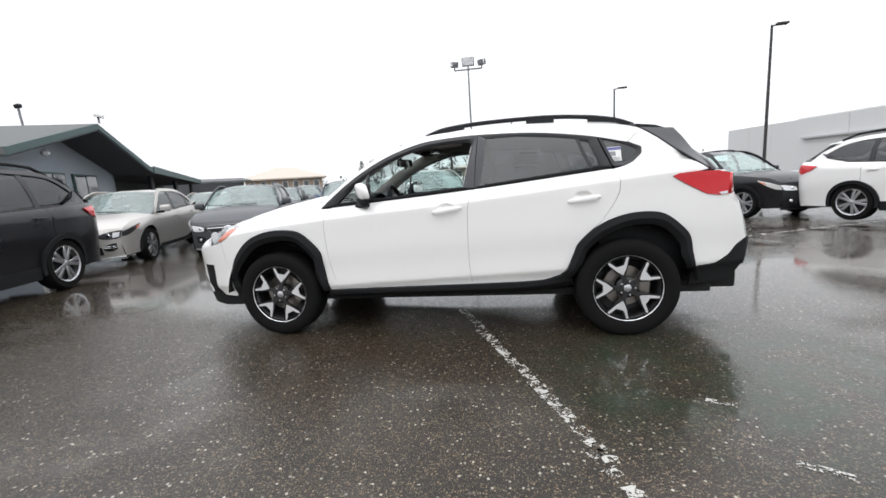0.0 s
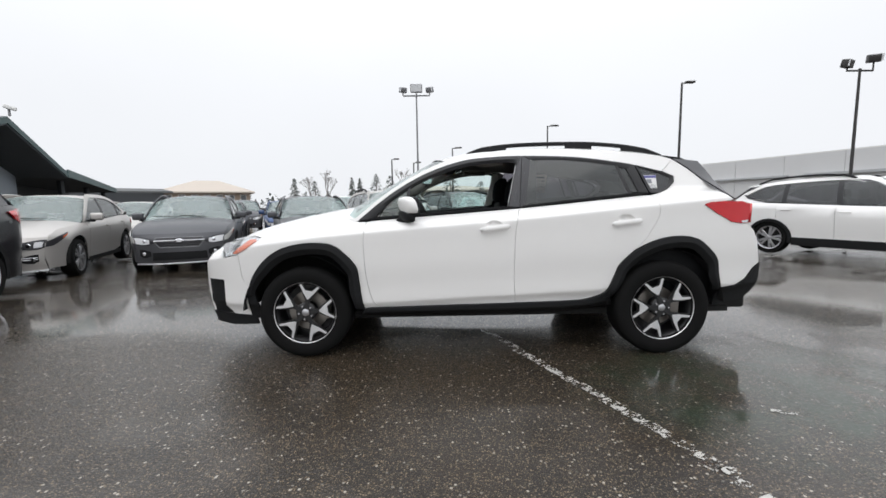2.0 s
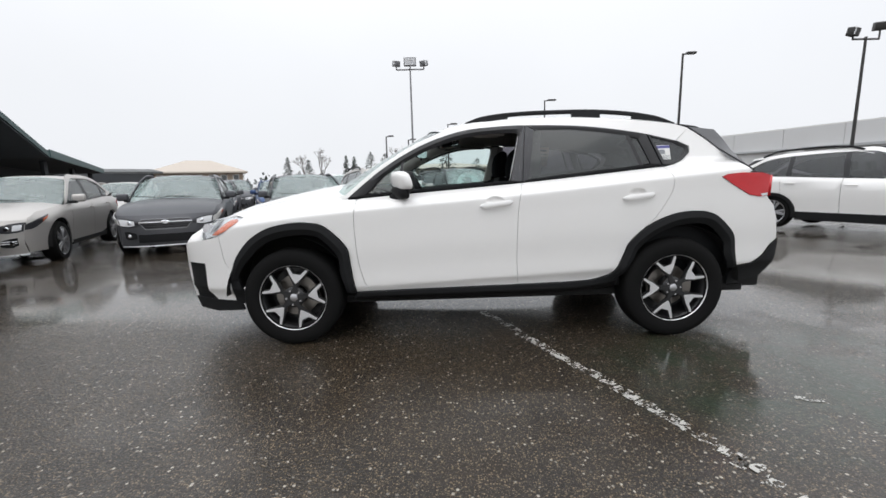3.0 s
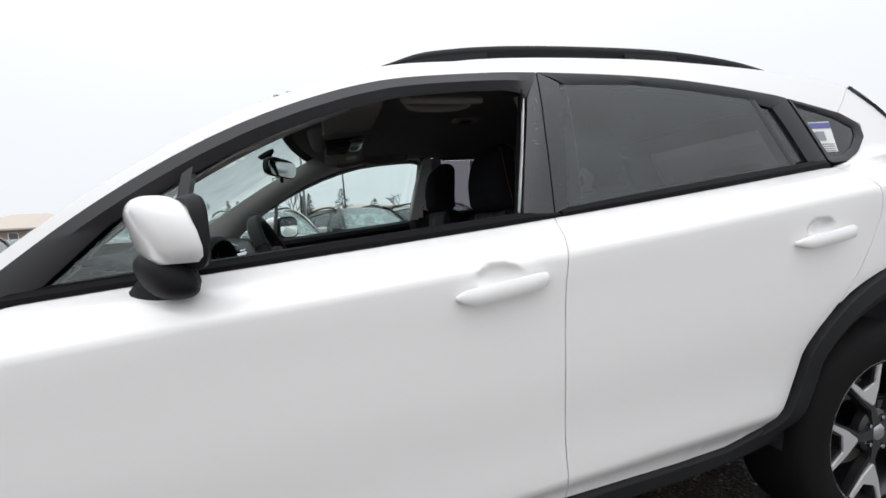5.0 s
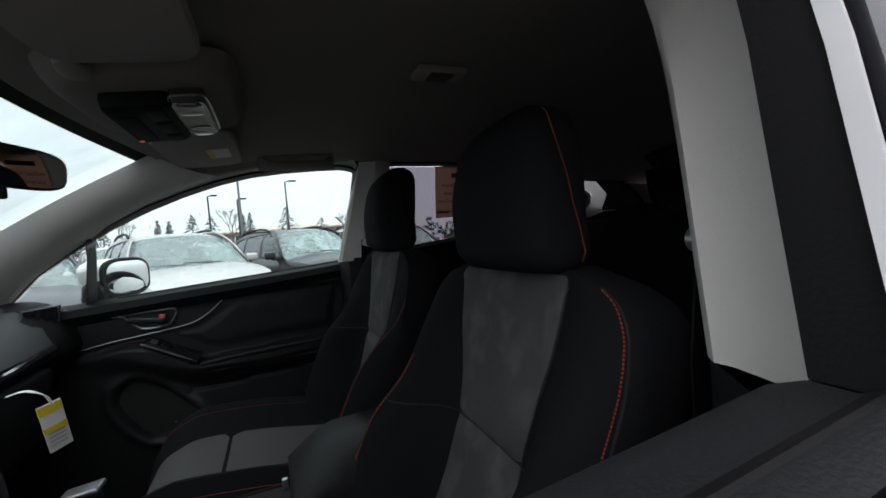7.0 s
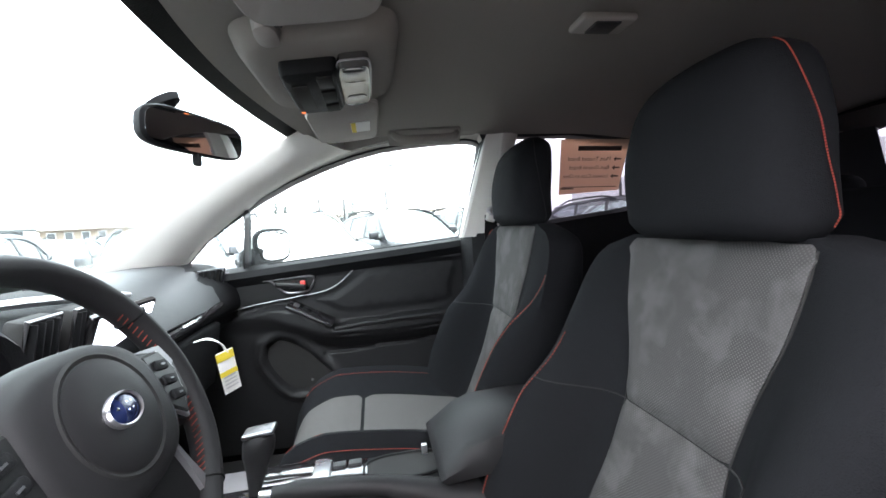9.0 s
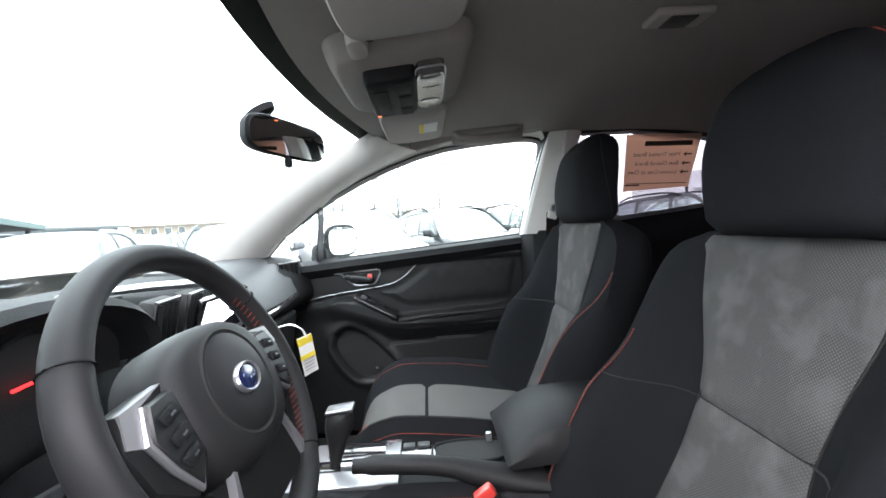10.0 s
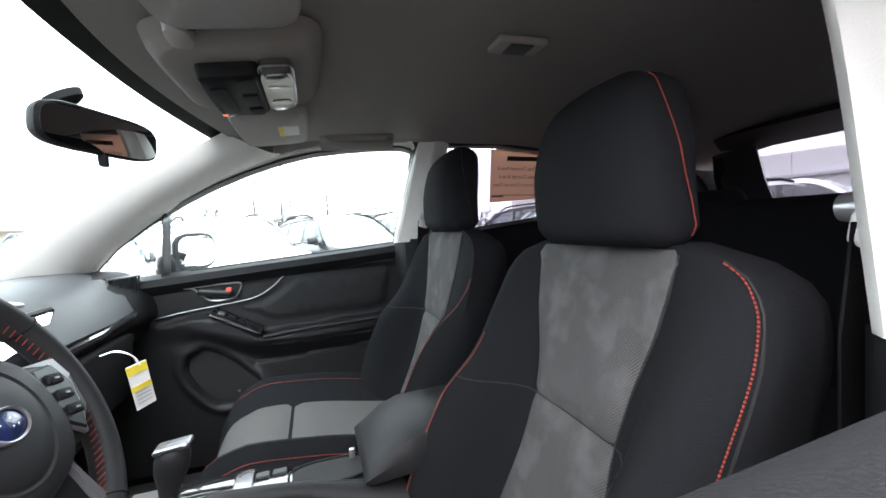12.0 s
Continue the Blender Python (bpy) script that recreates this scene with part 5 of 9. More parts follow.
SILL = [(-0.880, 0.385), (-0.775, 0.388), (0.244, 0.402), (0.584, 0.408), (0.75, 0.418), (0.828, 0.438)]
NOSE = [(-2.06, 0.20), (-2.10, 0.34), (-2.105, 0.50), (-2.105, 0.60), (-2.085, 0.72), (-2.04, 0.79), (-1.96, 0.845)]
HATCH = [(1.418, 1.438), (1.52, 1.37), (1.62, 1.29), (1.734, 1.186), (1.80, 1.135)]
HEAD = [(-1.965, 0.79), (-1.945, 0.84), (-1.885, 0.895), (-1.76, 0.918), (-1.62, 0.912), (-1.64, 0.888), (-1.73, 0.824), (-1.804, 0.787), (-1.915, 0.765)]
TLAMP = [(1.571, 1.10), (1.61, 1.116), (1.72, 1.124), (1.86, 1.122), (1.94, 1.102), (1.93, 0.965), (1.87, 0.962), (1.79, 0.975), (1.66, 1.045)]

car = thing("car", "white compact crossover with dark cladding, window open, on wet asphalt", "car")


def both(name, make, mat, parent, label="", thick=0.0, sharp=38, bevel=0.0):
    """The left and the right of a paired part."""
    obs = []
    for s in (-1, 1):
        ob = part(name, make(s), mat, parent, label, sharp)
        if thick:
            thicken(ob, thick)
        if bevel:
            soften(ob, bevel)
        obs.append(ob)
    return obs


def creases(x):
    """Heights at which the body side bends."""
    return [BELT(x) + d for d in (-0.006, -0.016, -0.027, -0.039, -0.051, -0.062, -0.071, -0.080, -0.091, -0.112)] + [c + 0.042 * max(-0.9, min(1.1, x)) for c in (0.44, 0.455, 0.470, 0.49)]


def panel(poly, lift=0.0, d=0.0022, step=0.05):
    p = inset(poly, d)
    return lambda s: side_panel(p, car_side, s, lift, step, creases)


CUPS = ((0.064, 0.982), (1.006, 1.008))


def door_side(x, z):
    """The body side with a hollow behind each door handle."""
    y = car_side(x, z)
    for cx, cz in CUPS:
        e = math.hypot((x - cx) / 0.060, (z - cz) / 0.031)
        if e < 1:
            y -= 0.018 * (1 - e ** 3) ** 1.5
    return y


def door_skin(poly):
    p = inset(poly, 0.0013)
    fine = [(cx + 0.0095 * i, cz + 0.007 * j) for cx, cz in CUPS for i in range(-10, 11) for j in range(-8, 9) if (i / 9.2) ** 2 + (j / 7.2) ** 2 <= 1.0]
    return lambda s: side_panel(p, door_side, s, 0.0, 0.05, creases, fine)


def between(a, b, lifts=(0.0,), n=24, close=False):
    """A strip on the body side between two curves of side view."""
    def pick(c, t):
        c = [Vector(q) for q in c]
        ln = [0.0]
        for i in range(1, len(c)):
            ln.append(ln[-1] + (c[i] - c[i - 1]).length)
        k = t * ln[-1]
        i = max(1, min(len(c) - 1, int(np.searchsorted(ln, k))))
        f = (k - ln[i - 1]) / max(1e-9, ln[i] - ln[i - 1])
        return c[i - 1].lerp(c[i], f)

    def make(s):
        rows = []
        for j in range(3):
            row = []
            for i in range(n + 1):
                q = pick(a, i / n).lerp(pick(b, i / n), j / 2)
                row.append((q.x, s * (car_side(q.x, q.y) + lifts[min(j, len(lifts) - 1)]), q.y))
            rows.append(row)
        bm = grid(rows)
        bm.normal_update()
        if sum(f.normal.y for f in bm.faces) * s < 0:
            bmesh.ops.reverse_faces(bm, faces=bm.faces[:])
        return bm

    return make


# lower body
hoodline = [(x, BELT(x)) for x in (-1.70, -1.55, -1.4, -1.25, -1.1, -0.98)]
fender_poly = SEAM_F[::-1] + [(-0.917, 1.018), (-0.945, 1.016)] + hoodline[::-1] + [(-1.62, 0.912), (-1.64, 0.888), (-1.73, 0.824), (-1.785, 0.795), (-1.77, 0.62)] + ARCH_F[1:] + [(-0.80, 0.387)]
both("fender", panel(fender_poly, d=0.0015), M["white"], car, thick=0.012)
bumper_poly = [(-2.105, 0.602)] + NOSE[4:] + [(-1.915, 0.765), (-1.804, 0.787), (-1.787, 0.795), (-1.772, 0.62), (-1.722, 0.533), (-1.705, 0.50), (-1.70, 0.33), (-1.885, 0.335), (-1.94, 0.40), (-1.93, 0.60)]
front_bumper = part("front_bumper", panel(bumper_poly, d=0.001)(-1), M["white"], car)
thicken(front_bumper, 0.012)
thicken(part("bumper_side", panel(bumper_poly, d=0.001)(1), M["white"], front_bumper), 0.012)
for s in (-1, 1):
    thicken(part("fog_vent", panel([(-2.105, 0.602), (-1.93, 0.60), (-1.94, 0.40), (-1.885, 0.335), (-2.10, 0.335)], -0.018, 0.0)(s), M["cladding"], front_bumper, "black plastic vent"), 0.012)
    thicken(part("bumper_lip", panel([(-2.10, 0.338), (-1.885, 0.335), (-1.73, 0.33), (-1.70, 0.31), (-1.69, 0.262), (-1.9, 0.245), (-2.06, 0.258)], 0.006, 0.0)(s), M["cladding"], front_bumper, "black plastic lip"), 0.02)
both("arch_liner", panel([(-1.742, 0.535), (-1.715, 0.53), (-1.685, 0.50), (-1.665, 0.42), (-1.655, 0.31), (-1.738, 0.31)], 0.007, 0.0), M["cladding"], car, "black wheel-arch liner", thick=0.03)
nose_rows = []
for z, xc in ((0.25, -2.12), (0.34, -2.165), (0.50, -2.175), (0.60, -2.175), (0.72, -2.165), (0.79, -2.14), (0.845, -2.09)):
    xe = pchip([(b, a) for a, b in NOSE])(z)
    ye = car_side(xe, z)
    nose_rows.append([(xc + (xe - xc) * abs(v) ** 3, ye * v, z) for v in [k / 12 - 1 for k in range(25)]])
thicken(part("bumper_front", grid(nose_rows), M["white"], front_bumper), 0.012, 1.0)
gr = [[(x - 0.006, y * 0.62, z) for x, y, z in r] for r in nose_rows[3:6]]
thicken(part("grille", grid(gr), M["piano"], front_bumper, "black grille"), 0.01, 1.0)
hood_rows = []
for x, crown in ((-2.09, 0.846), (-1.96, 0.885), (-1.85, 0.94), (-1.7, 0.99), (-1.45, 1.052), (-1.2, 1.100), (-1.02, 1.124)):
    xe = max(-1.96, x) if x < -1.9 else x + 0.085 * (x > -1.1) + 0.05 * (-1.3 < x < -1.1)
    ze = BELT(xe) if xe > -1.93 else 0.845
    ye = car_side(xe, ze)
    row = []
    for v in [k / 14 - 1 for k in range(29)]:
        row.append((x + (xe - x) * v * v, ye * v, crown + (ze - crown) * abs(v) ** 2.6 - 0.012 * math.exp(-((abs(v) - 0.72) / 0.07) ** 2)))
    hood_rows.append(row)
thicken(part("hood", grid(hood_rows), M["white"], car), 0.012, 1.0)

door_f = SEAM_F + [(0.226, 0.402)] + SEAM_M[::-1][1:] + [(x, BELT(x)) for x in [0.2 - 0.05 * k for k in range(21)]]
doors = both("front_door", door_skin(door_f), M["white"], car, thick=0.014)
door_r = SEAM_M + SILL[3:] + ARCH_R[1:16] + SEAM_R[::-1][1:] + [(x, BELT(x)) for x in [1.15 - 0.05 * k for k in range(17)]]
rear_doors = both("rear_door", door_skin(door_r), M["white"], car, thick=0.014)
quarter_poly = SEAM_R[::-1] + [(1.30, 1.192), (1.36, 1.22), (1.412, 1.27), (1.414, 1.312), (1.33, 1.352)] + HATCH + [(1.74, 1.124), (1.61, 1.116), (1.571, 1.10), (1.66, 1.045), (1.79, 0.975), (1.87, 0.962), (1.93, 0.965), (2.0, 0.90), (2.04, 0.82), (2.085, 0.66), (2.02, 0.62), (1.965, 0.55), (1.88, 0.498), (1.749, 0.482)] + ARCH_R[16:-1][::-1]
quarters = both("quarter_panel", panel(quarter_poly, d=0.0018), M["white"], car, thick=0.012)
both("roof_side", between(TOP, ROOFLINE, n=60), M["white"], car, thick=0.012)
both("a_pillar_foot", panel([(-0.945, 1.016), (-0.917, 1.02), (-0.90, 1.035), (-0.945, 1.04), (-1.0, 1.03)], d=0.0), M["white"], car, thick=0.01)
# inner shell behind the gaps
both("door_aperture", panel([(-0.93, 0.97), (-0.93, 0.72), (-0.88, 0.40), (0.9, 0.43), (0.93, 0.62), (1.12, 0.83), (1.25, 1.0), (1.25, 1.12), (0.3, 1.03)], -0.045, 0.0), M["gap"], car, thick=0.01)
# cladding
for nm, arch, cx in (("wheel_arch_trim", ARCH_F, -1.3325), ("wheel_arch_trim", ARCH_R, 1.3325)):
    inner = []
    for x, z in arch:
        dx, dz = x - cx, z - 0.345
        r = math.hypot(dx, dz)
        k = max(0.385, r - 0.085) / r
        inner.append((cx + dx * k, max(0.30, 0.345 + dz * k)))
    both(nm, between(arch, inner, (0.022, 0.030, 0.006), 48), M["cladding"], car, thick=0.05, bevel=0.006)
    for s in (-1, 1):
        rows = [[(cx + 0.43 * math.cos(a), s * y, 0.345 + 0.43 * math.sin(a) + 0.01) for a in (math.pi * (k / 20 * 0.96 + 0.02) for k in range(21))] for y in (0.86, 0.7, 0.52)]
        rows.append([(cx, s * 0.50, 0.40)] * 21)
        part("wheel_well", grid(rows), M["gap"], car)
both("sill_trim", between(SILL[:-1] + [(0.90, 0.47)], [(-0.91, 0.315), (-0.24, 0.315), (0.30, 0.315), (0.586, 0.318), (0.96, 0.36)], (0.016, 0.022, -0.03), 30), M["cladding"], car, thick=0.05, bevel=0.006)
rear_bumper = part("rear_bumper", panel([(1.752, 0.478), (1.88, 0.492), (1.965, 0.545), (2.02, 0.615), (2.085, 0.66), (2.085, 0.55), (2.05, 0.44), (1.98, 0.385), (1.722, 0.345), (1.728, 0.42)], 0.012, 0.0)(-1), M["cladding"], car, "dark grey plastic bumper skirt")
thicken(rear_bumper, 0.03)
thicken(part("bumper_side", panel([(1.752, 0.478), (1.88, 0.492), (1.965, 0.545), (2.02, 0.615), (2.085, 0.66), (2.085, 0.55), (2.05, 0.44), (1.98, 0.385), (1.722, 0.345), (1.728, 0.42)], 0.012, 0.0)(1), M["cladding"], rear_bumper), 0.03)


def rear_sheet(levels):
    rows = []
    for z, xc, xe, dy in levels:
        ye = car_side(min(xe, 2.085), z) + dy
        rows.append([(xc + (xe - xc) * abs(v) ** 3, ye * v, z) for v in [k / 10 - 1 for k in range(21)]])
    return grid(rows, flip=True)


thicken(part("bumper_back", rear_sheet([(0.43, 2.15, 2.02, 0.0), (0.48, 2.26, 2.08, 0.012), (0.60, 2.285, 2.085, 0.012), (0.66, 2.27, 2.085, 0.008)]), M["cladding"], rear_bumper), 0.015, 1.0)
tailgate = part("tailgate", rear_sheet([(0.66, 2.27, 2.083, 0), (0.82, 2.21, 2.04, 0), (0.90, 2.19, 2.0, 0), (0.965, 2.175, 1.93, 0), (1.12, 2.12, 1.85, 0)]), M["white"], car)
thicken(tailgate, 0.015, 1.0)
rear_glass_rows = []
for z, xc, xe, ye in ((1.13, 2.12, 1.84, 0.70), (1.20, 2.06, 1.78, 0.68), (1.30, 1.93, 1.68, 0.63), (1.40, 1.80, 1.60, 0.57), (1.435, 1.74, 1.56, 0.54)):
    rear_glass_rows.append([(xc + (xe - xc) * abs(v) ** 3, ye * v, z) for v in [k / 10 - 1 for k in range(21)]])
part("rear_window", grid([r[1:-1] for r in rear_glass_rows], flip=True), M["smoke"], tailgate, "smoked rear glass")
for k in (slice(0, 3), slice(-3, None)):
    thicken(part("window_surround", grid([r[k] for r in rear_glass_rows], flip=True), M["trim"], tailgate), 0.03, 1.0)
HW = (0.235, 0.185, 0.135, 0.075, 0.025)
both("hatch_side", lambda s: grid([[(x, s * (car_side(x, z) - 0.002), z), (x + 0.5 * w, s * (car_side(x, z) - 0.018 - 0.1 * w), z - 0.006), (x + w, s * (car_side(x, z) - 0.05 - 0.15 * w), z - 0.012)] for (x, z), w in zip(HATCH, HW)], flip=s > 0), M["gloss_trim"], car, "dark hatch glass edge", thick=0.01)
# spoiler
sp = []
for v in [k / 12 - 1 for k in range(25)]:
    y = 0.57 * v
    e = abs(v) ** 3
    x0, x1 = 1.43, 1.74 - 0.05 * e
    dz = 0.020 * e
    sp.append([(x0, y, 1.504 - dz), (1.56, y, 1.486 - dz), (x1 - 0.01, y, 1.440 - dz), (x1, y, 1.428 - dz), (x1 - 0.02, y, 1.410 - dz), (1.56, y, 1.415 - dz), (x0, y, 1.440 - dz)])
part("spoiler", solid(sp), M["cladding"], car, "dark roof spoiler")

# roof, windscreen
roof_rows = []
for i in range(31):
    x = -0.38 + i * (1.62 + 0.38) / 30
    xe = x + 0.10 * max(0, 1 - (x + 0.38) / 0.5) ** 2 if x < 0.12 else min(x, 1.418)
    ze = roof_z(xe)
    ye = car_side(xe, ze)
    if x > 1.3:
        ye = 0.585 - 0.05 * (x - 1.3)
    crown = pchip([(-0.38, 1.490), (-0.2, 1.534), (0.0, 1.558), (0.3, 1.574), (0.65, 1.582), (1.0, 1.57), (1.3, 1.54), (1.62, 1.495)])(x)
    roof_rows.append([(x + (xe - x) * v * v, ye * v, crown + (ze - crown) * abs(v) ** 3) for v in [k / 12 - 1 for k in range(25)]])
thicken(part("roof", grid(roof_rows), M["white"], car), 0.012, 1.0)
ws = []
for i in range(13):
    t = i / 12
    xc, zc = -1.14 + t * (-0.38 + 1.14), 1.062 + (1.488 - 1.062) * t + 0.03 * t * (1 - t)
    xe, ze = -0.935 + t * (-0.28 + 0.935), 0
    ze = roof_z(xe) - 0.004
    ye = car_side(xe, ze) - 0.012
    ws.append([(xc + (xe - xc) * abs(v) ** 2.3, ye * v, zc + (ze - zc) * abs(v) ** 3.2) for v in [k / 12 - 1 for k in range(25)]])
wind = part("windscreen", grid(ws), M["wind"], car, "wet windscreen")
wind.visible_shadow = False
frit = [[tuple(Vector(p).lerp(Vector(q), k) + Vector((0.004, 0, -0.006))) for p, q in zip(ws[-1], ws[-2])] for k in (-0.1, 0.25, 0.6)]
thicken(part("windscreen_frit", grid(frit), M["seal"], car, "black windscreen border"), 0.002)
thicken(part("windscreen_band", grid([[(x - 0.002, y, z + 0.003) for x, y, z in ws[-1]], [(x + 0.02, y, z - 0.012) for x, y, z in ws[-1]]]), M["seal"], car), 0.006)
cowl = [[(x - 0.015, y * 0.94, z - 0.085) for x, y, z in ws[0]], [(x, y * 0.97, z - 0.05) for x, y, z in ws[0]], [(x + 0.03, y * 0.98, z - 0.07) for x, y, z in ws[0]]]
thicken(part("cowl", grid(cowl), M["cladding"], car, "black plastic cowl"), 0.01, 1.0)

# side windows
frame_in = [(-0.80, 1.036)] + [(x + 0.016, top_z(x) - 0.047) for x in (-0.70, -0.6, -0.5, -0.4, -0.3, -0.2, -0.1, 0.0, 0.1)] + [(0.215, 1.437), (0.252, 1.428), (0.262, 1.41)]
frame_out = [p for p in TOP if p[0] < 0.30] + [(0.303, 1.486)]
open_rear, open_low = [(0.262, 1.41), (0.222, 1.26), (0.188, 1.107)], [(0.188, 1.107), (-0.2, 1.079), (-0.545, 1.054), (-0.80, 1.036)]
belt_strip = [(x, BELT(x) - 0.003) for x in (0.281, 0.1, -0.2, -0.5, -0.75, -0.917)]
for s, door in zip((-1, 1), doors):
    fr = part("window_frame", between(frame_out, frame_in, (0.004, 0.006, -0.012), 50)(s), M["trim"], door, "black door frame")
    thicken(fr, 0.03)
    pl = part("pillar_cover", between([(0.303, 1.486), (0.282, 1.3), (0.266, 1.105)], open_rear, (0.004, 0.004, -0.004), 14)(s), M["gloss_trim"], door, "glossy black pillar cover")
    thicken(pl, 0.02)
    st = part("belt_strip", between(belt_strip, [(x, z + 0.012) for x, z in belt_strip[:1]] + [(x, z + 0.004) for x, z in open_low] + [(-0.90, 1.034)], (0.004, 0.012, 0.0), 40)(s), M["seal"], door, "black rubber belt strip")
    thicken(st, 0.028)
    rev = []
    for d in (-0.01, -0.03, -0.056 if s < 0 else -0.075):
        rev.append([(x, s * (car_side(x, z) + d), z - (0.42 * d if z > 1.3 else 0.42 * d * max(0.0, (z - 1.14) / 0.16) if z > 1.14 else 0.0)) for x, z in (open_low[-2:-1] + frame_in + open_rear[1:])])
    part("window_channel", grid(rev if s < 0 else rev[:2], flip=s < 0), M["seal"], door, "black rubber window channel")
    if s > 0:
        part("frame_garnish", grid([r[1:] for r in rev[1:]], flip=False), M["pillar"], door, "pale door frame garnish")
    thicken(part("window_divider", between([(-0.553, 1.245), (-0.588, 1.052)], [(-0.531, 1.262), (-0.564, 1.054)], (0.0, 0.002, 0.0), 6)(s), M["trim"], door), 0.05)
    tri = part("quarter_light", side_panel([(-0.79, 1.037), (-0.575, 1.055), (-0.545, 1.255), (-0.60, 1.22)], car_side, s, -0.018), M["clear"], door)
    tri.visible_shadow = False
    if s > 0:
        pane = part("window_pane", side_panel([(-0.570, 1.054)] + [(-0.542, 1.255)] + frame_in[3:] + [(0.222, 1.26), (0.188, 1.106)], car_side, s, -0.02), M["wetglass"], door, "wet clear glass")
        pane.visible_shadow = False
# bright run channel at the rear of the open window, facing forward
chan = [(0.242, 1.41), (0.232, 1.37), (0.205, 1.26), (0.185, 1.18), (0.170, 1.112)]
thicken(part("channel_strip", grid([[(x + 0.014, -(car_side(x, z) - 0.014 - d), z) for x, z in chan] for d in (-0.005, 0.0, 0.005)], flip=False), M["channel"], doors[0], "bright metal run channel"), 0.003)

r_out_top = [(0.307, 1.486)] + [p for p in TOP if 0.31 < p[0] < 1.125] + [(1.125, 1.402)]
r_in_top = [(0.392, 1.448), (0.6, 1.447), (0.8, 1.425), (0.97, 1.398), (1.07, 1.372)]
for s, door in zip((-1, 1), rear_doors):
    thicken(part("window_frame", between(r_out_top, r_in_top, (0.004, 0.004, -0.006), 30)(s), M["trim"], door, "black door frame"), 0.03)
    thicken(part("pillar_cover", between([(0.307, 1.486), (0.286, 1.3), (0.270, 1.105)], [(0.362, 1.452), (0.335, 1.28), (0.305, 1.116)], (0.004, 0.004, 0.004), 10)(s), M["gloss_trim"], door, "glossy black pillar cover"), 0.03)
    thicken(part("belt_strip", between([(x, BELT(x) - 0.003) for x in (0.284, 0.5, 0.8, 1.1, 1.215)], [(0.286, 1.114), (0.5, 1.137), (0.8, 1.166), (1.1, 1.194), (1.20, 1.204)], (0.004, 0.012, 0.0), 20)(s), M["seal"], door, "black rubber belt strip"), 0.03)
    thicken(part("rear_frame", between([(1.125, 1.402), (1.17, 1.29), (1.215, 1.19)], [(1.07, 1.372), (1.11, 1.285), (1.15, 1.19)], (0.004, 0.004, -0.004), 10)(s), M["trim"], door), 0.03)
    thicken(part("window_divider", between([(0.985, 1.40), (1.03, 1.28), (1.07, 1.185)], [(1.008, 1.397), (1.055, 1.28), (1.095, 1.187)], (0.0, 0.002, 0.0), 8)(s), M["trim"], door), 0.03)
    g1 = part("window_pane", side_panel([(0.300, 1.114), (0.345, 1.35), (0.360, 1.448)] + r_in_top[1:3] + [(0.985, 1.398), (1.03, 1.28), (1.075, 1.185), (0.8, 1.16)], car_side, s, 0.0), M["smoke"], door, "smoked glass")
    g2 = part("fixed_pane", side_panel([(1.005, 1.396), (1.07, 1.374), (1.11, 1.285), (1.155, 1.192), (1.09, 1.186), (1.05, 1.28)], car_side, s, -0.012), M["smoke"], door, "smoked glass")
for s, q in zip((-1, 1), quarters):
    o = [(1.135, 1.400), (1.33, 1.350), (1.405, 1.312), (1.408, 1.27), (1.36, 1.222), (1.30, 1.194), (1.224, 1.192)]
    i2 = [(1.165, 1.378), (1.31, 1.335), (1.378, 1.302), (1.38, 1.275), (1.345, 1.236), (1.295, 1.214), (1.245, 1.212)]
    thicken(part("window_surround", between(o + o[:1], i2 + i2[:1], (0.004, 0.003, -0.004), 42)(s), M["trim"], q, "black window surround"), 0.02)
    g = part("quarter_window", side_panel(i2, car_side, s, -0.006), M["smoke"], q, "smoked glass")

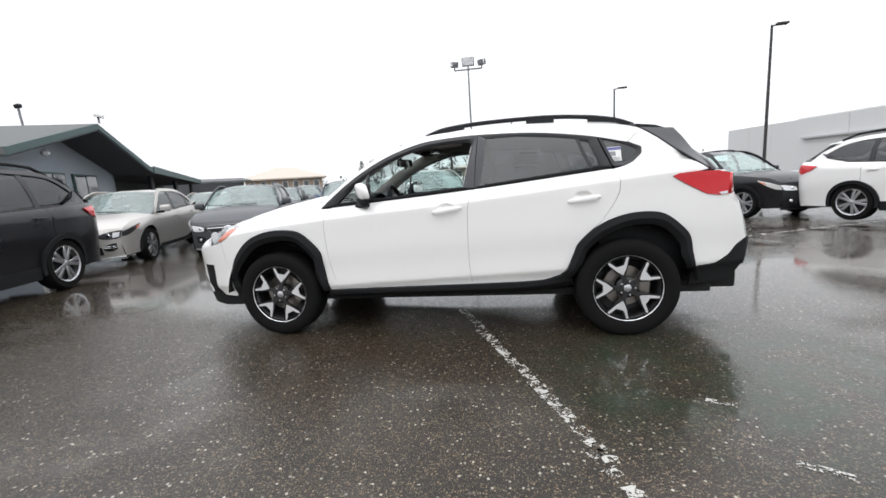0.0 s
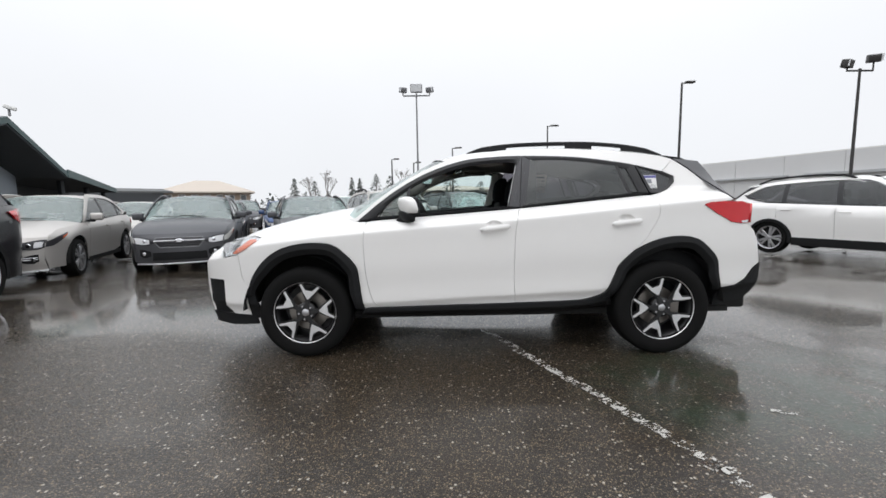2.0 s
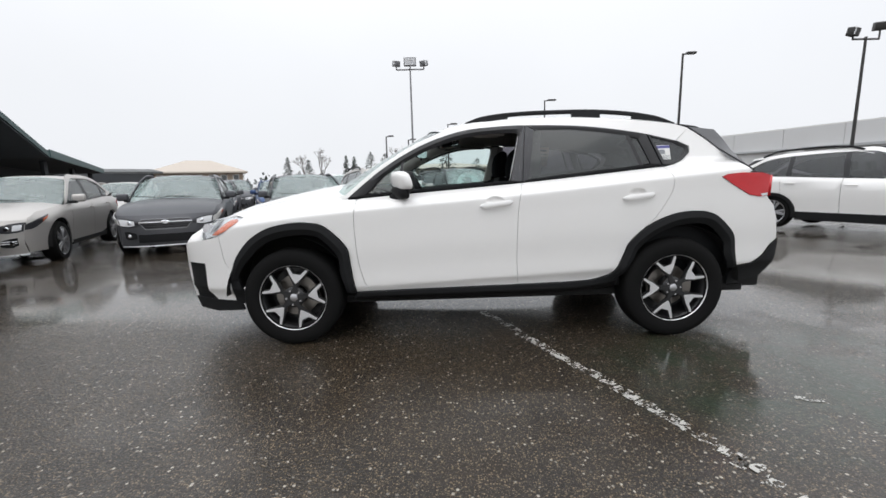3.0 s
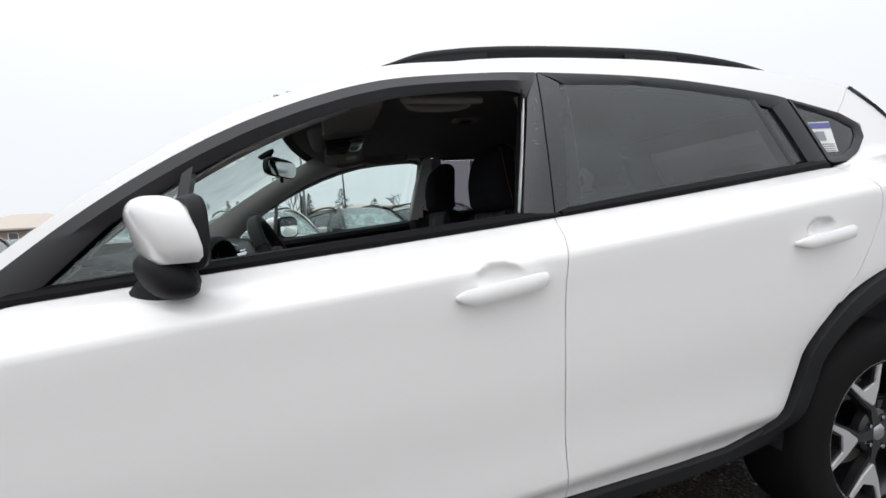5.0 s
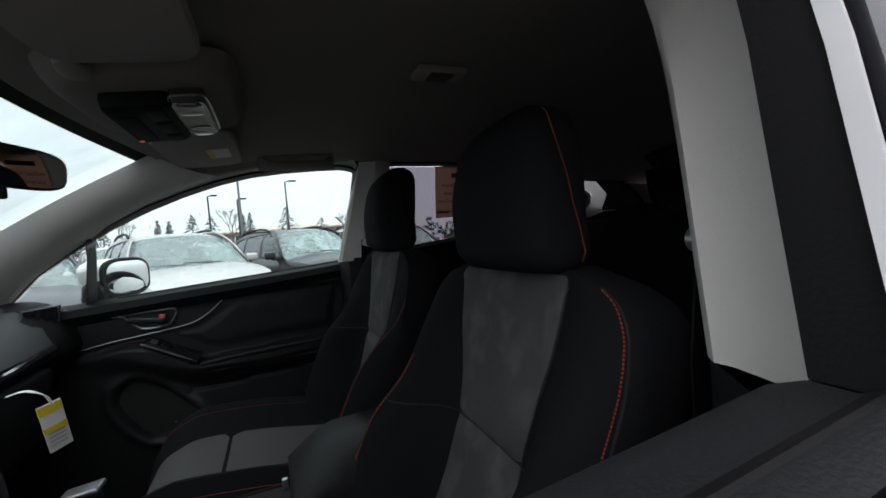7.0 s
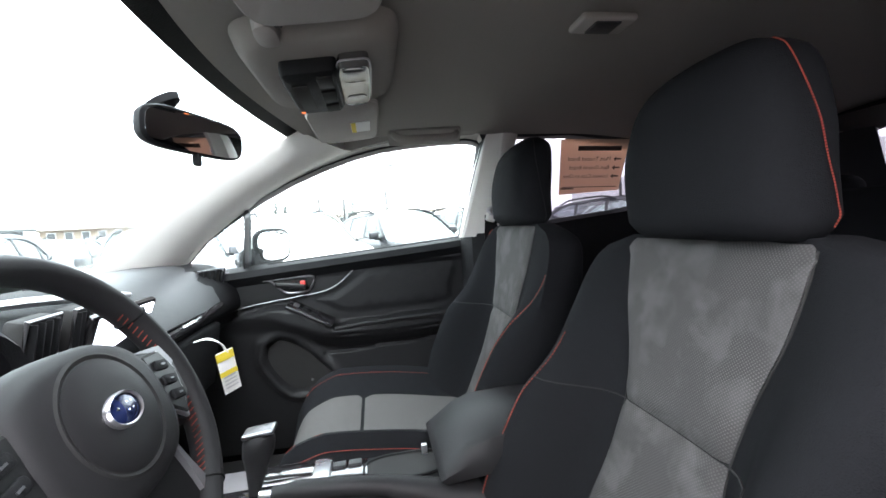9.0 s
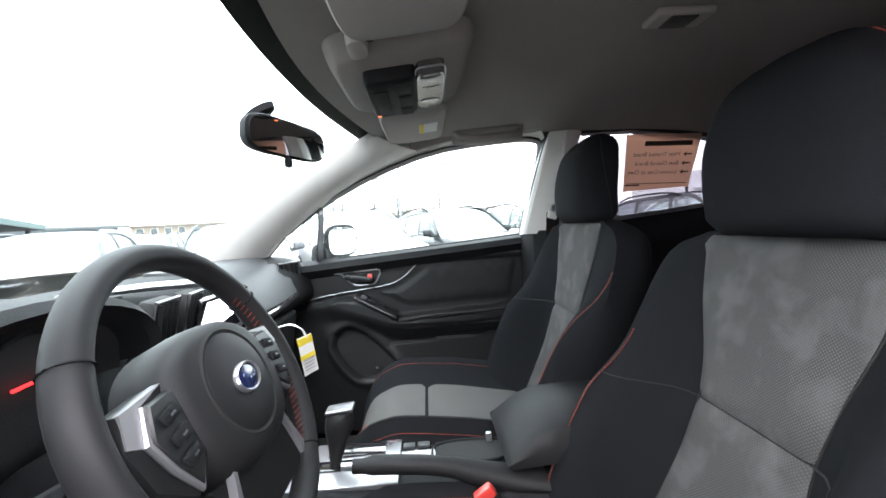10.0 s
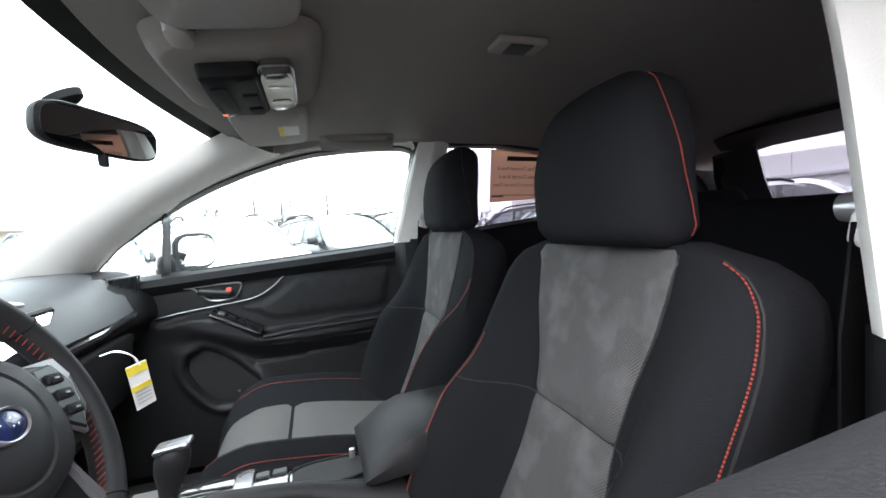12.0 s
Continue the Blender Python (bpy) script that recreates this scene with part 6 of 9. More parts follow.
# lamps
heads = []
for s in (-1, 1):
    h = part("headlamp", side_panel(inset(HEAD, 0.003), car_side, s, -0.03, 0.04), M["lamp_shell"], car, "clear headlamp with bright reflectors")
    thicken(h, 0.03)
    lens = part("lens", side_panel(inset(HEAD, 0.002), car_side, s, 0.003, 0.04), M["lens"], h, "clear lens")
    lens.visible_shadow = False
    part("indicator", side_panel([(-1.66, 0.902), (-1.715, 0.897), (-1.775, 0.85), (-1.835, 0.80), (-1.81, 0.795), (-1.73, 0.83), (-1.65, 0.888)], car_side, s, -0.012, 0.03), M["amber"], h, "amber reflector")
    part("reflector", moved(revolve([(0.0, 0.0), (0.02, -0.004), (0.034, -0.016), (0.04, -0.03), (0.0, -0.03)], 24), pose(-1.885, s * (car_side(-1.885, 0.84) - 0.022), 0.835, 0, 0, 0 if s < 0 else 180)), M["chrome"], h, "bright projector bowl")
    part("projector", moved(revolve([(0.0, -0.002), (0.012, -0.001), (0.021, 0.006), (0.023, 0.014), (0.0, 0.014)], 20), pose(-1.888, s * (car_side(-1.885, 0.84) - 0.016), 0.835, 0, 0, 0 if s < 0 else 180)), M["piano"], h, "dark projector lens")
    part("inner_mask", side_panel([(-1.845, 0.885), (-1.80, 0.893), (-1.81, 0.855), (-1.845, 0.812), (-1.862, 0.80)], car_side, s, -0.016, 0.03), M["satin_dark"], h, "dark silver lamp mask")
    part("bezel", side_panel([(-1.955, 0.79), (-1.94, 0.835), (-1.88, 0.885), (-1.78, 0.905), (-1.80, 0.895), (-1.885, 0.872), (-1.93, 0.83), (-1.94, 0.79)], car_side, s, -0.01, 0.03), M["piano"], h, "dark bezel")
    t = part("tail_lamp", side_panel(TLAMP, car_side, s, 0.006, 0.04), M["red"], car, "red tail lamp")
    thicken(t, 0.03)
    part("reflector", side_panel([(1.885, 0.966), (1.926, 0.968), (1.926, 0.986), (1.865, 0.980)], car_side, s, 0.009, 0.03), M["lampwhite"], t, "white reversing lens")
    thicken(part("lamp_back", grid([[(1.93, s * car_side(1.93, 1.10), 1.102), (1.985, s * 0.70, 1.100), (2.04, s * 0.55, 1.095)], [(1.93, s * car_side(1.93, 1.0), 0.965), (2.005, s * 0.70, 0.97), (2.06, s * 0.52, 1.02)]], flip=s > 0), M["red"], t), 0.02)

# handles
for s in (-1, 1):
    for door, x0, z0 in ((doors, 0.070, 0.960), (rear_doors, 1.012, 0.986)):
        d = door[0 if s < 0 else 1]
        y = car_side(x0, z0)
        rows = []
        for i in range(17):
            u = i / 8 - 1
            w = 0.019 * (1 - 0.78 * u ** 8)
            yy = y + 0.028 * (1 - abs(u) ** 6) + 0.0
            xx = x0 + 0.107 * u
            zz = z0 + 0.012 * u
            rows.append([(xx, s * (yy + 0.007 * math.cos(a)), zz + w * math.sin(a)) for a in (2 * math.pi * k / 10 for k in range(10))])
        part("door_handle", solid(rows), M["white"], d, "white door handle")

# door mirrors
for s, d in zip((-1, 1), doors):
    def blob(cx, cy, cz, ax, ay, az, p, zlo=-1, zhi=1):
        rows = []
        for i in range(13):
            t = math.pi * (i / 12 - 0.5)
            zz = math.copysign(abs(math.sin(t)) ** (2 / p), math.sin(t))
            rr = abs(math.cos(t)) ** (2 / p)
            zz = max(zlo, min(zhi, zz))
            rows.append([(cx + ax * rr * math.copysign(abs(math.cos(a)) ** (2 / p), math.cos(a)) - 0.03 * zz * ax / 0.085, s * (cy + ay * rr * math.copysign(abs(math.sin(a)) ** (2 / p), math.sin(a))), cz + az * zz) for a in (2 * math.pi * k / 24 for k in range(24))])
        return solid([[(x + 0.52 * (abs(y) - cy), y, z) for x, y, z in r] for r in rows])

    cap = part("door_mirror", blob(-0.545, 0.882, 1.124, 0.050, 0.084, 0.066, 2.8, -0.75), M["white"], car, "white mirror cap")
    part("mirror_base", blob(-0.556, 0.866, 1.050, 0.043, 0.066, 0.042, 2.6), M["cladding"], cap, "black mirror underside")
    st2 = [[(-0.585 + 0.05 * t + 0.050 * q * math.cos(a), s * (0.812 + 0.065 * t), 1.008 + 0.045 * t + 0.034 * q * math.sin(a)) for a in (2 * math.pi * k / 18 for k in range(18))] for t, q in ((0, 1.15), (0.25, 1.12), (0.6, 1.0), (0.85, 0.8), (1.0, 0.6))]
    part("mirror_stalk", solid(st2), M["cladding"], cap, "black mirror stalk")
    face = Matrix.Translation((-0.510, s * 0.8755, 1.124)) @ pose(0, 0, 0, 0, 1, -s * 31)
    ring = lambda w, h, d: [(d, w * math.copysign(abs(math.cos(a)) ** 0.55, math.cos(a)), h * math.copysign(abs(math.sin(a)) ** 0.6, math.sin(a))) for a in (2 * math.pi * k / 40 for k in range(40))]
    part("mirror_rim", moved(solid([ring(0.082, 0.058, -0.016), ring(0.088, 0.064, -0.006), ring(0.090, 0.066, 0.002), ring(0.087, 0.063, 0.008), ring(0.079, 0.055, 0.009)]), face), M["cladding"], cap, "black mirror rim")
    part("mirror_glass", moved(solid([ring(0.078, 0.054, 0.0085), ring(0.078, 0.054, 0.0105)]), face), M["mirror"], cap, "mirror glass")
    neck = [[(x + 0.034 * q * math.cos(a), s * y, z + 0.046 * q * math.sin(a)) for a in (2 * math.pi * k / 18 for k in range(18))] for x, y, z, q in ((-0.578, 0.792, 1.075, 0.8), (-0.578, 0.806, 1.085, 1.0), (-0.566, 0.835, 1.098, 1.05), (-0.553, 0.862, 1.105, 0.9))]
    part("mirror_neck", solid(neck), M["cladding"], cap, "black inner mirror housing")

# roof rails
for s in (-1, 1):
    path = spline([(-0.10, 0.580, 1.514), (0.02, 0.578, 1.544), (0.20, 0.574, 1.566), (0.45, 0.570, 1.577), (0.80, 0.568, 1.577), (1.08, 0.562, 1.557), (1.28, 0.553, 1.525), (1.42, 0.54, 1.487)], 5)
    rows = []
    for i, (x, y, z) in enumerate(path):
        h = 0.016 * min(1, 0.35 + i * 0.14, 0.35 + (len(path) - 1 - i) * 0.14)
        rows.append([(x, s * (y + 0.015 * math.cos(a)), z + 0.004 + h * math.sin(a)) for a in (2 * math.pi * k / 10 for k in range(10))])
    rail = part("roof_rail", solid(rows), M["cladding"], car, "dark roof rail")
    for xa, xb in ((-0.08, 0.20), (0.66, 0.86), (1.10, 1.40)):
        foot = []
        for k in range(7):
            x = xa + (xb - xa) * k / 6
            y, zt = pchip([(p[0], p[1]) for p in path])(x), pchip([(p[0], p[2]) for p in path])(x)
            zr = roof_z(x) - 0.012
            foot.append([(x, s * (y - 0.012), zt), (x, s * (y + 0.014), zt), (x, s * (y + 0.02), zr), (x, s * (y - 0.016), zr)])
        part("rail_foot", solid(foot), M["cladding"], rail)


def wheel_mesh(parent, at, s, angle, machined=True, r=0.344, rim=0.232, style="fork"):
    """A road wheel: tyre, rim barrel, spokes, disc and cap."""
    root = part("wheel", revolve([(rim - 0.012, 0.075), (r - 0.055, 0.098), (r - 0.022, 0.105), (r - 0.006, 0.09), (r, 0.06), (r, -0.06), (r - 0.006, -0.09), (r - 0.022, -0.105), (r - 0.055, -0.112), (rim + 0.014, -0.106), (rim, -0.098), (rim - 0.012, -0.09)], 64, True), M["rubber"], parent, "black tyre")
    lip = part("rim", revolve([(rim - 0.005, -0.090), (rim - 0.004, -0.095), (rim + 0.001, -0.1), (rim + 0.002, -0.096), (rim - 0.001, -0.084)], 64, True), M["machined"] if machined else M["satin"], root, "bright rim lip")
    part("barrel", revolve([(rim - 0.004, -0.088), (rim - 0.018, -0.075), (rim - 0.03, -0.03), (rim - 0.03, 0.06), (0.09, 0.062), (0.0, 0.062)], 48), M["alloy_black"], root, "black rim barrel")
    part("brake_disc", revolve([(0.07, -0.005), (0.145, -0.005), (0.145, 0.018), (0.07, 0.018)], 40, True), M["steel"], root, "steel brake disc")
    part("caliper", prism([(0.09 + 0.0, -0.07), (0.16, -0.06), (0.165, 0.06), (0.09, 0.07)], -0.03, 0.03, 0.008), M["steel"], root, "brake caliper")
    if style == "fork":
        base = [(0.02, -0.024), (0.085, -0.014), (0.128, -0.040), (rim - 0.008, -0.088), (rim - 0.008, -0.052), (0.166, -0.021), (0.166, 0.021), (rim - 0.008, 0.052), (rim - 0.008, 0.088), (0.128, 0.040), (0.085, 0.014), (0.02, 0.024)]
        face = [(0.100, -0.004), (0.142, -0.037), (rim - 0.007, -0.083), (rim - 0.007, -0.068), (0.164, -0.026), (0.164, 0.026), (rim - 0.007, 0.068), (rim - 0.007, 0.083), (0.142, 0.037), (0.100, 0.004)]
        n = 5
    else:
        base = [(0.02, -0.028), (0.08, -0.024), (rim - 0.012, -0.050), (rim - 0.012, 0.050), (0.08, 0.024), (0.02, 0.028)]
        face = [(0.06, -0.018), (rim - 0.012, -0.044), (rim - 0.012, -0.012), (0.12, -0.004), (0.12, 0.004), (rim - 0.012, 0.012), (rim - 0.012, 0.044), (0.06, 0.018)]
        n = 5
    for k in range(n):
        turn = pose(0, 0, 0, 0, -(angle + 72 * k), 0)
        part("spoke", moved(prism(base, -0.086, -0.058, 0.004), turn), M["alloy_black"], root, "black alloy spoke")
        part("spoke_face", moved(prism(face, -0.0905, -0.084, 0.0015), turn), M["machined"] if machined else M["satin"], root, "machined silver spoke face")
    part("hub", revolve([(0.0, -0.080), (0.062, -0.080), (0.072, -0.074), (0.074, -0.055), (0.0, -0.055)], 32), M["alloy_black"], root)
    part("centre_cap", revolve([(0.0, -0.088), (0.022, -0.088), (0.028, -0.084), (0.030, -0.076), (0.0, -0.076)], 28), M["satin"], root, "silver centre cap")
    for k in range(5):
        a = radians(72 * k + angle + 36)
        part("wheel_nut", moved(revolve([(0.0, -0.089), (0.007, -0.089), (0.009, -0.078), (0.0, -0.078)], 6), pose(0.05 * math.cos(a), 0, 0.05 * math.sin(a))), M["chrome"], root, "chrome wheel nut")
    root.matrix_basis = pose(*at, 0, 0, 0 if s < 0 else 180)
    for o in root.children:
        o.matrix_parent_inverse = Matrix.Identity(4)
    return root


for cx, ang in ((-1.310, 7), (1.304, 36)):
    for s in (-1, 1):
        wheel_mesh(car, (cx, s * 0.775, 0.350 if cx > 0 else 0.363), s, ang, r=0.348 if cx > 0 else 0.333, rim=0.232 if cx > 0 else 0.224)
part("underbody", moved(rbox((2.9, 1.36, 0.10), None, 0.03), pose(0.0, 0, 0.375)), M["gap"], car)
part("exhaust", tube([(0.6, 0.2, 0.22), (1.5, 0.35, 0.24), (1.95, 0.5, 0.30)], 0.03), M["steel"], car, "steel exhaust pipe")
part("rear_axle", moved(rbox((0.25, 1.1, 0.16), None, 0.04), pose(1.33, 0, 0.30)), M["gap"], car)


# ---- cabin ----
def inner(x, z, d=0.085):
    return car_side(x, z) - d


part("floor_carpet", moved(rbox((2.9, 1.44, 0.05), None, 0.01), pose(0.45, 0, 0.30)), M["carpet"], car, "black carpet")
part("firewall", grid([[(-1.0, -0.78, 0.28), (-1.0, 0.78, 0.28)], [(-1.02, -0.78, 0.7), (-1.02, 0.78, 0.7)], [(-1.05, -0.74, 0.96), (-1.05, 0.74, 0.96)]]), M["gap"], car)
part("load_floor", moved(rbox((1.0, 1.2, 0.5), None, 0.02), pose(1.62, 0, 0.52)), M["carpet"], car)

# headliner
top_edge = pchip([(-0.30, 1.437), (-0.2, 1.452), (0.0, 1.466), (0.25, 1.472), (0.6, 1.462), (0.9, 1.435), (1.2, 1.38), (1.75, 1.34)])
hl_rows = []
for i in range(27):
    x = -0.375 + i * 0.08
    xe = x + 0.10 * max(0, 1 - (x + 0.375) / 0.5) ** 2 if x < 0.12 else x
    ze = top_edge(xe)
    ye = inner(min(xe, 1.3), ze, 0.07)
    crown = pchip([(-0.375, 1.466), (-0.1, 1.502), (0.3, 1.520), (0.8, 1.52), (1.3, 1.48), (1.75, 1.42)])(x)
    hl_rows.append([(x + (xe - x) * v * v, ye * v, crown + (ze - crown) * abs(v) ** 3.2) for v in [k / 14 - 1 for k in range(29)]])
liner = part("headliner", grid(hl_rows, flip=True), M["liner"], car, "grey cloth headliner")
thicken(liner, 0.006, -1)

# A-pillar, B-pillar and door aperture trims
for s in (-1, 1):
    rowsA = []
    N_A = 14
    for i in range(N_A + 1):
        t = i / N_A
        f = t * 12
        k0 = min(11, int(f))
        e = Vector(ws[k0][0 if s < 0 else 24]).lerp(Vector(ws[k0 + 1][0 if s < 0 else 24]), f - k0)
        e2 = Vector(ws[k0][3 if s < 0 else 21]).lerp(Vector(ws[k0 + 1][3 if s < 0 else 21]), f - k0)
        xa = -0.80 + t * 0.62
        za = pchip(frame_in[:-2])(xa) + 0.024 * t
        a = Vector((xa, s * inner(xa, za, 0.075), za - 0.004))
        w = e2 + Vector((0.012, -s * 0.0, -0.012))
        m = a.lerp(w, 0.5) + Vector((0.012, -s * 0.025, -0.015))
        rowsA.append([tuple(a), tuple(a.lerp(m, 0.5) + Vector((0.004, -s * 0.012, -0.006))), tuple(m), tuple(m.lerp(w, 0.55) + Vector((0.002, -s * 0.006, -0.004))), tuple(w), tuple(e + Vector((-0.004, 0, -0.006)))])
    ap = part("pillar_trim", grid(rowsA, flip=s > 0), M["pillar"], car, "pale grey windscreen pillar trim")
    thicken(ap, 0.004)
    # roof-side trim over the doors
    rowsC = []
    for i in range(30):
        x = -0.20 + i * 0.05
        z0 = pchip([(-0.20, top_z(-0.22) - 0.022), (0.0, 1.449), (0.2, 1.458), (0.26, 1.46), (0.40, 1.458), (0.6, 1.455), (0.9, 1.425), (1.1, 1.375), (1.3, 1.335)])(x)
        rowsC.append([(x, s * inner(x, z0, 0.05), z0), (x, s * inner(x, z0 + 0.004, 0.068), z0 + 0.003), (x, s * (inner(x, top_edge(x), 0.07) - 0.006), top_edge(x) + 0.002)])
    thicken(part("roof_edge_trim", grid(rowsC, flip=s > 0), M["liner"], car), 0.004)
    # B pillar upper: pale, lower: dark; the far one stands hard against its window
    rowsB, rowsS = [], []
    for i in range(13):
        t = i / 12
        z0 = 1.066 if s < 0 else 1.112
        z = z0 + t * ((1.462 if s < 0 else 1.436) - z0)
        lean = 0.058 * t + 0.03 * t ** 6
        w = 0.014 * t ** 5
        fwd = -0.010 if s < 0 else 0.106 - 0.056 * t
        f1, f2 = fwd, fwd * 0.55
        bk = 0.0 if s < 0 else 0.055
        rowsB.append([(0.296 + 0.03 * t - f1, s * (0.650 - lean), z), (0.282 + 0.03 * t - f1, s * (0.642 - lean), z), (0.273 + 0.03 * t - f1, s * (0.630 - lean), z), (0.272 + 0.03 * t - f1, s * (0.614 - lean), z), (0.282 + 0.03 * t - w - f1, s * (0.602 - lean), z), (0.315 + 0.02 * t - w - f2, s * (0.594 - lean), z), (0.345 + 0.01 * t - bk, s * (0.588 - lean), z), (0.375 + w - bk, s * (0.594 - lean), z), (0.40 + w - bk, s * (0.62 - lean), z), (0.415 + w - bk, s * (0.70 - lean), z)])
        if s < 0:
            rowsB[-1][:2] = [(0.254 + 0.034 * t, s * (0.692 - 0.064 * t), z), (0.274 + 0.032 * t, s * (0.664 - 0.062 * t), z)]
            rowsS.append([(0.205 + 0.05 * t, s * (0.760 - 0.09 * t), z), (0.214 + 0.045 * t, s * (0.728 - 0.077 * t), z), (0.232 + 0.040 * t, s * (0.708 - 0.070 * t), z), (0.253 + 0.034 * t, s * (0.694 - 0.064 * t), z)])
        else:
            rowsS.append([(0.205 + 0.05 * t, s * (0.760 - 0.09 * t), z), (0.204 + 0.055 * t, s * (0.725 - 0.075 * t), z), (0.198 + 0.062 * t, s * (0.680 - 0.06 * t), z), (0.180 + 0.080 * t, s * (0.646 - lean), z)])
    bp = part("pillar_trim", grid(rowsB, flip=s < 0), M["pillar"], car, "pale grey door pillar trim")
    thicken(bp, 0.003)
    thicken(part("aperture_seal", grid(rowsS, flip=s < 0), M["seal"], car, "black rubber door seal"), 0.004)
    rowsL = []
    for i in range(7):
        z = 0.36 + i / 6 * ((1.065 if s < 0 else 1.122) - 0.36)
        f = 0.0 if s < 0 else 0.040
        rowsL.append([(0.215 - f * 0.5, s * 0.74, z), (0.222 - f, s * 0.698, z), (0.29 - 2.2 * f, s * 0.606, z), (0.32 - 2 * f, s * 0.584, z), (0.36, s * 0.582, z), (0.41, s * 0.63, z), (0.42, s * 0.72, z)])
    part("pillar_lower_trim", grid(rowsL, flip=s < 0), M["dash"], car, "black lower pillar trim")
    # seat belt
    anchor = Vector((0.348, s * 0.574, 1.148)) if s < 0 else Vector((0.268, 0.578, 1.183))
    bx = anchor.x - 0.348
    belt = [anchor, Vector((0.335 + bx, s * 0.572, 1.05)), Vector((0.34 + bx, s * 0.57, 0.8)), Vector((0.35 + bx, s * 0.585, 0.5))]
    bb = grid([[p + Vector((-0.022, 0, 0)) for p in belt], [p + Vector((0.022, 0, 0)) for p in belt]])
    b_ob = part("seat_belt", bb, M["seal"], car, "black seat belt")
    thicken(b_ob, 0.0025)
    part("belt_guide", moved(rbox((0.034, 0.016, 0.05), None, 0.007, 3), Matrix.Translation(anchor) @ pose(0, 0, 0, 0, 18, 0)), M["pillar"], b_ob, "pale belt guide")
    part("guide_bolt", moved(revolve([(0.0, -0.02), (0.012, -0.02), (0.016, 0.0), (0.0, 0.0)], 16), Matrix.Translation(anchor + Vector((0, 0, 0.012))) @ pose(0, 0, 0, 0, 0, 0 if s > 0 else 180)), M["satin"], b_ob)
    # rear quarter and hatch-side trims, dark
    lowq = [(1.13, 0.45), (1.13, 1.16), (1.25, 1.175), (1.36, 1.20), (1.44, 1.22), (1.60, 1.22), (1.78, 1.12), (1.95, 0.95), (1.95, 0.45)]
    upq = [(1.42, 1.225), (1.44, 1.30), (1.36, 1.365), (1.14, 1.405), (1.14, 1.43), (1.42, 1.42), (1.62, 1.30), (1.70, 1.22)]
    for poly in (lowq, upq):
        thicken(part("load_bay_trim", side_panel(poly, car_side, s, -0.085, 0.1), M["dash"], car, "black load-bay trim"), 0.004)
    thicken(part("hatch_trim", grid([[(r[0 if s < 0 else -1][0] - 0.03, r[0 if s < 0 else -1][1] * 0.98, r[0 if s < 0 else -1][2]) for r in rear_glass_rows], [(r[2 if s < 0 else -3][0] - 0.02, r[2 if s < 0 else -3][1], r[2 if s < 0 else -3][2]) for r in rear_glass_rows]]), M["dash"], car, "black hatch trim"), 0.01)
part("hatch_lower_trim", moved(rbox((0.04, 1.3, 0.35), None, 0.02), pose(1.99, 0, 0.92, 0, -18, 0)), M["dash"], car, "black hatch trim")
part("hatch_upper_trim", moved(rbox((0.12, 1.00, 0.03), None, 0.01), pose(1.62, 0, 1.432, 0, 10, 0)), M["dash"], car)


# door cards
def ramp01(a, b, x):
    t = max(0.0, min(1.0, (x - a) / (b - a)))
    return t * t * (3 - 2 * t)


def depth_in(poly, x, z):
    """How far (x, z) lies inside an outline; negative outside."""
    A = np.array(poly)
    B2 = np.roll(A, -1, axis=0)
    hit = (A[:, 1] > z) != (B2[:, 1] > z)
    cut = A[:, 0] + (z - A[:, 1]) / np.where(hit, B2[:, 1] - A[:, 1], 1.0) * (B2[:, 0] - A[:, 0])
    d = B2 - A
    t = np.clip(((x - A[:, 0]) * d[:, 0] + (z - A[:, 1]) * d[:, 1]) / np.maximum(1e-12, (d * d).sum(axis=1)), 0, 1)
    far = float(np.hypot(A[:, 0] + t * d[:, 0] - x, A[:, 1] + t * d[:, 1] - z).min())
    return far if np.count_nonzero(hit & (x < cut)) % 2 else -far


ARM_TOP = pchip([(-0.66, 0.885), (-0.56, 0.902), (-0.50, 0.914), (-0.42, 0.912), (-0.34, 0.866), (-0.285, 0.834), (-0.1, 0.842), (0.19, 0.856)])
ARM_LOW = pchip([(-0.66, 0.845), (-0.56, 0.845), (-0.42, 0.805), (-0.30, 0.765), (-0.1, 0.757), (0.19, 0.765)])
ARM_OUT = pchip([(-0.68, 0.0), (-0.56, 0.030), (-0.42, 0.062), (-0.3, 0.068), (0.0, 0.060), (0.2, 0.050)])
POCKET = spline([(-0.535, 0.775), (-0.48, 0.800), (-0.41, 0.765), (-0.345, 0.700), (-0.305, 0.640), (-0.38, 0.600), (-0.45, 0.596), (-0.505, 0.650), (-0.542, 0.720), (-0.535, 0.775)], 3)[:-1]
SOFT_PAD = spline([(-0.165, 1.020), (0.06, 1.022), (0.168, 1.020), (0.150, 0.930), (0.125, 0.872), (-0.08, 0.866), (-0.24, 0.862), (-0.31, 0.895), (-0.36, 0.925), (-0.28, 0.945), (-0.215, 0.985), (-0.165, 1.020)], 3)[:-1]


def rear_card_y(x, z):
    """Inner face of a rear door."""
    return pchip([(0.35, 0.735), (0.62, 0.745), (0.80, 0.735), (0.95, 0.75), (1.02, 0.745), (1.05, 0.732), (1.08, 0.734), (1.10, 0.742), (1.14, 0.745)])(z)


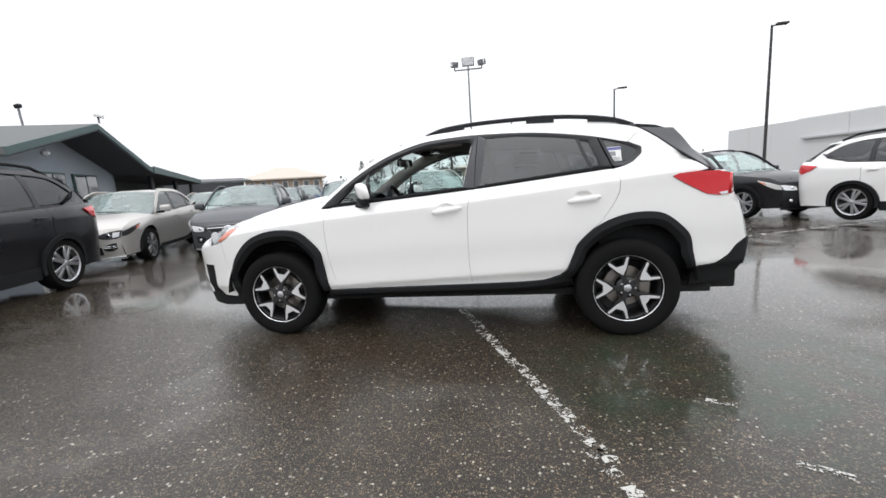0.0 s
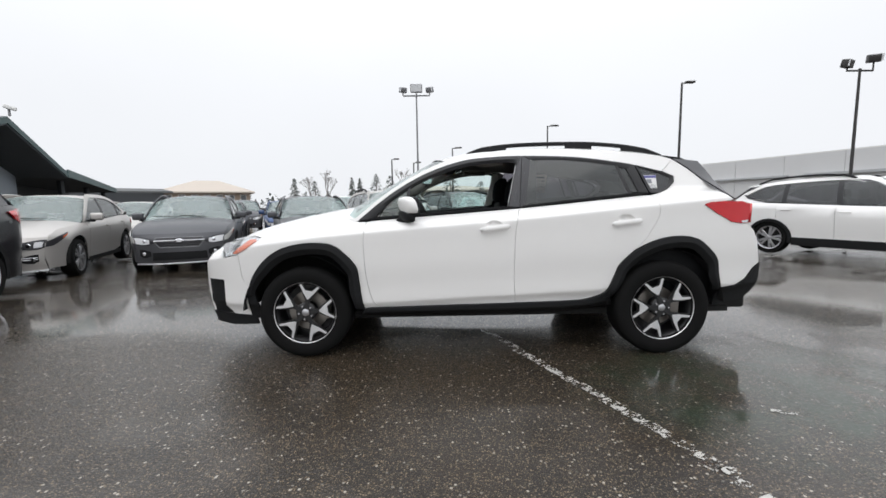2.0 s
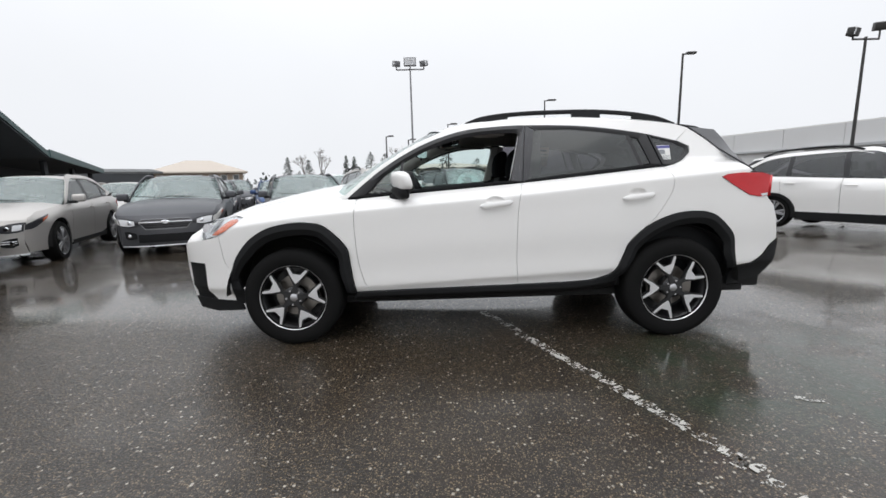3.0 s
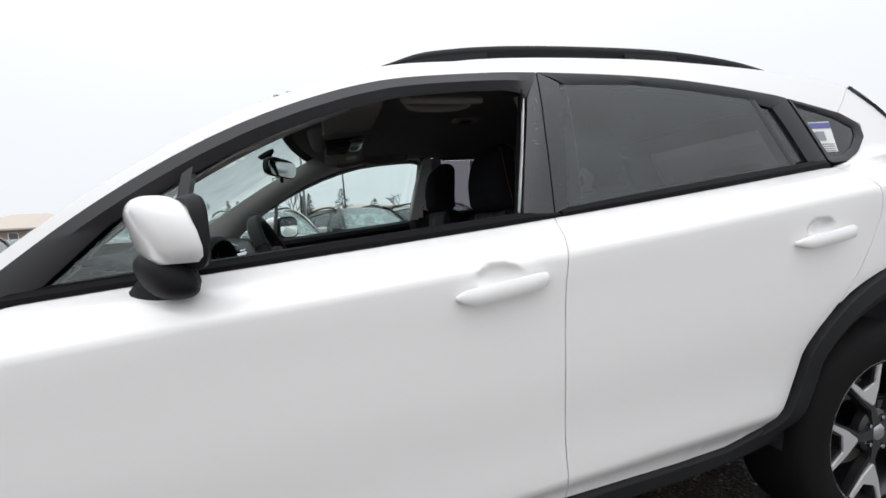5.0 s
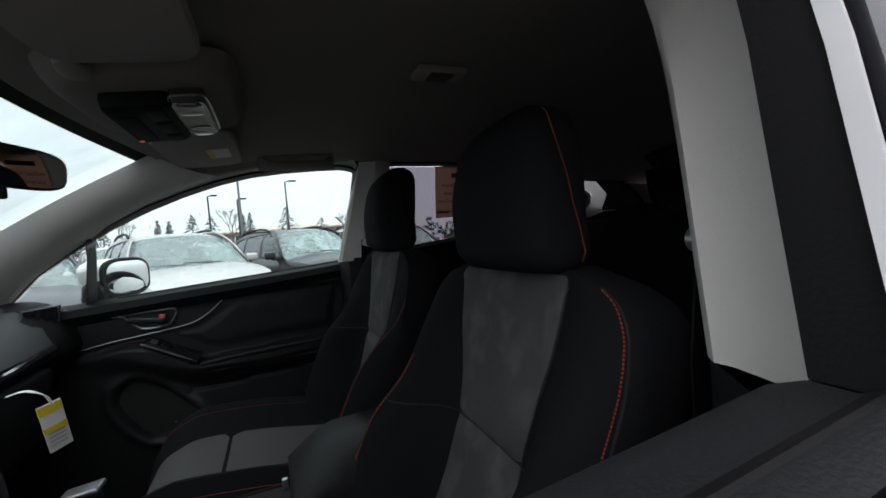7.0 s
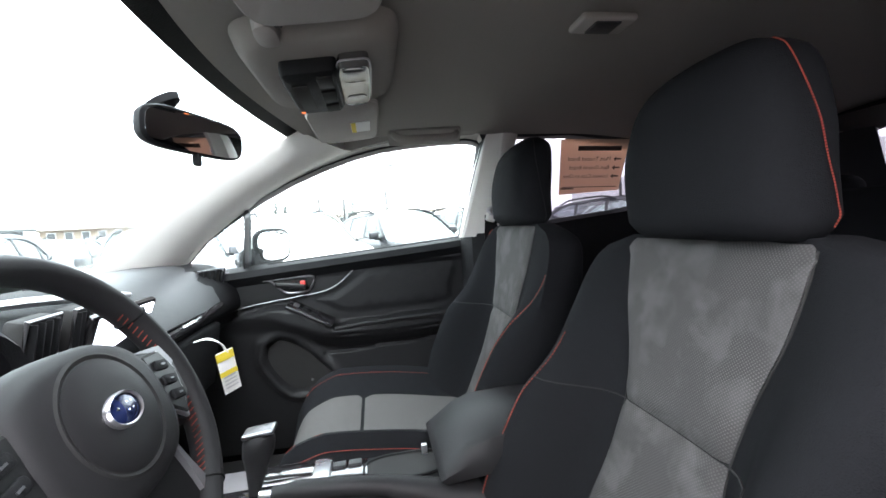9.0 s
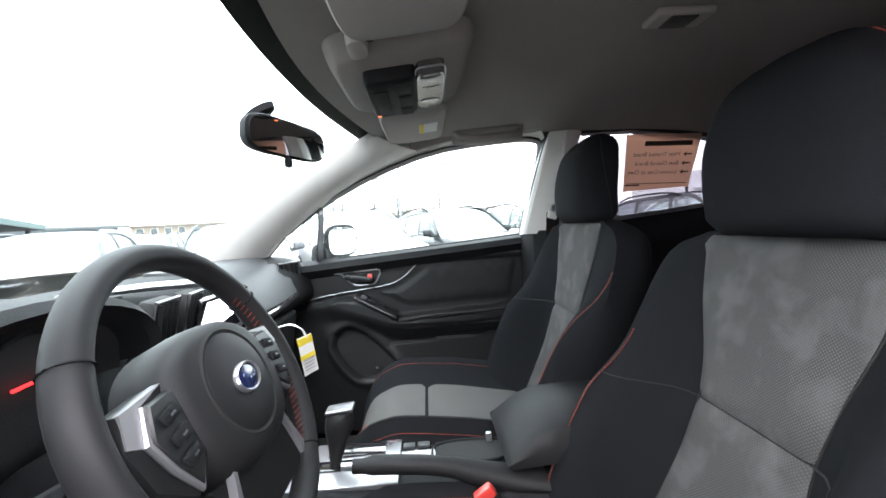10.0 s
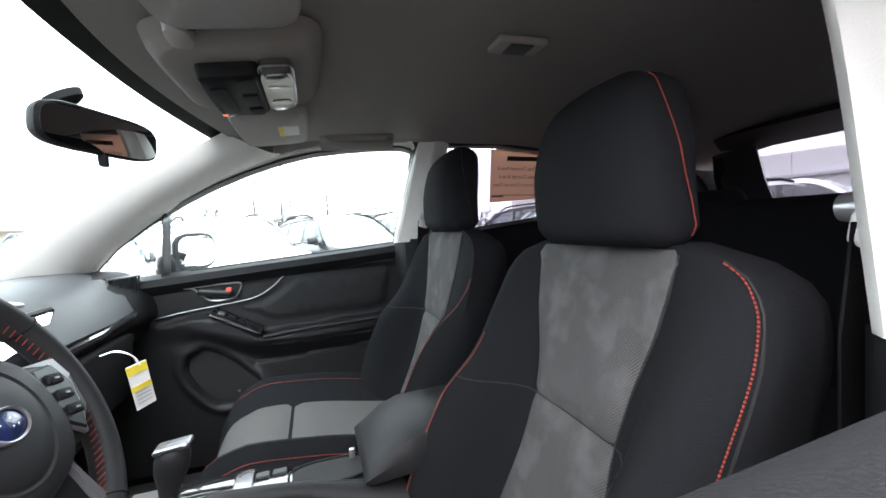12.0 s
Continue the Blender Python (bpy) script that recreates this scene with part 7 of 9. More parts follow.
def card_y(x, z):
    """Inner face of a front door: ledge roll, soft pad, armrest, pocket and map-pocket flap in relief."""
    y = 0.742
    y -= 0.016 * ramp01(1.022, 1.040, z)
    zt, zb = ARM_TOP(x), ARM_LOW(x)
    if z > zb - 0.03:
        f = 1 - ramp01(zt - 0.016, zt + 0.004, z)
        y -= ARM_OUT(x) * f * (ramp01(zb - 0.03, zb + 0.055, z) if z < zb + 0.055 else 1.0)
        if x > -0.29:
            y += 0.007 * math.exp(-((z - (zb + 0.038)) / 0.005) ** 2) * ramp01(-0.29, -0.25, x)
    d = depth_in(POCKET, x, z)
    y += 0.032 * ramp01(0.0, 0.022, d)
    y -= 0.014 * math.exp(-((d + 0.012) / 0.014) ** 2)
    line = 0.728 + 0.045 * (x + 0.323)
    if x > -0.335:
        y -= 0.012 * (1 - ramp01(line - 0.006, line, z)) * ramp01(-0.335, -0.30, x)
        y += 0.006 * math.exp(-((z - line) / 0.004) ** 2)
    return y


INLAY = spline([(-0.735, 1.060), (-0.60, 1.044), (-0.43, 1.030), (-0.205, 1.027)], 3) + spline([(-0.212, 1.020), (-0.255, 0.982), (-0.310, 0.955), (-0.40, 0.943), (-0.54, 0.928), (-0.66, 0.905), (-0.735, 0.880)], 3)
CUP = spline([(-0.516, 1.008), (-0.490, 1.004), (-0.462, 0.974), (-0.435, 0.959), (-0.385, 0.959), (-0.362, 0.968), (-0.346, 1.008), (-0.40, 1.012), (-0.516, 1.008)], 4)[:-1]
for s, door in zip((-1, 1), doors):
    fine = [(-0.79 + 0.014 * i + 0.007 * (j % 2), 0.55 + 0.0085 * j) for i in range(70) for j in range(60)]
    card = part("door_card", side_panel([(-0.80, 0.40), (0.20, 0.40), (0.20, 1.098), (-0.2, 1.072), (-0.80, 1.03)], lambda x, z: -card_y(x, z), -s, 0.0, 0.08, None, fine), M["card"], door, "black moulded door card with armrest and pocket")
    pad_y = lambda x, z: -(0.742 - 0.010 * ramp01(0.0, 0.030, depth_in(SOFT_PAD, x, z)))
    pad_fine = [(x, z) for q in (0.003, 0.008, 0.014, 0.021, 0.030) for x, z in inset(SOFT_PAD, q)]
    thicken(part("door_pad", side_panel(SOFT_PAD, pad_y, -s, 0.001, 0.04, None, pad_fine), M["pad"], door, "black soft door pad"), 0.004)
    # near-black sheet before the moulded pocket floor, painting the pocket's shade
    part("pocket_floor", side_panel(inset(POCKET, 0.008), lambda x, z: -0.757, -s, 0.0, 0.06), M["gap"], door, "dark sheet for the shade in the door pocket")
    # top ledge to the glass
    led = [[(x, s * (car_side(x, BELT(x) + 0.015) - 0.008), BELT(x) + 0.013), (x, s * (car_side(x, BELT(x) + 0.015) - 0.022), BELT(x) + 0.016), (x, s * 0.742, BELT(x) + 0.010), (x, s * 0.724, BELT(x) + 0.010), (x, s * 0.710, BELT(x) + 0.004), (x, s * 0.702, BELT(x) - 0.012), (x, s * 0.735, BELT(x) - 0.04)] for x in [-0.80 + 0.1 * k for k in range(10)] + [0.187]]
    thicken(part("door_ledge", grid(led, flip=s > 0), M["dash"], door, "black trim ledge"), 0.006)
    part("window_seal", tube([(x, s * (car_side(x, BELT(x) + 0.02) - 0.026), BELT(x) + 0.014) for x in [-0.5 + 0.1 * k for k in range(7)] + [0.185]], 0.008), M["seal"], door)
    # curved inlay with the inner handle
    plate_y = lambda x, z: -(0.738 - 0.016 * ramp01(1.022, 1.040, z) - 0.006)
    thicken(part("handle_panel", side_panel(INLAY, plate_y, -s, 0.0, 0.05), M["inlay"], door, "dark satin inlay round the inner handle"), 0.012)
    for run, r in ((INLAY[:10], 0.0022), (INLAY[10:], 0.0018)):
        part("inlay_line", tube([(x, -s * plate_y(x, z) - s * 0.002, z) for x, z in run], r, 6), M["satin_dark"], door, "thin silver line")
    # no hollow here: a flat near-black plate paints the shade behind the handle
    cup = part("handle_cup", moved(prism(CUP, -0.002, 0.004), pose(0, s * 0.729, 0)), M["gap"], door, "flat dark plate for the shade of the handle recess")
    part("handle_bezel", tube([(x, s * 0.724, z) for x, z in CUP], 0.0038, 6, None, 1.0, True), M["satin_dark"], cup, "dark silver bezel")
    part("inner_handle", moved(rbox((0.105, 0.016, 0.022), None, 0.007, 3), pose(-0.425, s * 0.716, 0.986, 0, 8, -s * 6)), M["inlay"], door, "dark inner handle")
    part("lock_knob", moved(rbox((0.018, 0.014, 0.020), None, 0.004), pose(-0.382, s * 0.712, 0.990)), M["redplastic"], door, "red lock marker")
    tilt = math.degrees(math.atan2(0.912 - 0.838, 0.42 - 0.29))
    sw = part("switch_panel", moved(rbox((0.170, 0.056, 0.012), None, 0.005, 3), pose(-0.362, s * 0.694, 0.886, s * 22, tilt, 0)), M["piano"], door, "gloss black window switches")
    for k in range(3):
        part("switch", moved(rbox((0.020, 0.016, 0.008), None, 0.003), pose(-0.362, s * 0.694, 0.886, s * 22, tilt, 0) @ pose(-0.055 + 0.034 * k, 0, 0.008)), M["satin_dark"] if k < 1 else M["dash"], sw)
    part("pull_lip", tube(spline([(-0.285, s * 0.682, 0.826), (-0.15, s * 0.678, 0.838), (0.03, s * 0.680, 0.842), (0.19, s * 0.690, 0.848)], 4), 0.008), M["leather"], door, "padded pull edge")
    part("speaker_dot", moved(revolve([(0.0, -0.003), (0.004, -0.003), (0.005, 0.0), (0.0, 0.0)], 10), pose(-0.387, s * 0.758, 0.632, 0, 0, 0 if s > 0 else 180)), M["satin_dark"], door)
for s, door in zip((-1, 1), rear_doors):
    rc = part("door_card", side_panel([(0.36, 0.42), (0.86, 0.45), (0.98, 0.70), (1.10, 0.80), (1.16, 1.19), (0.8, 1.165), (0.36, 1.125)], lambda x, z: -rear_card_y(x, z - 0.03), -s, 0.0, 0.08), M["dash"], door, "black moulded door card")
    thicken(rc, 0.01)
    led = [[(x, s * (car_side(x, BELT(x) + 0.02) - 0.012), BELT(x) + 0.022), (x, s * 0.735, BELT(x) + 0.024), (x, s * 0.72, BELT(x) + 0.01)] for x in [0.34 + 0.082 * k for k in range(11)]]
    thicken(part("door_ledge", grid(led, flip=s > 0), M["seal"], door), 0.006)

cabin_before = set(bpy.data.objects)
# dashboard
dprof = spline([(-1.10, 1.055), (-0.92, 1.085), (-0.78, 1.098), (-0.68, 1.092), (-0.63, 1.060), (-0.60, 1.00), (-0.595, 0.955), (-0.62, 0.93), (-0.63, 0.85), (-0.66, 0.75), (-0.74, 0.62), (-0.85, 0.52)], 3)


def fore(x, z):
    """0 at the dashboard's crest, 1 at the foot of the windscreen."""
    return max(0.0, min(1.0, (-0.78 - x) / 0.32)) * (z > 1.0)


drows = []
for k in range(25):
    v = k / 12 - 1
    y = 0.735 * v
    side_in = 0.05 * abs(v) ** 6
    drows.append([(x + 0.03 * math.exp(-((y - 0.06) / 0.18) ** 2) * (1 if z < 0.92 else -1.0) - side_in * 0.3 + 0.045 * abs(v) ** 8 * (z > 0.9) + 0.23 * abs(v) ** 2.3 * fore(x, z), y, z - 0.055 * abs(v) ** 2.6 * fore(x, z)) for x, z in dprof])
dash = part("dashboard", grid(drows, flip=True), M["dash"], car, "black dashboard")
thicken(dash, 0.01)
pad = []
for k in range(13):
    y = 0.20 + 0.42 * k / 12
    pad.append([(-0.80, y, 1.106), (-0.70, y, 1.103), (-0.640, y, 1.078), (-0.605, y, 1.030), (-0.585, y, 0.985), (-0.60, y, 0.978)])
thicken(part("dash_pad", grid(pad, flip=True), M["dash_soft"], dash, "grey stitched dash pad"), 0.01)
part("dash_trim", tube([(-0.575, 0.18, 0.962), (-0.572, 0.4, 0.966), (-0.58, 0.62, 0.98)], 0.010, 8), M["piano"], dash, "gloss trim strip")
part("dash_silver", tube([(-0.70, -0.14, 1.112), (-0.66, 0.0, 1.105), (-0.63, 0.14, 1.092), (-0.62, 0.22, 1.08)], [0.008, 0.014, 0.016, 0.01], 8, None, 0.6), M["satin"], dash, "satin silver trim")
glove = part("glove_box", moved(rbox((0.03, 0.42, 0.20), None, 0.015, 3), pose(-0.615, 0.42, 0.83, 0, 10, 0)), M["dash"], dash, "black glove box lid")


def vent(cy, cz, cx, w, h, yaw, pitch=0):
    vt = part("air_vent", moved(rbox((0.03, w, h), None, 0.008), pose(cx, cy, cz, 0, pitch, yaw)), M["gap"], dash, "black air vent")
    for k in range(4):
        part("slat", moved(rbox((0.03, 0.006, h * 0.86), None, 0.002), pose(cx, cy, cz, 0, pitch, yaw) @ pose(0.008, (k - 1.5) * w / 4.4, 0, 0, 0, 20)), M["dash"], vt)
    part("vent_frame", tube([(pose(cx, cy, cz, 0, pitch, yaw) @ Vector((0.017, a * w / 2, b * h / 2))) for a, b in ((-1, -1), (1, -1), (1, 1), (-1, 1))], 0.0035, 6, None, 1.0, True), M["satin_dark"], vt)
    return vt


vent(0.655, 1.055, -0.625, 0.10, 0.075, -28, 12)
vent(-0.035, 1.045, -0.626, 0.075, 0.085, 4, 12)
vent(0.050, 1.045, -0.624, 0.06, 0.085, 8, 12)
vent(-0.655, 1.055, -0.625, 0.10, 0.075, 28, 12)
scr = part("centre_screen", moved(rbox((0.02, 0.22, 0.13), None, 0.008), pose(-0.618, 0.165, 1.005, 0, 20, 0)), M["piano"], dash, "gloss centre screen surround")
part("display", moved(rbox((0.004, 0.185, 0.10), None, 0.001), pose(-0.606, 0.165, 1.008, 0, 20, 0)), M["display"], scr, "bright white display")
part("knob", moved(revolve([(0.0, -0.018), (0.014, -0.018), (0.017, 0.0), (0.0, 0.0)], 20), pose(-0.592, 0.080, 0.965, 0, 0, 90)), M["satin"], scr)
stack = part("centre_stack", moved(rbox((0.10, 0.27, 0.26), None, 0.02, 3), pose(-0.60, 0.02, 0.83, 0, 22, 0)), M["piano"], dash, "gloss black centre stack")
for k in range(3):
    part("climate_knob", moved(revolve([(0.0, -0.022), (0.022, -0.022), (0.026, 0.0), (0.0, 0.0)], 24), pose(-0.545, -0.06 + 0.08 * k, 0.85, 0, 20, 90)), M["satin"], stack, "silver ringed knob")
# instrument binnacle
hood_rows2 = []
for k in range(17):
    a = math.pi * k / 16
    yy, zz = -0.335 - 0.185 * math.cos(a), 1.025 + 0.105 * math.sin(a) ** 0.7
    hood_rows2.append([(-0.74, yy, zz), (-0.66, yy, zz + 0.006), (-0.550, yy * 1.0, zz + 0.002), (-0.540, yy, zz - 0.010), (-0.550, -0.335 - 0.170 * math.cos(a), 1.02 + 0.090 * math.sin(a) ** 0.7), (-0.60, -0.335 - 0.165 * math.cos(a), 1.015 + 0.085 * math.sin(a) ** 0.7)])
part("instrument_hood", grid(hood_rows2), M["dash"], dash, "black instrument hood")
face = part("instrument_panel", moved(rbox((0.01, 0.34, 0.16), None, 0.004), pose(-0.598, -0.335, 1.035, 0, 8, 0)), M["gap"], dash, "dark instrument panel")
for cy, lit in ((-0.315, True), (-0.200, False)):
    ring = [(pose(-0.590, cy, 1.040, 0, 8, 0) @ Vector((0, 0.056 * math.cos(a), 0.056 * math.sin(a)))) for a in (2 * math.pi * k / 28 for k in range(28))]
    dial = part("dial_ring", tube(ring, 0.003, 6, None, 1.0, True), M["dash"], dash, "dark dial ring")
    if lit:
        nd = pose(-0.586, cy + 0.010, 1.037, 0, 8, 0)
        part("needle", tube([nd @ Vector((0, 0.005, 0.001)), nd @ Vector((0, -0.032, -0.001))], 0.0020, 6), M["needle"], dial, "lit red needle")
part("warning_light", moved(rbox((0.003, 0.006, 0.006), None, 0.001), pose(-0.588, -0.355, 1.078)), M["needle"], dash, "lit red warning light")

for o in set(bpy.data.objects) - cabin_before:
    o.data.transform(Matrix.Translation((-0.042, 0.0, -0.022)))
# steering wheel
SW = Matrix.Translation((-0.419, -0.314, 0.989)) @ Matrix(((0, -math.sin(radians(24)), math.cos(radians(24)), 0), (1, 0, 0, 0), (0, math.cos(radians(24)), math.sin(radians(24)), 0), (0, 0, 0, 1)))
wheel = part("steering_wheel", moved(tube([(0.176 * math.cos(a), 0.176 * math.sin(a) - 0.004 * (math.sin(a) < -0.9), 0) for a in (2 * math.pi * k / 72 for k in range(72))], 0.0155, 14, None, 1.25, True), SW), M["leather"], car, "black leather steering wheel rim")
for a0, a1 in ((-52, 35), (145, 232)):
    bm = bmesh.new()
    for k in range(30):
        a = radians(a0 + (a1 - a0) * k / 29)
        c = Vector((math.cos(a), math.sin(a), 0))
        t = Vector((-math.sin(a), math.cos(a), 0))
        tube([c * 0.1600 + t * 0.0022 + Vector((0, 0, 0.008)), c * 0.1600 - t * 0.0022 + Vector((0, 0, -0.002))], 0.0007, 5, bm)
    part("stitching", moved(bm, SW), M["stitch"], wheel, "orange stitching")
for a in (150, 30, 235, 305):
    q = radians(a)
    part("rim_seam", moved(tube([(0.176 * math.cos(q) + 0.0162 * math.cos(b) * math.cos(q), 0.176 * math.sin(q) + 0.0162 * math.cos(b) * math.sin(q), 0.0202 * math.sin(b)) for b in (2 * math.pi * k / 16 for k in range(16))], 0.0012, 5, None, 1.0, True), SW), M["seal"], wheel)
hub = []
for q, z in ((1.0, -0.040), (1.02, -0.008), (0.98, 0.012), (0.90, 0.023), (0.78, 0.0285), (0.5, 0.0295)):
    hub.append([(q * (0.104 * math.copysign(abs(math.cos(a)) ** 0.75, math.cos(a))), q * (0.084 if math.sin(a) > 0 else 0.086) * math.copysign(abs(math.sin(a)) ** 0.8, math.sin(a)) - 0.004, z) for a in (2 * math.pi * k / 48 for k in range(48))])
part("hub", moved(solid(hub), SW), M["leather"], wheel, "black airbag hub")
flat_on = lambda bm: moved(moved(bm, pose(0, 0, 0, -90, 0, 0)), SW)
part("hub_groove", flat_on(revolve([(0.060, -0.0285), (0.064, -0.0305), (0.067, -0.0285), (0.064, -0.024)], 56, True)), M["gap"], wheel, "groove round the airbag cover")
part("hub_pad", flat_on(revolve([(0.0, -0.0345), (0.035, -0.0340), (0.055, -0.0320), (0.0595, -0.0295), (0.0605, -0.026), (0.0, -0.026)], 56)), M["leather"], wheel, "round airbag cover")
oval_m = pose(0, 0, 0, -90, 0, 0) @ Matrix.Diagonal((1.18, 1, 0.80, 1))
badge = part("badge", moved(moved(revolve([(0.0185, -0.0385), (0.0205, -0.0400), (0.0225, -0.0375), (0.0225, -0.033), (0.0, -0.033), (0.0, -0.0365), (0.0180, -0.0365)], 40), oval_m), SW), M["satin"], wheel, "oval badge with bright edge")
part("badge_field", moved(moved(revolve([(0.0, -0.0400), (0.012, -0.0392), (0.0185, -0.0370), (0.0, -0.0362)], 32), oval_m), SW), M["blue"], badge, "dark blue enamel field")
for x, y, r in ((-0.011, 0.003, 0.0036), (0.003, 0.005, 0.0017), (0.010, 0.004, 0.0015), (0.001, -0.003, 0.0017), (0.008, -0.003, 0.0015), (0.014, 0.0, 0.0014)):
    part("badge_star", moved(solid([[(x + r * q * (1.0 if k % 2 == 0 else 0.45) * math.cos(math.pi * k / 4), y + r * q * (1.0 if k % 2 == 0 else 0.45) * math.sin(math.pi * k / 4), z) for k in range(8)] for q, z in ((1.0, 0.0375), (1.0, 0.0398 - 22 * (x * x + y * y) * 0.25), (0.4, 0.0404 - 22 * (x * x + y * y) * 0.25))]), SW), M["chrome"], badge, "bright badge star")
for s in (-1, 1):
    pod = [(s * 0.088, 0.046), (s * 0.150, 0.040), (s * 0.162, 0.012), (s * 0.155, -0.034), (s * 0.120, -0.066), (s * 0.090, -0.048)]
    sp = part("spoke", moved(solid([[(x, y, -0.018) for x, y in pod], [(x, y, 0.006) for x, y in pod], [(x * 0.985, y * 0.93, 0.012) for x, y in pod]]), SW), M["inlay"], wheel, "dark spoke with silver switch surround")
    capp = [(s * 0.092, 0.046), (s * 0.148, 0.040), (s * 0.158, 0.012), (s * 0.143, 0.004), (s * 0.128, 0.036)]
    part("spoke_cap", moved(solid([[(x, y, 0.004) for x, y in capp], [(x, y * 0.96, 0.0135) for x, y in capp]]), SW), M["satin_mid"], sp, "satin silver spoke cap")
    key = [(s * 0.092, 0.036), (s * 0.127, 0.034), (s * 0.141, 0.004), (s * 0.131, -0.026), (s * 0.115, -0.056), (s * 0.093, -0.036)]
    kp = part("button_pod", moved(solid([[(x, y, 0.008) for x, y in key], [(x, y, 0.017) for x, y in key], [(s * 0.113 + (x - s * 0.113) * 0.9, y * 0.92, 0.021) for x, y in key]]), SW), M["inlay"], sp, "dark button cluster")
    part("bezel", moved(tube([(x, y, 0.0155) for x, y in key[1:]], [0.0028, 0.0040, 0.0040, 0.0038, 0.0022], 8), SW), M["satin"], sp, "silver button bezel")
    for k in range(3):
        part("button", moved(moved(rbox((0.024, 0.013, 0.006), None, 0.0025), pose(s * 0.113, 0.016 - 0.021 * k, 0.0225, 0, 0, -s * 12)), SW), M["dash"], kp, "black button")
        part("button_mark", moved(moved(rbox((0.007, 0.002, 0.0016), None, 0.0), pose(s * 0.113, 0.016 - 0.021 * k, 0.0258, 0, 0, -s * 12)), SW), M["satin_dark"], kp, "grey button mark")
    leg = [[(s * (0.066 + 0.026 * t + w * (0.4 + 0.9 * t * t)), -0.066 - 0.080 * t, 0.013 - 0.010 * t + d) for w, d in ((-0.010, -0.006), (0.010, -0.006), (0.008, 0.003), (-0.008, 0.003))] for t in (0.0, 0.35, 0.7, 1.0)]
    part("lower_spoke", moved(solid(leg), SW), M["satin_mid"], sp, "silver lower spoke")
part("lower_spoke_web", moved(solid([[(-0.066, -0.05, -0.014), (0.066, -0.05, -0.014), (0.090, -0.148, -0.008), (-0.090, -0.148, -0.008)], [(-0.060, -0.05, 0.010), (0.060, -0.05, 0.010), (0.084, -0.148, 0.001), (-0.084, -0.148, 0.001)]]), SW), M["inlay"], wheel, "black lower spoke")
part("steering_column", moved(moved(rbox((0.11, 0.10, 0.26), None, 0.03, 3), pose(0, -0.02, -0.17)), SW), M["dash"], car, "black column shroud")
for s in (-1, 1):
    part("stalk", moved(tube([(s * 0.05, -0.005, -0.09), (s * 0.13, 0.0, -0.075), (s * 0.20, 0.006, -0.065)], [0.009, 0.010, 0.012], 8), SW), M["dash"], car, "black control stalk")


# seats
def front_seat(yc, dz, dx=0.0, low_inside=False):
    """A front seat; with low_inside the bolster towards the console fades out at shoulder height."""
    fade = pchip([(0.0, 0.80), (0.40, 0.75), (0.58, 0.62), (0.71, 0.25), (1.0, 0.25)])
    seat = part("front_seat", moved(rbox((0.42, 0.42, 0.16), None, 0.03), pose(-0.05, yc, 0.42 + dz)), M["gap"], car, "front seat with grey woven centre and orange stitching")
    spine = pchip([(a, b + dx * a) for a, b in ((0.0, 0.105), (0.3, 0.180), (0.6, 0.235), (0.8, 0.268), (1.0, 0.300))])
    zz = lambda v: 0.58 + dz + 0.558 * v
    wid = pchip([(0.0, 0.220), (0.3, 0.258), (0.5, 0.262), (0.64, 0.258), (0.8, 0.262), (0.88, 0.256), (0.94, 0.236), (0.98, 0.195), (1.0, 0.150)])
    bol = pchip([(0.0, 0.12), (0.25, 0.140), (0.5, 0.118), (0.64, 0.070), (0.8, 0.040), (0.9, 0.024), (1.0, 0.006)])
    hump = pchip([(0.0, 0.0), (0.36, 0.0), (0.46, 0.10), (0.72, 0.90), (0.82, 1.0), (0.92, 0.75), (1.0, 0.15)])
    thick = pchip([(0.0, 0.13), (0.5, 0.125), (0.9, 0.105), (1.0, 0.055)])

    def F(u, v, out=0.0):
        x = spine(v) - bol(v) * hump(min(1, abs(u))) * (fade(v) if low_inside and u < 0 else 1.0) + 0.012 * math.cos(u * 1.6) - out + 0.03 * max(0, v - 0.93) * 10 * (v - 0.93)
        return (x, yc + wid(v) * u, zz(v))

    rows = []
    us = [k / 18 - 1 for k in range(37)]
    for i in range(30):
        v = i / 29
        ring = [F(u, v) for u in us]
        th = thick(v)
        ring += [(spine(v) + th * f, yc + wid(v) * u, zz(v)) for u, f in ((1.0, 0.15), (1.005, 0.45), (0.97, 0.75), (0.84, 0.95), (0.4, 1.0), (0.0, 1.0), (-0.4, 1.0), (-0.84, 0.95), (-0.97, 0.75), (-1.005, 0.45), (-1.0, 0.15))]
        rows.append(ring)
    part("backrest", solid(rows), M["cloth"], seat, "dark cloth backrest with bolsters", 50)

    def patch(u0, u1, v0, v1, out, n=20, m=18):
        """A sewn-in panel that swells between its seams."""
        rr = []
        for i in range(m + 1):
            v = v0 + (v1 - v0) * i / m
            a, b = (u0(v), u1(v))
            puff = 0.0035 * (1 - (2 * i / m - 1) ** 8)
            rr.append([F(a + (b - a) * k / n, v, out - 0.005 * (k in (0, n)) - 0.004 * (i in (0, m)) + puff * (1 - (2 * k / n - 1) ** 8)) for k in range(n + 1)])
        return grid(rr)

    e = pchip([(0.0, 0.46), (0.28, 0.405), (0.45, 0.36), (0.55, 0.348), (0.62, 0.37), (0.8, 0.475), (0.93, 0.57), (0.985, 0.74)])
    thicken(part("backrest_insert", patch(lambda v: -e(v), e, 0.560, 0.985, 0.003), M["cloth_grey"], seat, "grey woven backrest centre", 60), 0.006)
    thicken(part("lumbar_insert", patch(lambda v: -e(v), e, 0.04, 0.550, 0.003), M["cloth_grey"], seat, "grey woven lumbar panel", 60), 0.006)
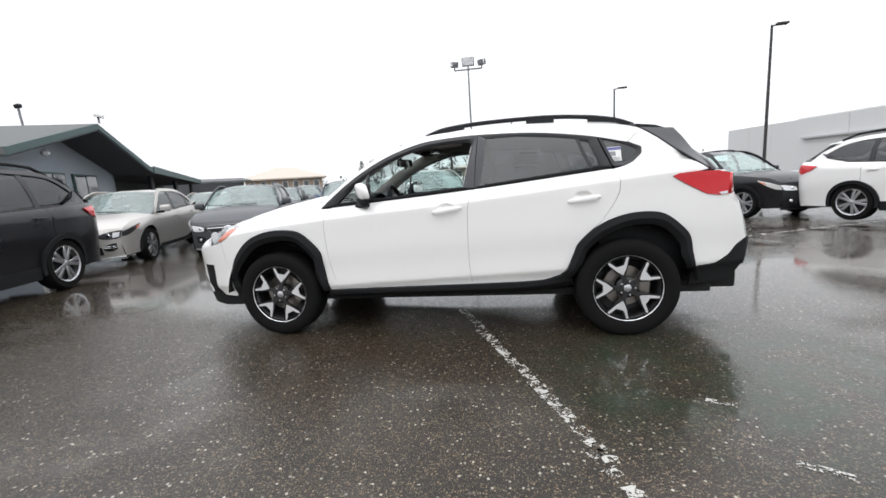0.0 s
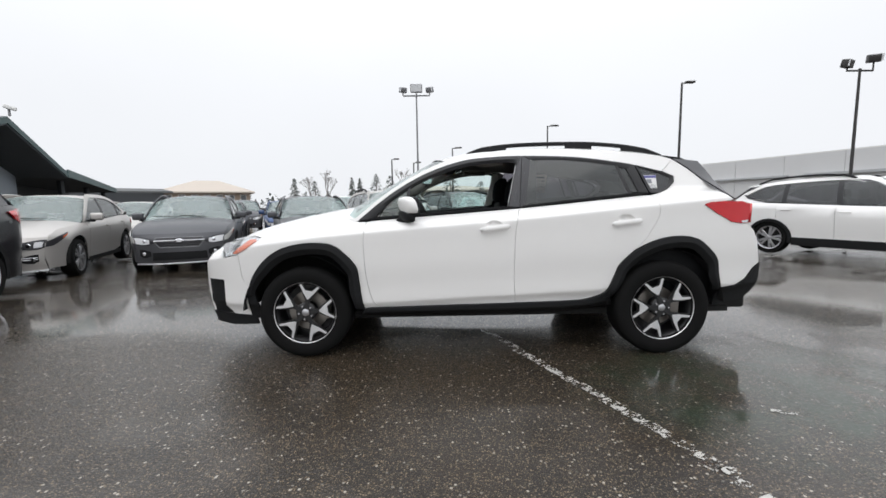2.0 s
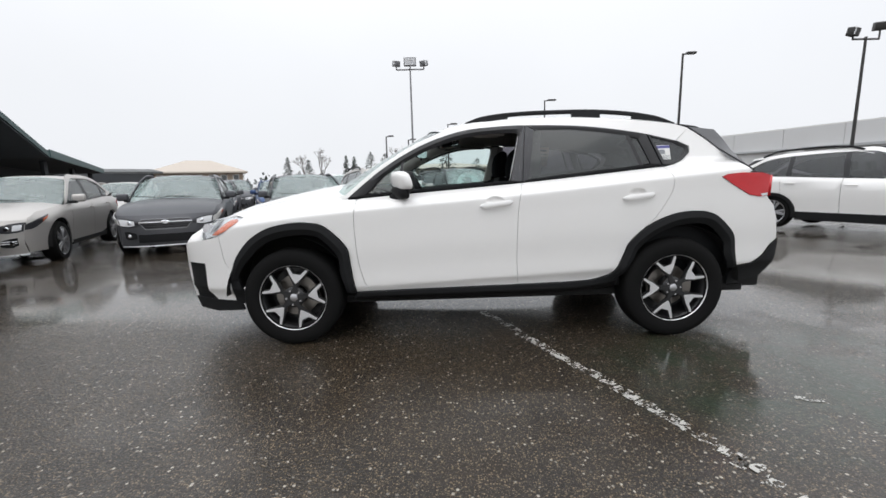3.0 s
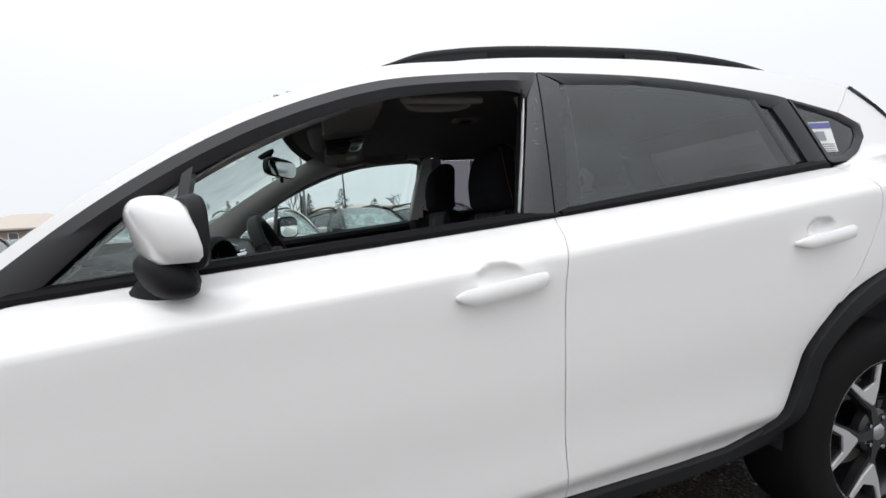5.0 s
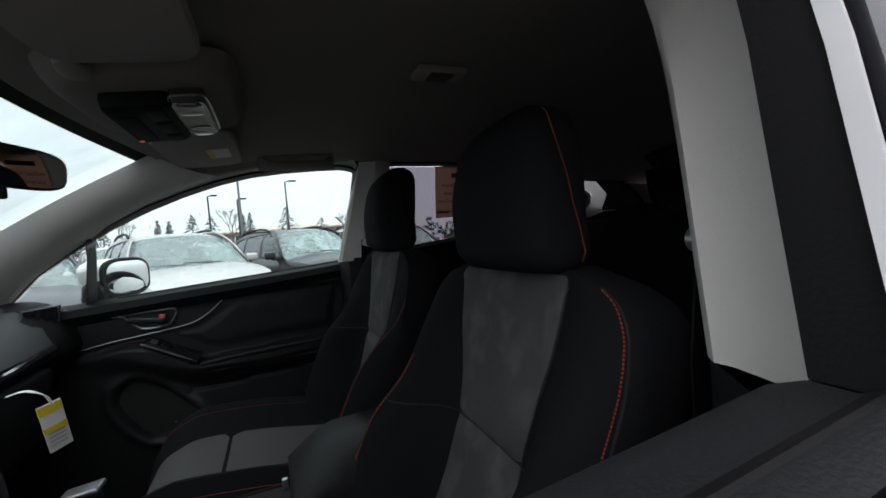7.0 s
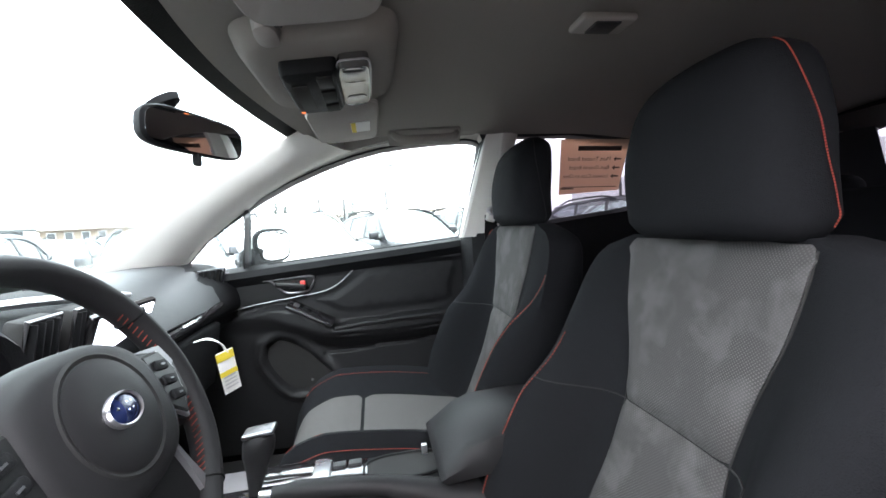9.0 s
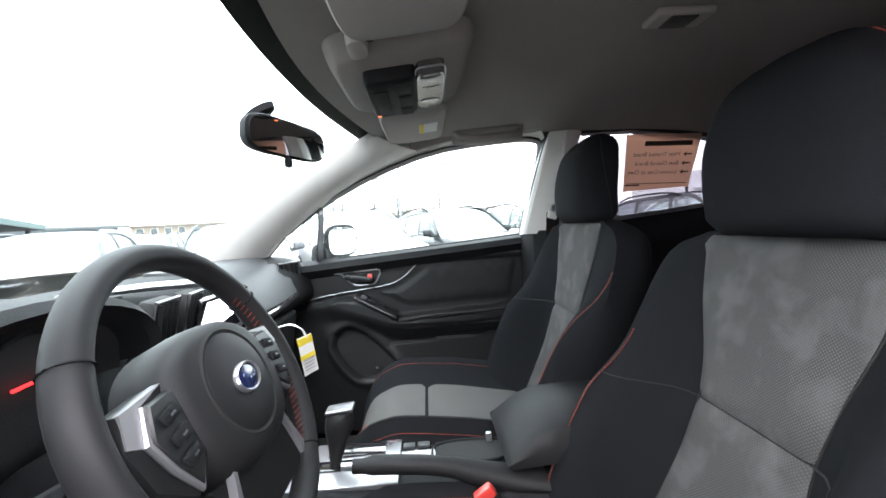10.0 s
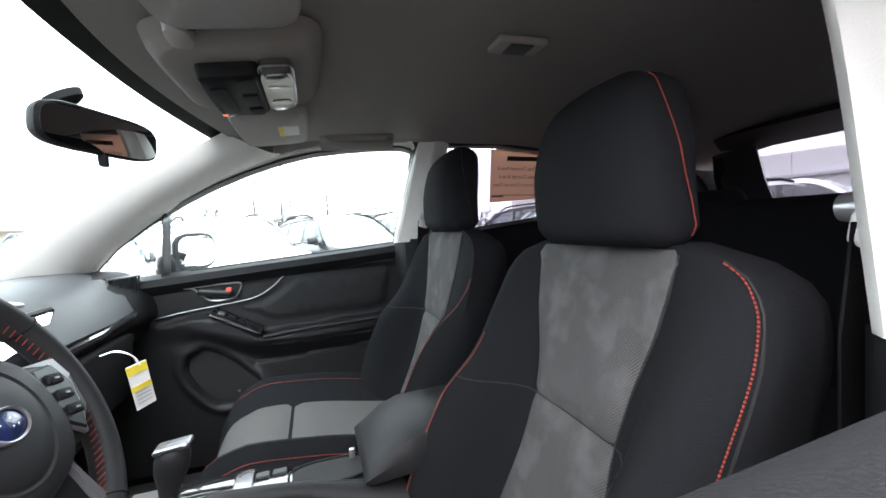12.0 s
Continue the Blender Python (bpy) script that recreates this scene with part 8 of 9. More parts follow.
    run = lambda v, u0: u0 + (0.17 * ramp01(0.58, 0.80, v) if low_inside and u0 == 0.82 else 0.0)
    inner_u = 0.82 if low_inside else 0.80
    for s in (-1, 1):
        for u0, va, vb in (((inner_u, 0.02, 0.80 if low_inside else 0.70),) if s * yc < 0 else ((0.90, 0.04, 0.40), (0.965, 0.46, 0.975), (1.005, 0.10, 0.62))):
            bm = bmesh.new()
            nst = 75
            side = thick(0.5) * 0.40 if u0 > 1.0 else 0.0
            for k in range(nst):
                v = va + (vb - va) * k / nst
                w = v + 0.62 * (vb - va) / nst
                p, q = Vector(F(s * run(v, u0), v, 0.0015 - side)), Vector(F(s * run(w, u0), w, 0.0015 - side))
                tube([p, q], 0.0011, 4, bm)
            part("stitching", bm, M["stitch"], seat, "orange stitching")
            part("piped_seam", tube([F(s * run(va + (vb - va) * k / 20, u0) + 0.012 * s, va + (vb - va) * k / 20, 0.0005 - side) for k in range(21)], 0.0016, 5), M["gap"], seat)
        part("seam", tube([F(s * (e(v) + 0.012), v, 0.0005) for v in [0.04 + 0.94 * k / 20 for k in range(21)]], 0.0016, 5), M["gap"], seat)
        part("seam", tube([F(s * uu, 0.555 + 0.02 * (uu - e(0.555)), 0.001) for uu in [e(0.555) + (0.80 - e(0.555)) * k / 6 for k in range(7)]], 0.0014, 5), M["gap"], seat)
        part("headrest_post", tube([(0.345 + dx, yc + s * 0.06, zz(0.93)), (0.335 + dx, yc + s * 0.06, zz(1.0) + 0.04)], 0.006), M["chrome"], seat)
    part("seam", tube([F(-e(0.555) + 2 * e(0.555) * k / 12, 0.555, 0.0008) for k in range(13)], 0.0018, 5), M["gap"], seat)
    # headrest
    hr = []
    for i in range(21):
        t = i / 20
        z = zz(1.0) - 0.002 + 0.234 * t
        w = 0.131 * pchip([(0, 0.90), (0.10, 1.0), (0.45, 1.0), (0.65, 0.94), (0.80, 0.85), (0.92, 0.70), (1.0, 0.40)])(t)
        d = 0.060 * pchip([(0, 0.60), (0.10, 0.97), (0.5, 1.0), (0.78, 0.94), (0.92, 0.72), (1.0, 0.34)])(t)
        cx = 0.6 * dx + pchip([(0, 0.305), (0.3, 0.303), (0.7, 0.315), (1.0, 0.338)])(t)
        hr.append([(cx - d * math.copysign(abs(math.cos(a)) ** 0.62, math.cos(a)), yc + (0.016 * t - 0.010) * (yc < 0) + w * math.copysign(abs(math.sin(a)) ** 0.60, math.sin(a)), z) for a in (2 * math.pi * k / 40 for k in range(40))])
    hd = part("headrest", solid(hr), M["cloth"], seat, "dark cloth headrest", 60)
    for s in (-1, 1):
        bm = bmesh.new()
        walk_on = lambda r, t: Vector(r[int(11.5 - 2.5 * t)]).lerp(Vector(r[int(11.5 - 2.5 * t) + 1]), (11.5 - 2.5 * t) % 1) if s > 0 else Vector(r[39 - int(10.5 - 2.5 * t)]).lerp(Vector(r[38 - int(10.5 - 2.5 * t)]), (10.5 - 2.5 * t) % 1)
        pts = [Vector(p) for p in spline([tuple(walk_on(r, i / 18)) for i, r in enumerate(hr[1:20])], 4)]
        for k in range(0, len(pts) - 1, 1):
            tube([pts[k] + Vector((-0.0015, s * 0.0012, 0)), pts[k].lerp(pts[k + 1], 0.6) + Vector((-0.0015, s * 0.0012, 0))], 0.0010, 4, bm)
        part("stitching", bm, M["stitch"] if yc < 0 else M["gap"], hd, "orange stitching" if yc < 0 else "dark stitching")
    # cushion
    cz = pchip([(-1.0, 0.60), (-0.82, 0.708), (-0.6, 0.668), (-0.42, 0.640), (0.0, 0.636), (0.42, 0.640), (0.6, 0.668), (0.82, 0.708), (1.0, 0.60)])
    front = pchip([(0.0, 0.0), (0.10, 0.030), (0.22, 0.052), (0.45, 0.042), (0.75, 0.012), (1.0, -0.01)])

    def C(u, t, out=0.0):
        half = pchip([(0.0, 0.225), (0.2, 0.255), (0.7, 0.268), (1.0, 0.24)])(t)
        x = -0.405 + 0.60 * t + 0.03 * abs(u) ** 4 * (1 - t)
        return (x, yc + half * u, cz(u) + dz + front(t) - 0.045 + out - 0.05 * max(0, 1 - t / 0.1) ** 2)

    rows = []
    for i in range(20):
        t = i / 19
        top = [C(k / 12 - 1, t) for k in range(25)]
        a, b = top[0], top[-1]
        rows.append(top + [(b[0], b[1] - 0.005, 0.46 + dz), (a[0], a[1] + 0.005, 0.46 + dz)])
    part("cushion", solid(rows), M["cloth"], seat, "dark cloth seat cushion", 50)
    eu = lambda t: 0.50 - 0.03 * t
    for t0, t1, lab in ((0.02, 0.34, "grey front cushion panel"), (0.355, 0.92, "grey rear cushion panel")):
        rr = []
        for i in range(13):
            t = t0 + (t1 - t0) * i / 12
            rr.append([C(eu(t) * (k / 10 - 1), t, 0.006 - 0.004 * (k in (0, 20)) - 0.004 * (i in (0, 12))) for k in range(21)])
        thicken(part("cushion_insert", grid(rr, flip=True), M["cloth_plain"], seat, lab, 60), 0.006)
    for s in (-1, 1):
        for uu in (0.72, 0.90):
            bm = bmesh.new()
            for k in range(70):
                t = 0.05 + 0.75 * k / 70
                tube([C(s * uu, t, 0.0012), C(s * uu, t + 0.0065, 0.0012)], 0.0009, 4, bm)
            part("stitching", bm, M["stitch"], seat, "orange stitching")
    return seat


front_seat(-0.290, -0.012)
front_seat(0.352, 0.010, -0.030, True)
# rear bench
bench = part("rear_seat", moved(rbox((0.5, 1.28, 0.18), None, 0.05, 3), pose(0.93, 0, 0.62)), M["cloth"], car, "dark cloth rear bench")
part("bench_back", moved(rbox((0.16, 1.24, 0.62), None, 0.05, 3), pose(1.22, 0, 0.88, 0, 18, 0)), M["cloth"], bench, "dark rear backrest")
for y in (-0.38, 0.38):
    part("headrest", moved(rbox((0.10, 0.25, 0.13), None, 0.04, 3), pose(1.33, y, 1.165, 0, 14, 0)), M["cloth"], bench, "dark headrest")
part("parcel_cover", moved(rbox((0.6, 1.2, 0.02), None, 0.006), pose(1.68, 0, 1.02)), M["dash"], car)

cabin_before = set(bpy.data.objects)
# centre console
console = part("centre_console", solid([[(x, -0.105 - 0.02 * (x > 0), 0.32), (x, 0.105 + 0.02 * (x > 0), 0.32), (x, 0.105, z - 0.012), (x, 0.095, z), (x, -0.095, z), (x, -0.105, z - 0.012)] for x, z in ((-0.78, 0.78), (-0.60, 0.755), (-0.47, 0.712), (-0.25, 0.700), (0.0, 0.700), (0.26, 0.70), (0.27, 0.5))]), M["dash"], car, "black centre console")
plate = part("shift_plate", moved(rbox((0.215, 0.16, 0.012), None, 0.004), pose(-0.345, 0.022, 0.706)), M["satin"], console, "satin silver shift plate")
part("shift_gate", moved(rbox((0.17, 0.035, 0.006), None, 0.002), pose(-0.345, 0.01, 0.713)), M["piano"], plate, "black shift slot")
part("shift_window", moved(rbox((0.12, 0.05, 0.006), None, 0.002), pose(-0.33, 0.068, 0.713)), M["piano"], plate)
lev = part("shift_lever", moved(solid([[(0.016 * math.cos(a) * q + 0.02 * t, 0.014 * math.sin(a) * q, 0.71 + 0.12 * t) for a in (2 * math.pi * k / 14 for k in range(14))] for t, q in ((0, 0.6), (0.3, 0.75), (0.6, 1.2), (0.85, 1.75), (1.0, 1.8), (1.12, 1.6), (1.2, 0.8))]), pose(-0.372, 0.01, -0.02)), M["leather"], console, "black shift lever")
part("shift_cap", moved(rbox((0.056, 0.038, 0.009), None, 0.004, 3), pose(-0.349, 0.01, 0.832, 0, -6, 0)), M["satin_dark"], lev, "silver lever cap")
hb = part("handbrake", tube(spline([(-0.315, -0.070, 0.758), (-0.24, -0.072, 0.756), (-0.15, -0.073, 0.745), (-0.06, -0.072, 0.715), (0.0, -0.07, 0.685)], 4), [0.013] * 2 + [0.017] * 8 + [0.016] * 3 + [0.014] * 4, 12), M["leather"], console, "black leather handbrake lever")
part("release_button", tube([(-0.336, -0.070, 0.759), (-0.312, -0.070, 0.758)], 0.008, 10), M["satin"], hb, "silver release button")
boot = [[(x, -0.07 + w * math.cos(a), z + h * math.sin(a)) for a in (2 * math.pi * k / 14 for k in range(14))] for x, w, z, h in ((-0.14, 0.018, 0.742, 0.018), (-0.08, 0.024, 0.722, 0.024), (-0.02, 0.030, 0.708, 0.022), (0.04, 0.034, 0.700, 0.016))]
part("handbrake_boot", solid(boot), M["leather"], hb, "black leather boot")
cup_ring = [(-0.089 + 0.083 * math.copysign(abs(math.cos(a)) ** 0.7, math.cos(a)), 0.046 + 0.043 * math.copysign(abs(math.sin(a)) ** 0.7, math.sin(a))) for a in (2 * math.pi * k / 40 for k in range(40))]
# console top is solid: a flat near-black oval paints the hollow's shade
cup = part("cup_holder", solid([[(x, y, z) for x, y in cup_ring] for z in (0.698, 0.7025)]), M["gap"], console, "cup holder, its shaded hollow drawn as a flat dark oval")
part("cup_rim", tube([(x, y, 0.7030) for x, y in cup_ring], 0.0035, 6, None, 1.0, True), M["dash"], cup, "black rounded rim")
part("cup_clip", moved(rbox((0.012, 0.012, 0.02), None, 0.002), pose(-0.045, 0.08, 0.711)), M["satin"], console)
for k in range(2):
    part("seat_heater_switch", moved(rbox((0.026, 0.018, 0.010), None, 0.002), pose(-0.222 + 0.032 * k, 0.075, 0.706)), M["dash_soft"], console, "small grey switch")
part("switch_bezel", moved(rbox((0.085, 0.06, 0.006), None, 0.002), pose(-0.207, 0.062, 0.702)), M["piano"], console)
arm_rows = [[(x, -0.095, z0), (x, 0.110, z0), (x, 0.114, (z0 + z1) / 2), (x, 0.105, z1 - 0.008), (x, 0.09, z1), (x, -0.075, z1), (x, -0.09, z1 - 0.008), (x, -0.099, (z0 + z1) / 2)] for x, z0, z1 in ((-0.035, 0.745, 0.752), (-0.025, 0.738, 0.768), (0.02, 0.742, 0.800), (0.06, 0.745, 0.815), (0.15, 0.745, 0.818), (0.29, 0.745, 0.815), (0.30, 0.75, 0.80))]
part("armrest_box", solid(arm_rows), M["leather"], console, "black padded armrest box")
for y, x, z, rot in ((0.135, -0.015, 0.70, -30), (-0.145, -0.085, 0.735, -35)):
    bk = part("belt_buckle", moved(rbox((0.05, 0.028, 0.10), None, 0.008), pose(x + 0.03, y, z - 0.055, 0, rot, 0)), M["dash"], car, "black buckle with red button")
    part("buckle_button", moved(rbox((0.036, 0.018, 0.022), None, 0.005), pose(x, y, z, 0, rot, 0)), M["redplastic"], bk, "red release button")

for o in set(bpy.data.objects) - cabin_before:
    o.data.transform(Matrix.Translation((-0.012, 0.005, -0.022)))
# mirror, overhead console, visors
ov = lambda w, h, n=36: [(w * math.copysign(abs(math.cos(a)) ** 0.45, math.cos(a)), h * math.copysign(abs(math.sin(a)) ** 0.6, math.sin(a))) for a in (2 * math.pi * k / n for k in range(n))]
RVM = Matrix.Translation((-0.438, 0.070, 1.358)) @ Matrix(((0.447, 0.894, 0, 0), (0.894, -0.447, 0, 0), (0, 0, 1, 0), (0, 0, 0, 1))) @ pose(0, 0, 0, 0, 0, -7.0) @ pose(0, 0, 0, -6.0, 0, 0)
rv = part("rear_view_mirror", moved(solid([[(x * q, y0, z * q) for x, z in ov(0.122, 0.037)] for y0, q in ((-0.022, 0.70), (-0.014, 0.92), (0.0, 0.99), (0.008, 1.0), (0.011, 0.96))]), RVM), M["dash"], car, "black rear-view mirror")
part("mirror_glass", moved(solid([[(x, y0, z) for x, z in ov(0.116, 0.032)] for y0 in (0.0105, 0.0125)]), RVM), M["mirror"], rv, "mirror glass")
part("mirror_tab", moved(rbox((0.014, 0.014, 0.024), None, 0.004), Matrix.Translation((-0.437, 0.066, 1.313))), M["dash"], rv)
part("mirror_stem", tube([(-0.457, 0.064, 1.372), (-0.470, 0.062, 1.392), (-0.484, 0.06, 1.414)], [0.010, 0.011, 0.014], 10), M["dash"], rv)
part("mirror_foot", moved(solid([[(0.034 * q * math.cos(a), 0.022 * q * math.sin(a), h) for a in (2 * math.pi * k / 20 for k in range(20))] for q, h in ((1.0, 0.0), (0.9, -0.012), (0.4, -0.02))]), pose(-0.486, 0.06, 1.418, 0, -28, 0)), M["dash"], rv, "black mirror foot")
def oval(cx, cy, ax, ay, p, n=40):
    return [(cx + ax * math.copysign(abs(math.cos(a)) ** p, math.cos(a)), cy + ay * math.copysign(abs(math.sin(a)) ** p, math.sin(a))) for a in (2 * math.pi * k / n for k in range(n))]


def pillow(cx, cy, ax, ay, zs, p=0.35):
    """A soft slab from rings (scale, z)."""
    return solid([[(x, y, z + 0.10 * (x - cx)) for x, y in oval(cx, cy, ax * q, ay * q, p)] for q, z in zs])


ohc = part("overhead_console", pillow(-0.190, 0.035, 0.118, 0.165, ((1.10, 1.478), (1.06, 1.462), (1.0, 1.450), (0.93, 1.444), (0.5, 1.443))), M["liner"], car, "grey overhead console")
pod = part("console_pod", pillow(-0.212, 0.043, 0.047, 0.112, ((1.0, 1.448), (1.0, 1.430), (0.97, 1.420), (0.90, 1.416), (0.4, 1.4155)), 0.18), M["dash"], ohc, "dark display pod")
for y, l in ((-0.030, 0.050), (0.045, 0.060), (0.115, 0.040)):
    part("pod_button", moved(rbox((0.026, l, 0.005), None, 0.002), pose(-0.188, y, 1.4165, 0, -6, 0)), M["gap"], pod, "dark button")
part("pod_window", moved(rbox((0.026, 0.140, 0.003), None, 0.001), pose(-0.232, 0.045, 1.4122, 0, -6, 0)), M["gap"], pod, "dark display window")
lamps = part("map_lamp", pillow(-0.139, 0.030, 0.027, 0.108, ((1.0, 1.448), (1.0, 1.434), (0.93, 1.427), (0.6, 1.426)), 0.30), M["lamp_clear"], ohc, "clear map lamps in one housing")
part("lamp_rim", tube([(x, q, 1.436 + 0.1 * (x + 0.139)) for x, q in oval(-0.139, 0.030, 0.0280, 0.1090, 0.30)], 0.0016, 6, None, 1.0, True), M["satin"], lamps, "bright lamp rim")
for y in (-0.035, 0.098):
    part("lamp_lens", pillow(-0.139, y, 0.020, 0.032, ((1.0, 1.429), (0.95, 1.4245), (0.6, 1.4235)), 0.5), M["lamp_clear"], lamps, "clear lamp lens")
part("console_light", moved(rbox((0.008, 0.007, 0.005), None, 0.001), pose(-0.250, 0.132, 1.4125)), M["amber_lit"], pod, "small amber light")
for y in (-0.375, 0.365):
    k = 1 if y > 0 else -1
    vis = part("sun_visor", pillow(-0.178, y, 0.086, 0.185, ((0.94, 1.456), (1.0, 1.450), (1.0, 1.440), (0.95, 1.434), (0.5, 1.432)), 0.30), M["visor"], car, "pale grey sun visor")
    part("visor_seam", tube([(x, q, 1.4445 + 0.1 * (x + 0.178)) for x, q in oval(-0.178, y, 0.0868, 0.1858, 0.30)], 0.0012, 5, None, 1.0, True), M["liner"], vis)
    clip = part("visor_clip", pillow(-0.250, y - k * 0.215, 0.016, 0.034, ((0.8, 1.455), (1.0, 1.446), (0.9, 1.432), (0.5, 1.428)), 0.7), M["visor"], vis, "pale visor clip")
    # slot isn't cut: a small near-black block paints its shade
    part("clip_slot", moved(rbox((0.010, 0.020, 0.006), None, 0.002), pose(-0.228, y - k * 0.175, 1.4335)), M["gap"], clip, "dark block for the shaded clip slot")
part("visor_label", moved(rbox((0.050, 0.10, 0.0015), None, 0.0), pose(-0.140, 0.365, 1.4352, 0, -6, 0)), M["white_card"], vis, "pale printed label")
part("visor_label_band", moved(rbox((0.012, 0.10, 0.0015), None, 0.0), pose(-0.158, 0.365, 1.4325, 0, -6, 0)), M["yellow"], vis, "yellow label band")
for s in (-1, 1):
    gh = part("grab_handle", tube(spline([(-0.045, s * 0.565, 1.458), (-0.03, s * 0.535, 1.438), (0.00, s * 0.525, 1.432), (0.06, s * 0.520, 1.432), (0.12, s * 0.525, 1.434), (0.15, s * 0.535, 1.440), (0.165, s * 0.565, 1.458)], 4), 0.0095, 10, None, 1.3), M["liner"], car, "grey grab handle")
    part("handle_recess", moved(rbox((0.235, 0.02, 0.060), None, 0.009, 3), pose(0.06, s * 0.574, 1.450, s * 40, 0, 0)), M["liner"], gh)
dome = part("dome_lamp", moved(rbox((0.105, 0.06, 0.014), None, 0.006, 3), pose(0.308, -0.060, 1.506)), M["visor"], car, "dull grey dome lamp")
part("lamp_lens", moved(rbox((0.05, 0.045, 0.008), None, 0.003, 3), pose(0.308, -0.060, 1.500)), M["dash_soft"], dome, "dull lamp lens")


# ---- small things ----
def flat_text(text, size, m, mat, parent, name="printed_line"):
    """A printed line as a flat mesh."""
    cu = bpy.data.curves.new("text", "FONT")
    cu.body, cu.size, cu.align_x = text, size, "LEFT"
    ob = bpy.data.objects.new("text", cu)
    scene.collection.objects.link(ob)
    dg = bpy.context.evaluated_depsgraph_get()
    me = bpy.data.meshes.new_from_object(ob.evaluated_get(dg))
    bpy.data.objects.remove(ob)
    bpy.data.curves.remove(cu)
    me.transform(m)
    me.materials.clear()
    me.materials.append(mat)
    me.name = name
    o = new(name, me)
    o.parent = parent
    return o


# paper on the inside of the passenger-side rear window, printed to be read from outside
tl, tr, br, bl = (Vector(p) for p in ((0.578, 0.668, 1.443), (0.856, 0.668, 1.434), (0.846, 0.742, 1.250), (0.592, 0.742, 1.243)))
sign = thing("window_sign", "tan paper with printed lines taped inside the rear window", "sign")
nrm = (tr - tl).cross(bl - tl).normalized()
nrm = nrm if nrm.y < 0 else -nrm
part("sheet", solid([[tl, tr, br, bl], [p - nrm * 0.0012 for p in (tl, tr, br, bl)]]), M["paper"], sign)
ex, ey = (tl - tr).normalized(), (tl - bl).normalized()
ey = (ey - ex * ex.dot(ey)).normalized()
base_m = Matrix.Translation(tr + nrm * 0.0012) @ Matrix(((ex.x, ey.x, nrm.x, 0), (ex.y, ey.y, nrm.y, 0), (ex.z, ey.z, nrm.z, 0), (0, 0, 0, 1)))
W, Hh = (tl - tr).length, (tl - bl).length
for i, line in enumerate(("Most Trusted Brand", "Best Overall Brand", "Lowest Cost to Own")):
    y = -Hh * (0.375 + 0.155 * i)
    flat_text(line, 0.0215, base_m @ pose(W * 0.235, y, 0), M["ink"], sign)
    arrow = bmesh.new()
    arrow.faces.new([arrow.verts.new(base_m @ Vector((W * 0.075 + x, y + 0.006 + v, 0))) for x, v in ((0, -0.003), (0.022, -0.003), (0.022, -0.009), (0.034, 0), (0.022, 0.009), (0.022, 0.003), (0, 0.003))])
    part("arrow", arrow, M["ink"], sign, "dark printed arrow")
for x0, x1, y, h in ((0.10, 0.74, 0.20, 0.018), (0.07, 0.90, 0.86, 0.003), (0.72, 0.92, 0.895, 0.006)):
    bm = bmesh.new()
    bm.faces.new([bm.verts.new(base_m @ Vector((W * a, -Hh * y + b, 0))) for a, b in ((x0, 0), (x1, 0), (x1, h), (x0, h))])
    part("printed_bar", bm, M["ink"], sign, "dark printed bar")

# hang tag under the dash
tag = thing("hang_tag", "white and yellow paper tag hanging under the dashboard", "tag", at=(-0.503, 0.290, 0.893))
part("card", moved(rbox((0.002, 0.044, 0.105), None, 0.0), pose(0, 0.008, -0.052, 0, 0, -38) @ pose(0, 0, 0, 8, 0, 0)), M["white_card"], tag)
for z, h in ((-0.012, 0.020), (-0.055, 0.012)):
    part("yellow_band", moved(rbox((0.0036, 0.0445, h), None, 0.0), pose(0, 0.008, -0.052, 0, 0, -38) @ pose(0, 0, 0, 8, 0, 0) @ pose(0, 0, 0.052 + z)), M["yellow"], tag, "yellow band")
for k in range(4):
    part("print_line", moved(rbox((0.0032, 0.032, 0.003), None, 0.0), pose(0, 0.008, -0.052, 0, 0, -38) @ pose(0, 0, 0, 8, 0, 0) @ pose(0, 0, -0.012 - 0.009 * k)), M["satin"], tag, "grey printed line")
loop_pts = spline([(0, 0.008, -0.005), (-0.006, 0.0, 0.016), (-0.018, -0.008, 0.030), (-0.038, -0.008, 0.036), (-0.065, -0.004, 0.030)], 4)
part("loop", tube(loop_pts, 0.006, 6, None, 0.3), M["white_card"], tag, "white tag strap")

# sticker in the quarter window
st = thing("window_sticker", "blue and white printed sticker inside the quarter window", "sticker")


def on_side(poly, lift):
    return side_panel(poly, car_side, -1, lift, 0.05)


part("sheet", on_side([(1.190, 1.322), (1.282, 1.324), (1.284, 1.226), (1.216, 1.225)], -0.003), M["white_card"], st)
part("print_band", on_side([(1.191, 1.319), (1.281, 1.321), (1.2815, 1.303), (1.196, 1.301)], -0.0015), M["sticker_blue"], st, "blue printed band")
part("print_field", on_side([(1.206, 1.292), (1.246, 1.292), (1.248, 1.262), (1.212, 1.262)], -0.0015), M["sticker_grey"], st, "grey printed picture")
for k in range(4):
    part("print_bar", on_side([(1.222, 1.252 - 0.007 * k), (1.276, 1.252 - 0.007 * k), (1.276, 1.249 - 0.007 * k), (1.222, 1.249 - 0.007 * k)], -0.0015), M["sticker_grey"], st, "grey printed line")


